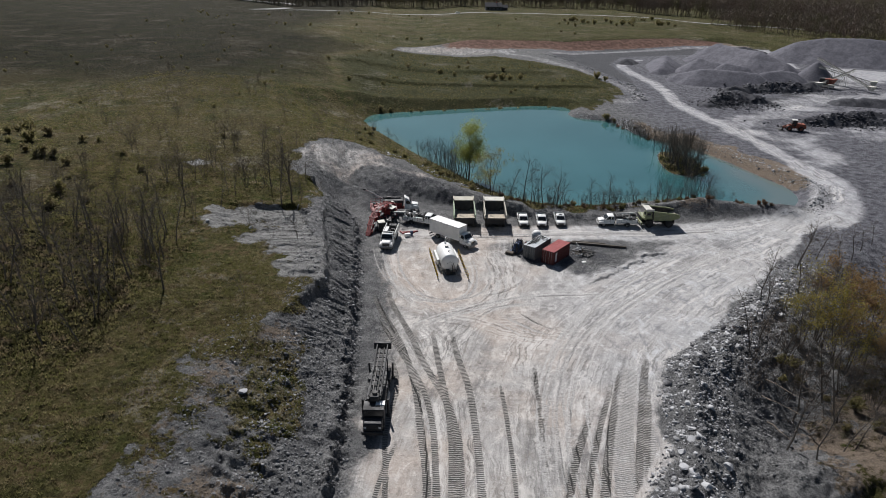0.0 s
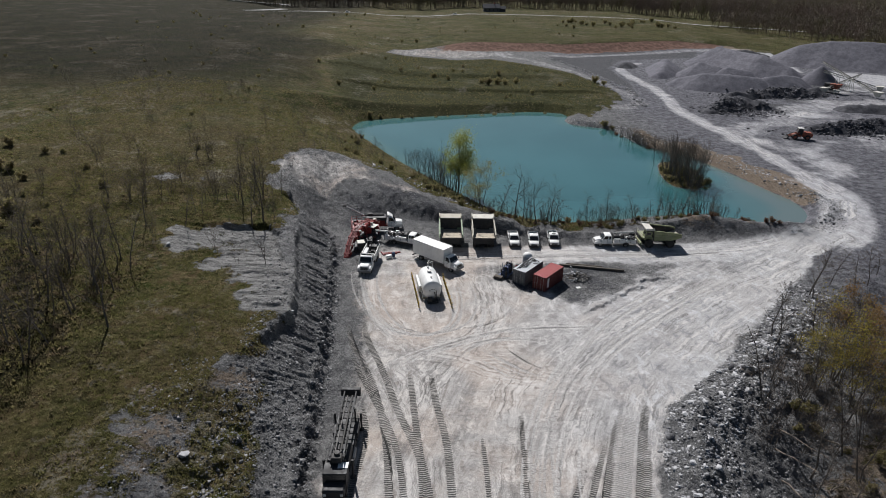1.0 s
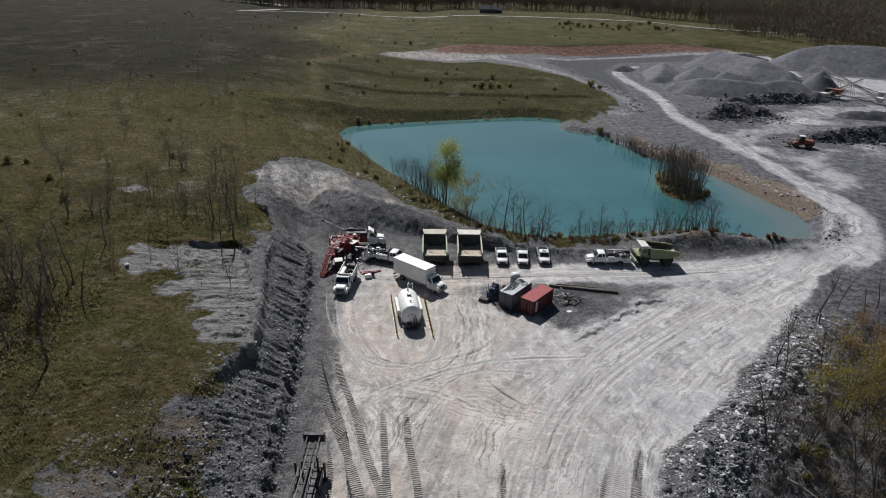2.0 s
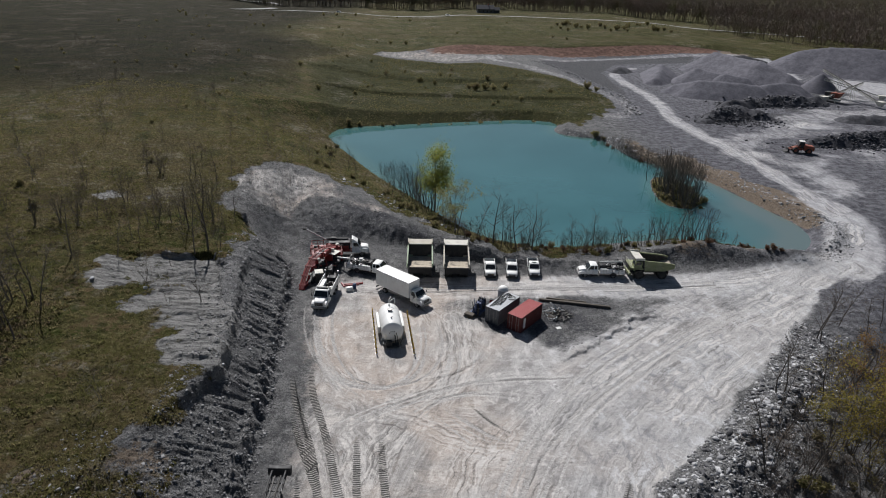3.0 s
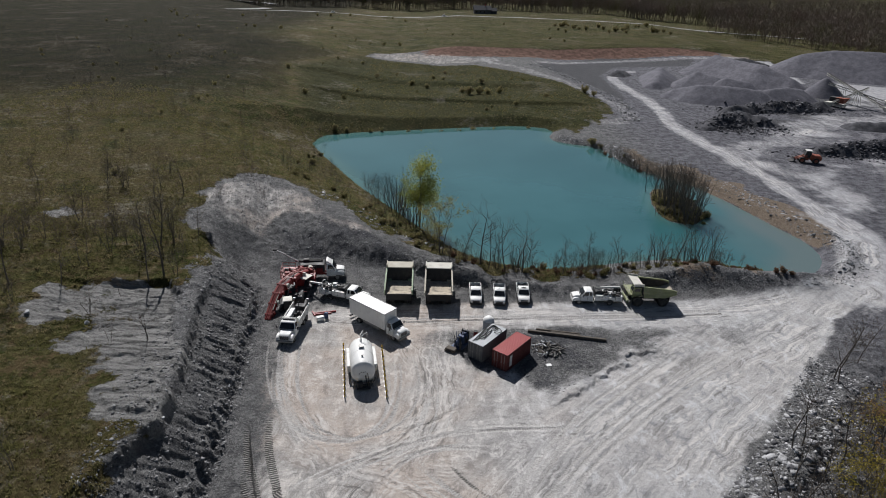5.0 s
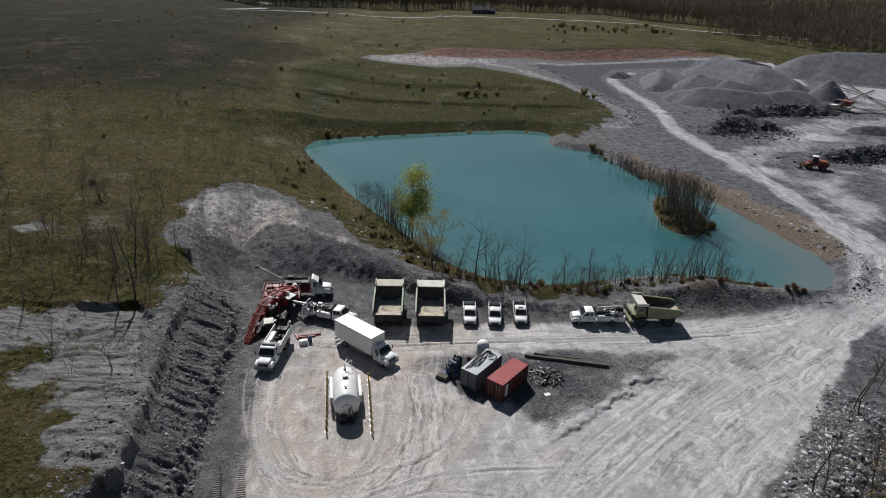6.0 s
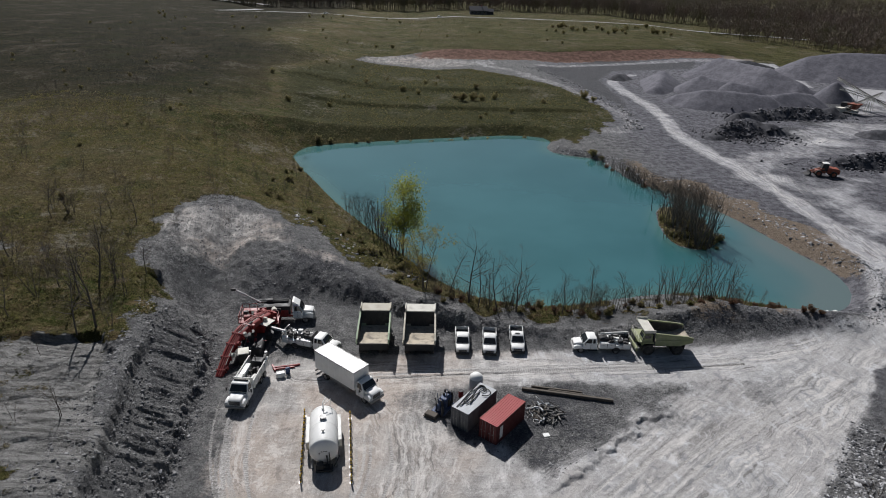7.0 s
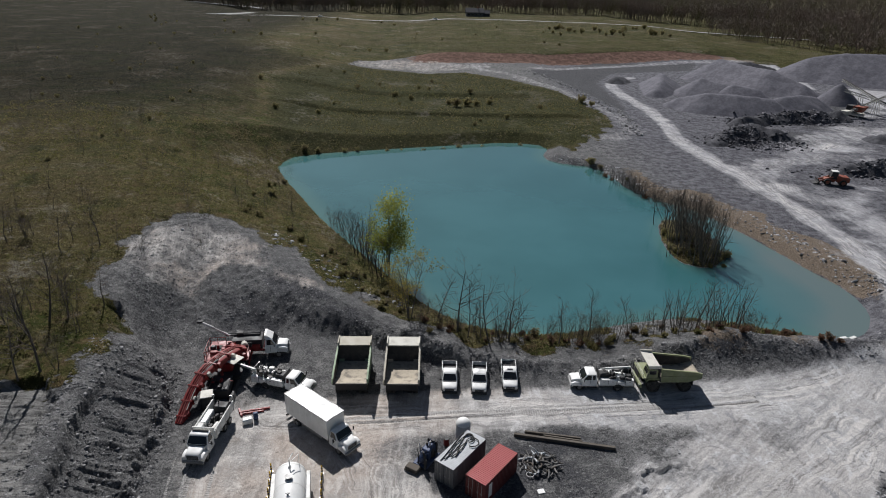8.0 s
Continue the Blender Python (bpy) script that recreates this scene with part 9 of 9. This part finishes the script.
def conveyor(x, y, rz, length, rise, label):
    ob = thing("conveyor", label, "conveyor", pose(x, y, z_at(x, y), 0, 0, rz), "conveyors of the crushing plant")
    up = math.degrees(math.atan2(rise, length))
    m = pose(0, 0, 1.2, up, 0, 0)
    L = math.hypot(length, rise)
    tr = part("truss", M().box(-0.6, -0.48, 0, L, 0, 0.12, 0, m).box(0.48, 0.6, 0, L, 0, 0.12, 0, m).box(-0.6, -0.48, 0, L, 0.8, 0.92, 0, m).box(0.48, 0.6, 0, L, 0.8, 0.92, 0, m), CANOPY, ob, "pale lattice truss")
    k = 0.0
    while k < L - 1.5:
        for sx in (-1, 1):
            part("brace", M().tube(m @ Vector((sx * 0.54, k, 0.05)), m @ Vector((sx * 0.54, k + 1.5, 0.86)), 0.05, None, 5), CANOPY, tr)
        k += 1.5
    part("belt", M().box(-0.45, 0.45, 0, L, 0.95, 1.02, 0, m), RUBBER, ob, "dark belt")
    for f in (0.45, 0.7):
        t = m @ Vector((0, L * f, 0))
        part("leg", M().tube((-0.5, t.y - 0.8, 0), (-0.5, t.y, t.z), 0.09, None, 6).tube((0.5, t.y - 0.8, 0), (0.5, t.y, t.z), 0.09, None, 6), CANOPY, ob)
    part("hopper", M().loft([[(-0.6, -0.8, 0.8), (0.6, -0.8, 0.8), (0.6, 0.8, 0.8), (-0.6, 0.8, 0.8)], [(-1.4, -1.6, 2.8), (1.4, -1.6, 2.8), (1.4, 1.6, 2.8), (-1.4, 1.6, 2.8)]]), CANOPY, ob, "pale feed hopper")
    return ob


conveyor(190, 291, 12, 36, 9, "pale stacking conveyor of the crushing plant")
conveyor(171, 300, -72, 20, 6, "short pale conveyor of the crushing plant")
conveyor(200, 306, 60, 24, 6, "pale feed conveyor of the crushing plant")
stockpile([(186, 332, 9), (187, 334, 8)], 0.95, MAT_PILE, "steep pale cone of stone under a conveyor", 920, 0.15, 0.7)


def crusher(x, y, rz):
    ob = thing("crusher", "dark crushing plant with a tan frame", "crusher", pose(x, y, z_at(x, y), 0, 0, rz))
    part("frame", M().box(-2, 2, -4, 4, 0.8, 1.3, 0.05), CANOPY, ob)
    part("jaw_box", M().box(-1.6, 1.6, -1, 2, 1.3, 4.2, 0.15), BLACK, ob)
    part("hopper", M().loft([[(-1, -3.6, 2.0), (1, -3.6, 2.0), (1, -1.2, 2.0), (-1, -1.2, 2.0)], [(-2, -4.6, 4.2), (2, -4.6, 4.2), (2, -0.6, 4.2), (-2, -0.6, 4.2)]]), ORANGE, ob)
    for px in (-1.8, 1.8):
        for py in (-3.5, 3.5):
            part("leg", M().box(px - 0.15, px + 0.15, py - 0.15, py + 0.15, 0, 0.9), CANOPY, ob)


crusher(176, 304, 30)


def strip(name, line, w, mat, label, lift=0.12):
    pts = rounded(line, 2)
    m, vs = M(), []
    for i, p in enumerate(pts):
        a, b = pts[max(i - 1, 0)], pts[min(i + 1, len(pts) - 1)]
        n = math.hypot(b[0] - a[0], b[1] - a[1])
        dx, dy = -(b[1] - a[1]) / n * w / 2, (b[0] - a[0]) / n * w / 2
        for s in (-1, 1):
            x, y = p[0] + s * dx, p[1] + s * dy
            vs.append(Vector((x, y, float(height(np.array([x]), np.array([y]), False)[0]) + lift)))
    m.add(vs, [(2 * i, 2 * i + 1, 2 * i + 3, 2 * i + 2) for i in range(len(pts) - 1)])
    return tagged(new(name, m.mesh(name, mat)), label, "road", kind="structure")


_n = Nodes("pale_road")
PALE_ROAD = _n.done(_n.mix(_n.noise(0.3, None, 5), (0.26, 0.255, 0.25), (0.40, 0.39, 0.38)), 0.9, bump=_n.noise(4.0), depth=0.02)
strip("road", [(-195, 694), (-150, 693), (-118, 694), (-33, 706), (50, 716), (120, 708), (193, 676), (250, 640), (303, 604), (352, 566)], 5.5, PALE_ROAD, "pale country road across the pasture", 0.6)
strip("road", [(-330, 960), (-260, 900), (-226, 870), (-200, 840)], 9, PALE_ROAD, "pale country road across the pasture", 0.6)
strip("pavement", [(-215, 705), (-195, 722), (-182, 742)], 14, PALE_ROAD, "pale hardstanding beside the country road", 0.65)


def house(x, y, rz):
    ob = thing("house", "far farmhouse with a dark gabled roof", "house", pose(x, y, z_at(x, y), 0, 0, rz))
    wall = part("wall", M().box(-9, 9, -5, 5, -1, 4.2), GREY_DARK, ob)
    part("roof", M().prism([(-6, 4.0), (0, 8.2), (6, 4.0), (5.6, 3.9), (0, 7.8), (-5.6, 3.9)], "x", -9.8, 9.8), ROOFING, ob, "dark gabled roof")
    part("annex", M().box(9, 16, -3.5, 3.5, -1, 3.2), ROOFING, ob, "dark low annex")
    part("annex_roof", M().prism([(-4.2, 3.0), (0, 6.0), (4.2, 3.0)], "x", 8.6, 16.5), ROOFING, ob)
    for k in range(4):
        part("window", M().box(-7 + k * 4.2, -5.6 + k * 4.2, -5.06, -4.98, 1.2, 2.8), GLASS, wall)
    part("chimney", M().box(3, 4, -0.5, 0.5, 7, 9.4), FADED_RED, ob)


house(46, 768, 4)


def far_car(x, y, rz):
    ob = thing("car", "white car on the far country road", "car", pose(x, y, float(height(np.array([x]), np.array([y]), False)[0]) + 0.6, 0, 0, rz), "cars on the far road")
    part("body", M().prism([(-2.2, 0.35), (-2.2, 0.95), (-1.6, 1.0), (-1.0, 1.55), (0.6, 1.55), (1.2, 1.0), (2.2, 0.85), (2.2, 0.35)], "x", -0.9, 0.9), WHITE, ob)
    part("window", M().prism([(-1.45, 1.02), (-0.95, 1.48), (0.55, 1.48), (1.05, 1.02)], "x", -0.92, 0.92), GLASS, ob)
    axle(ob, 1.4, 1.75, 0.33, 0.2)
    axle(ob, -1.4, 1.75, 0.33, 0.2)


far_car(-105, 695.5, -83)
far_car(5, 711, -83)
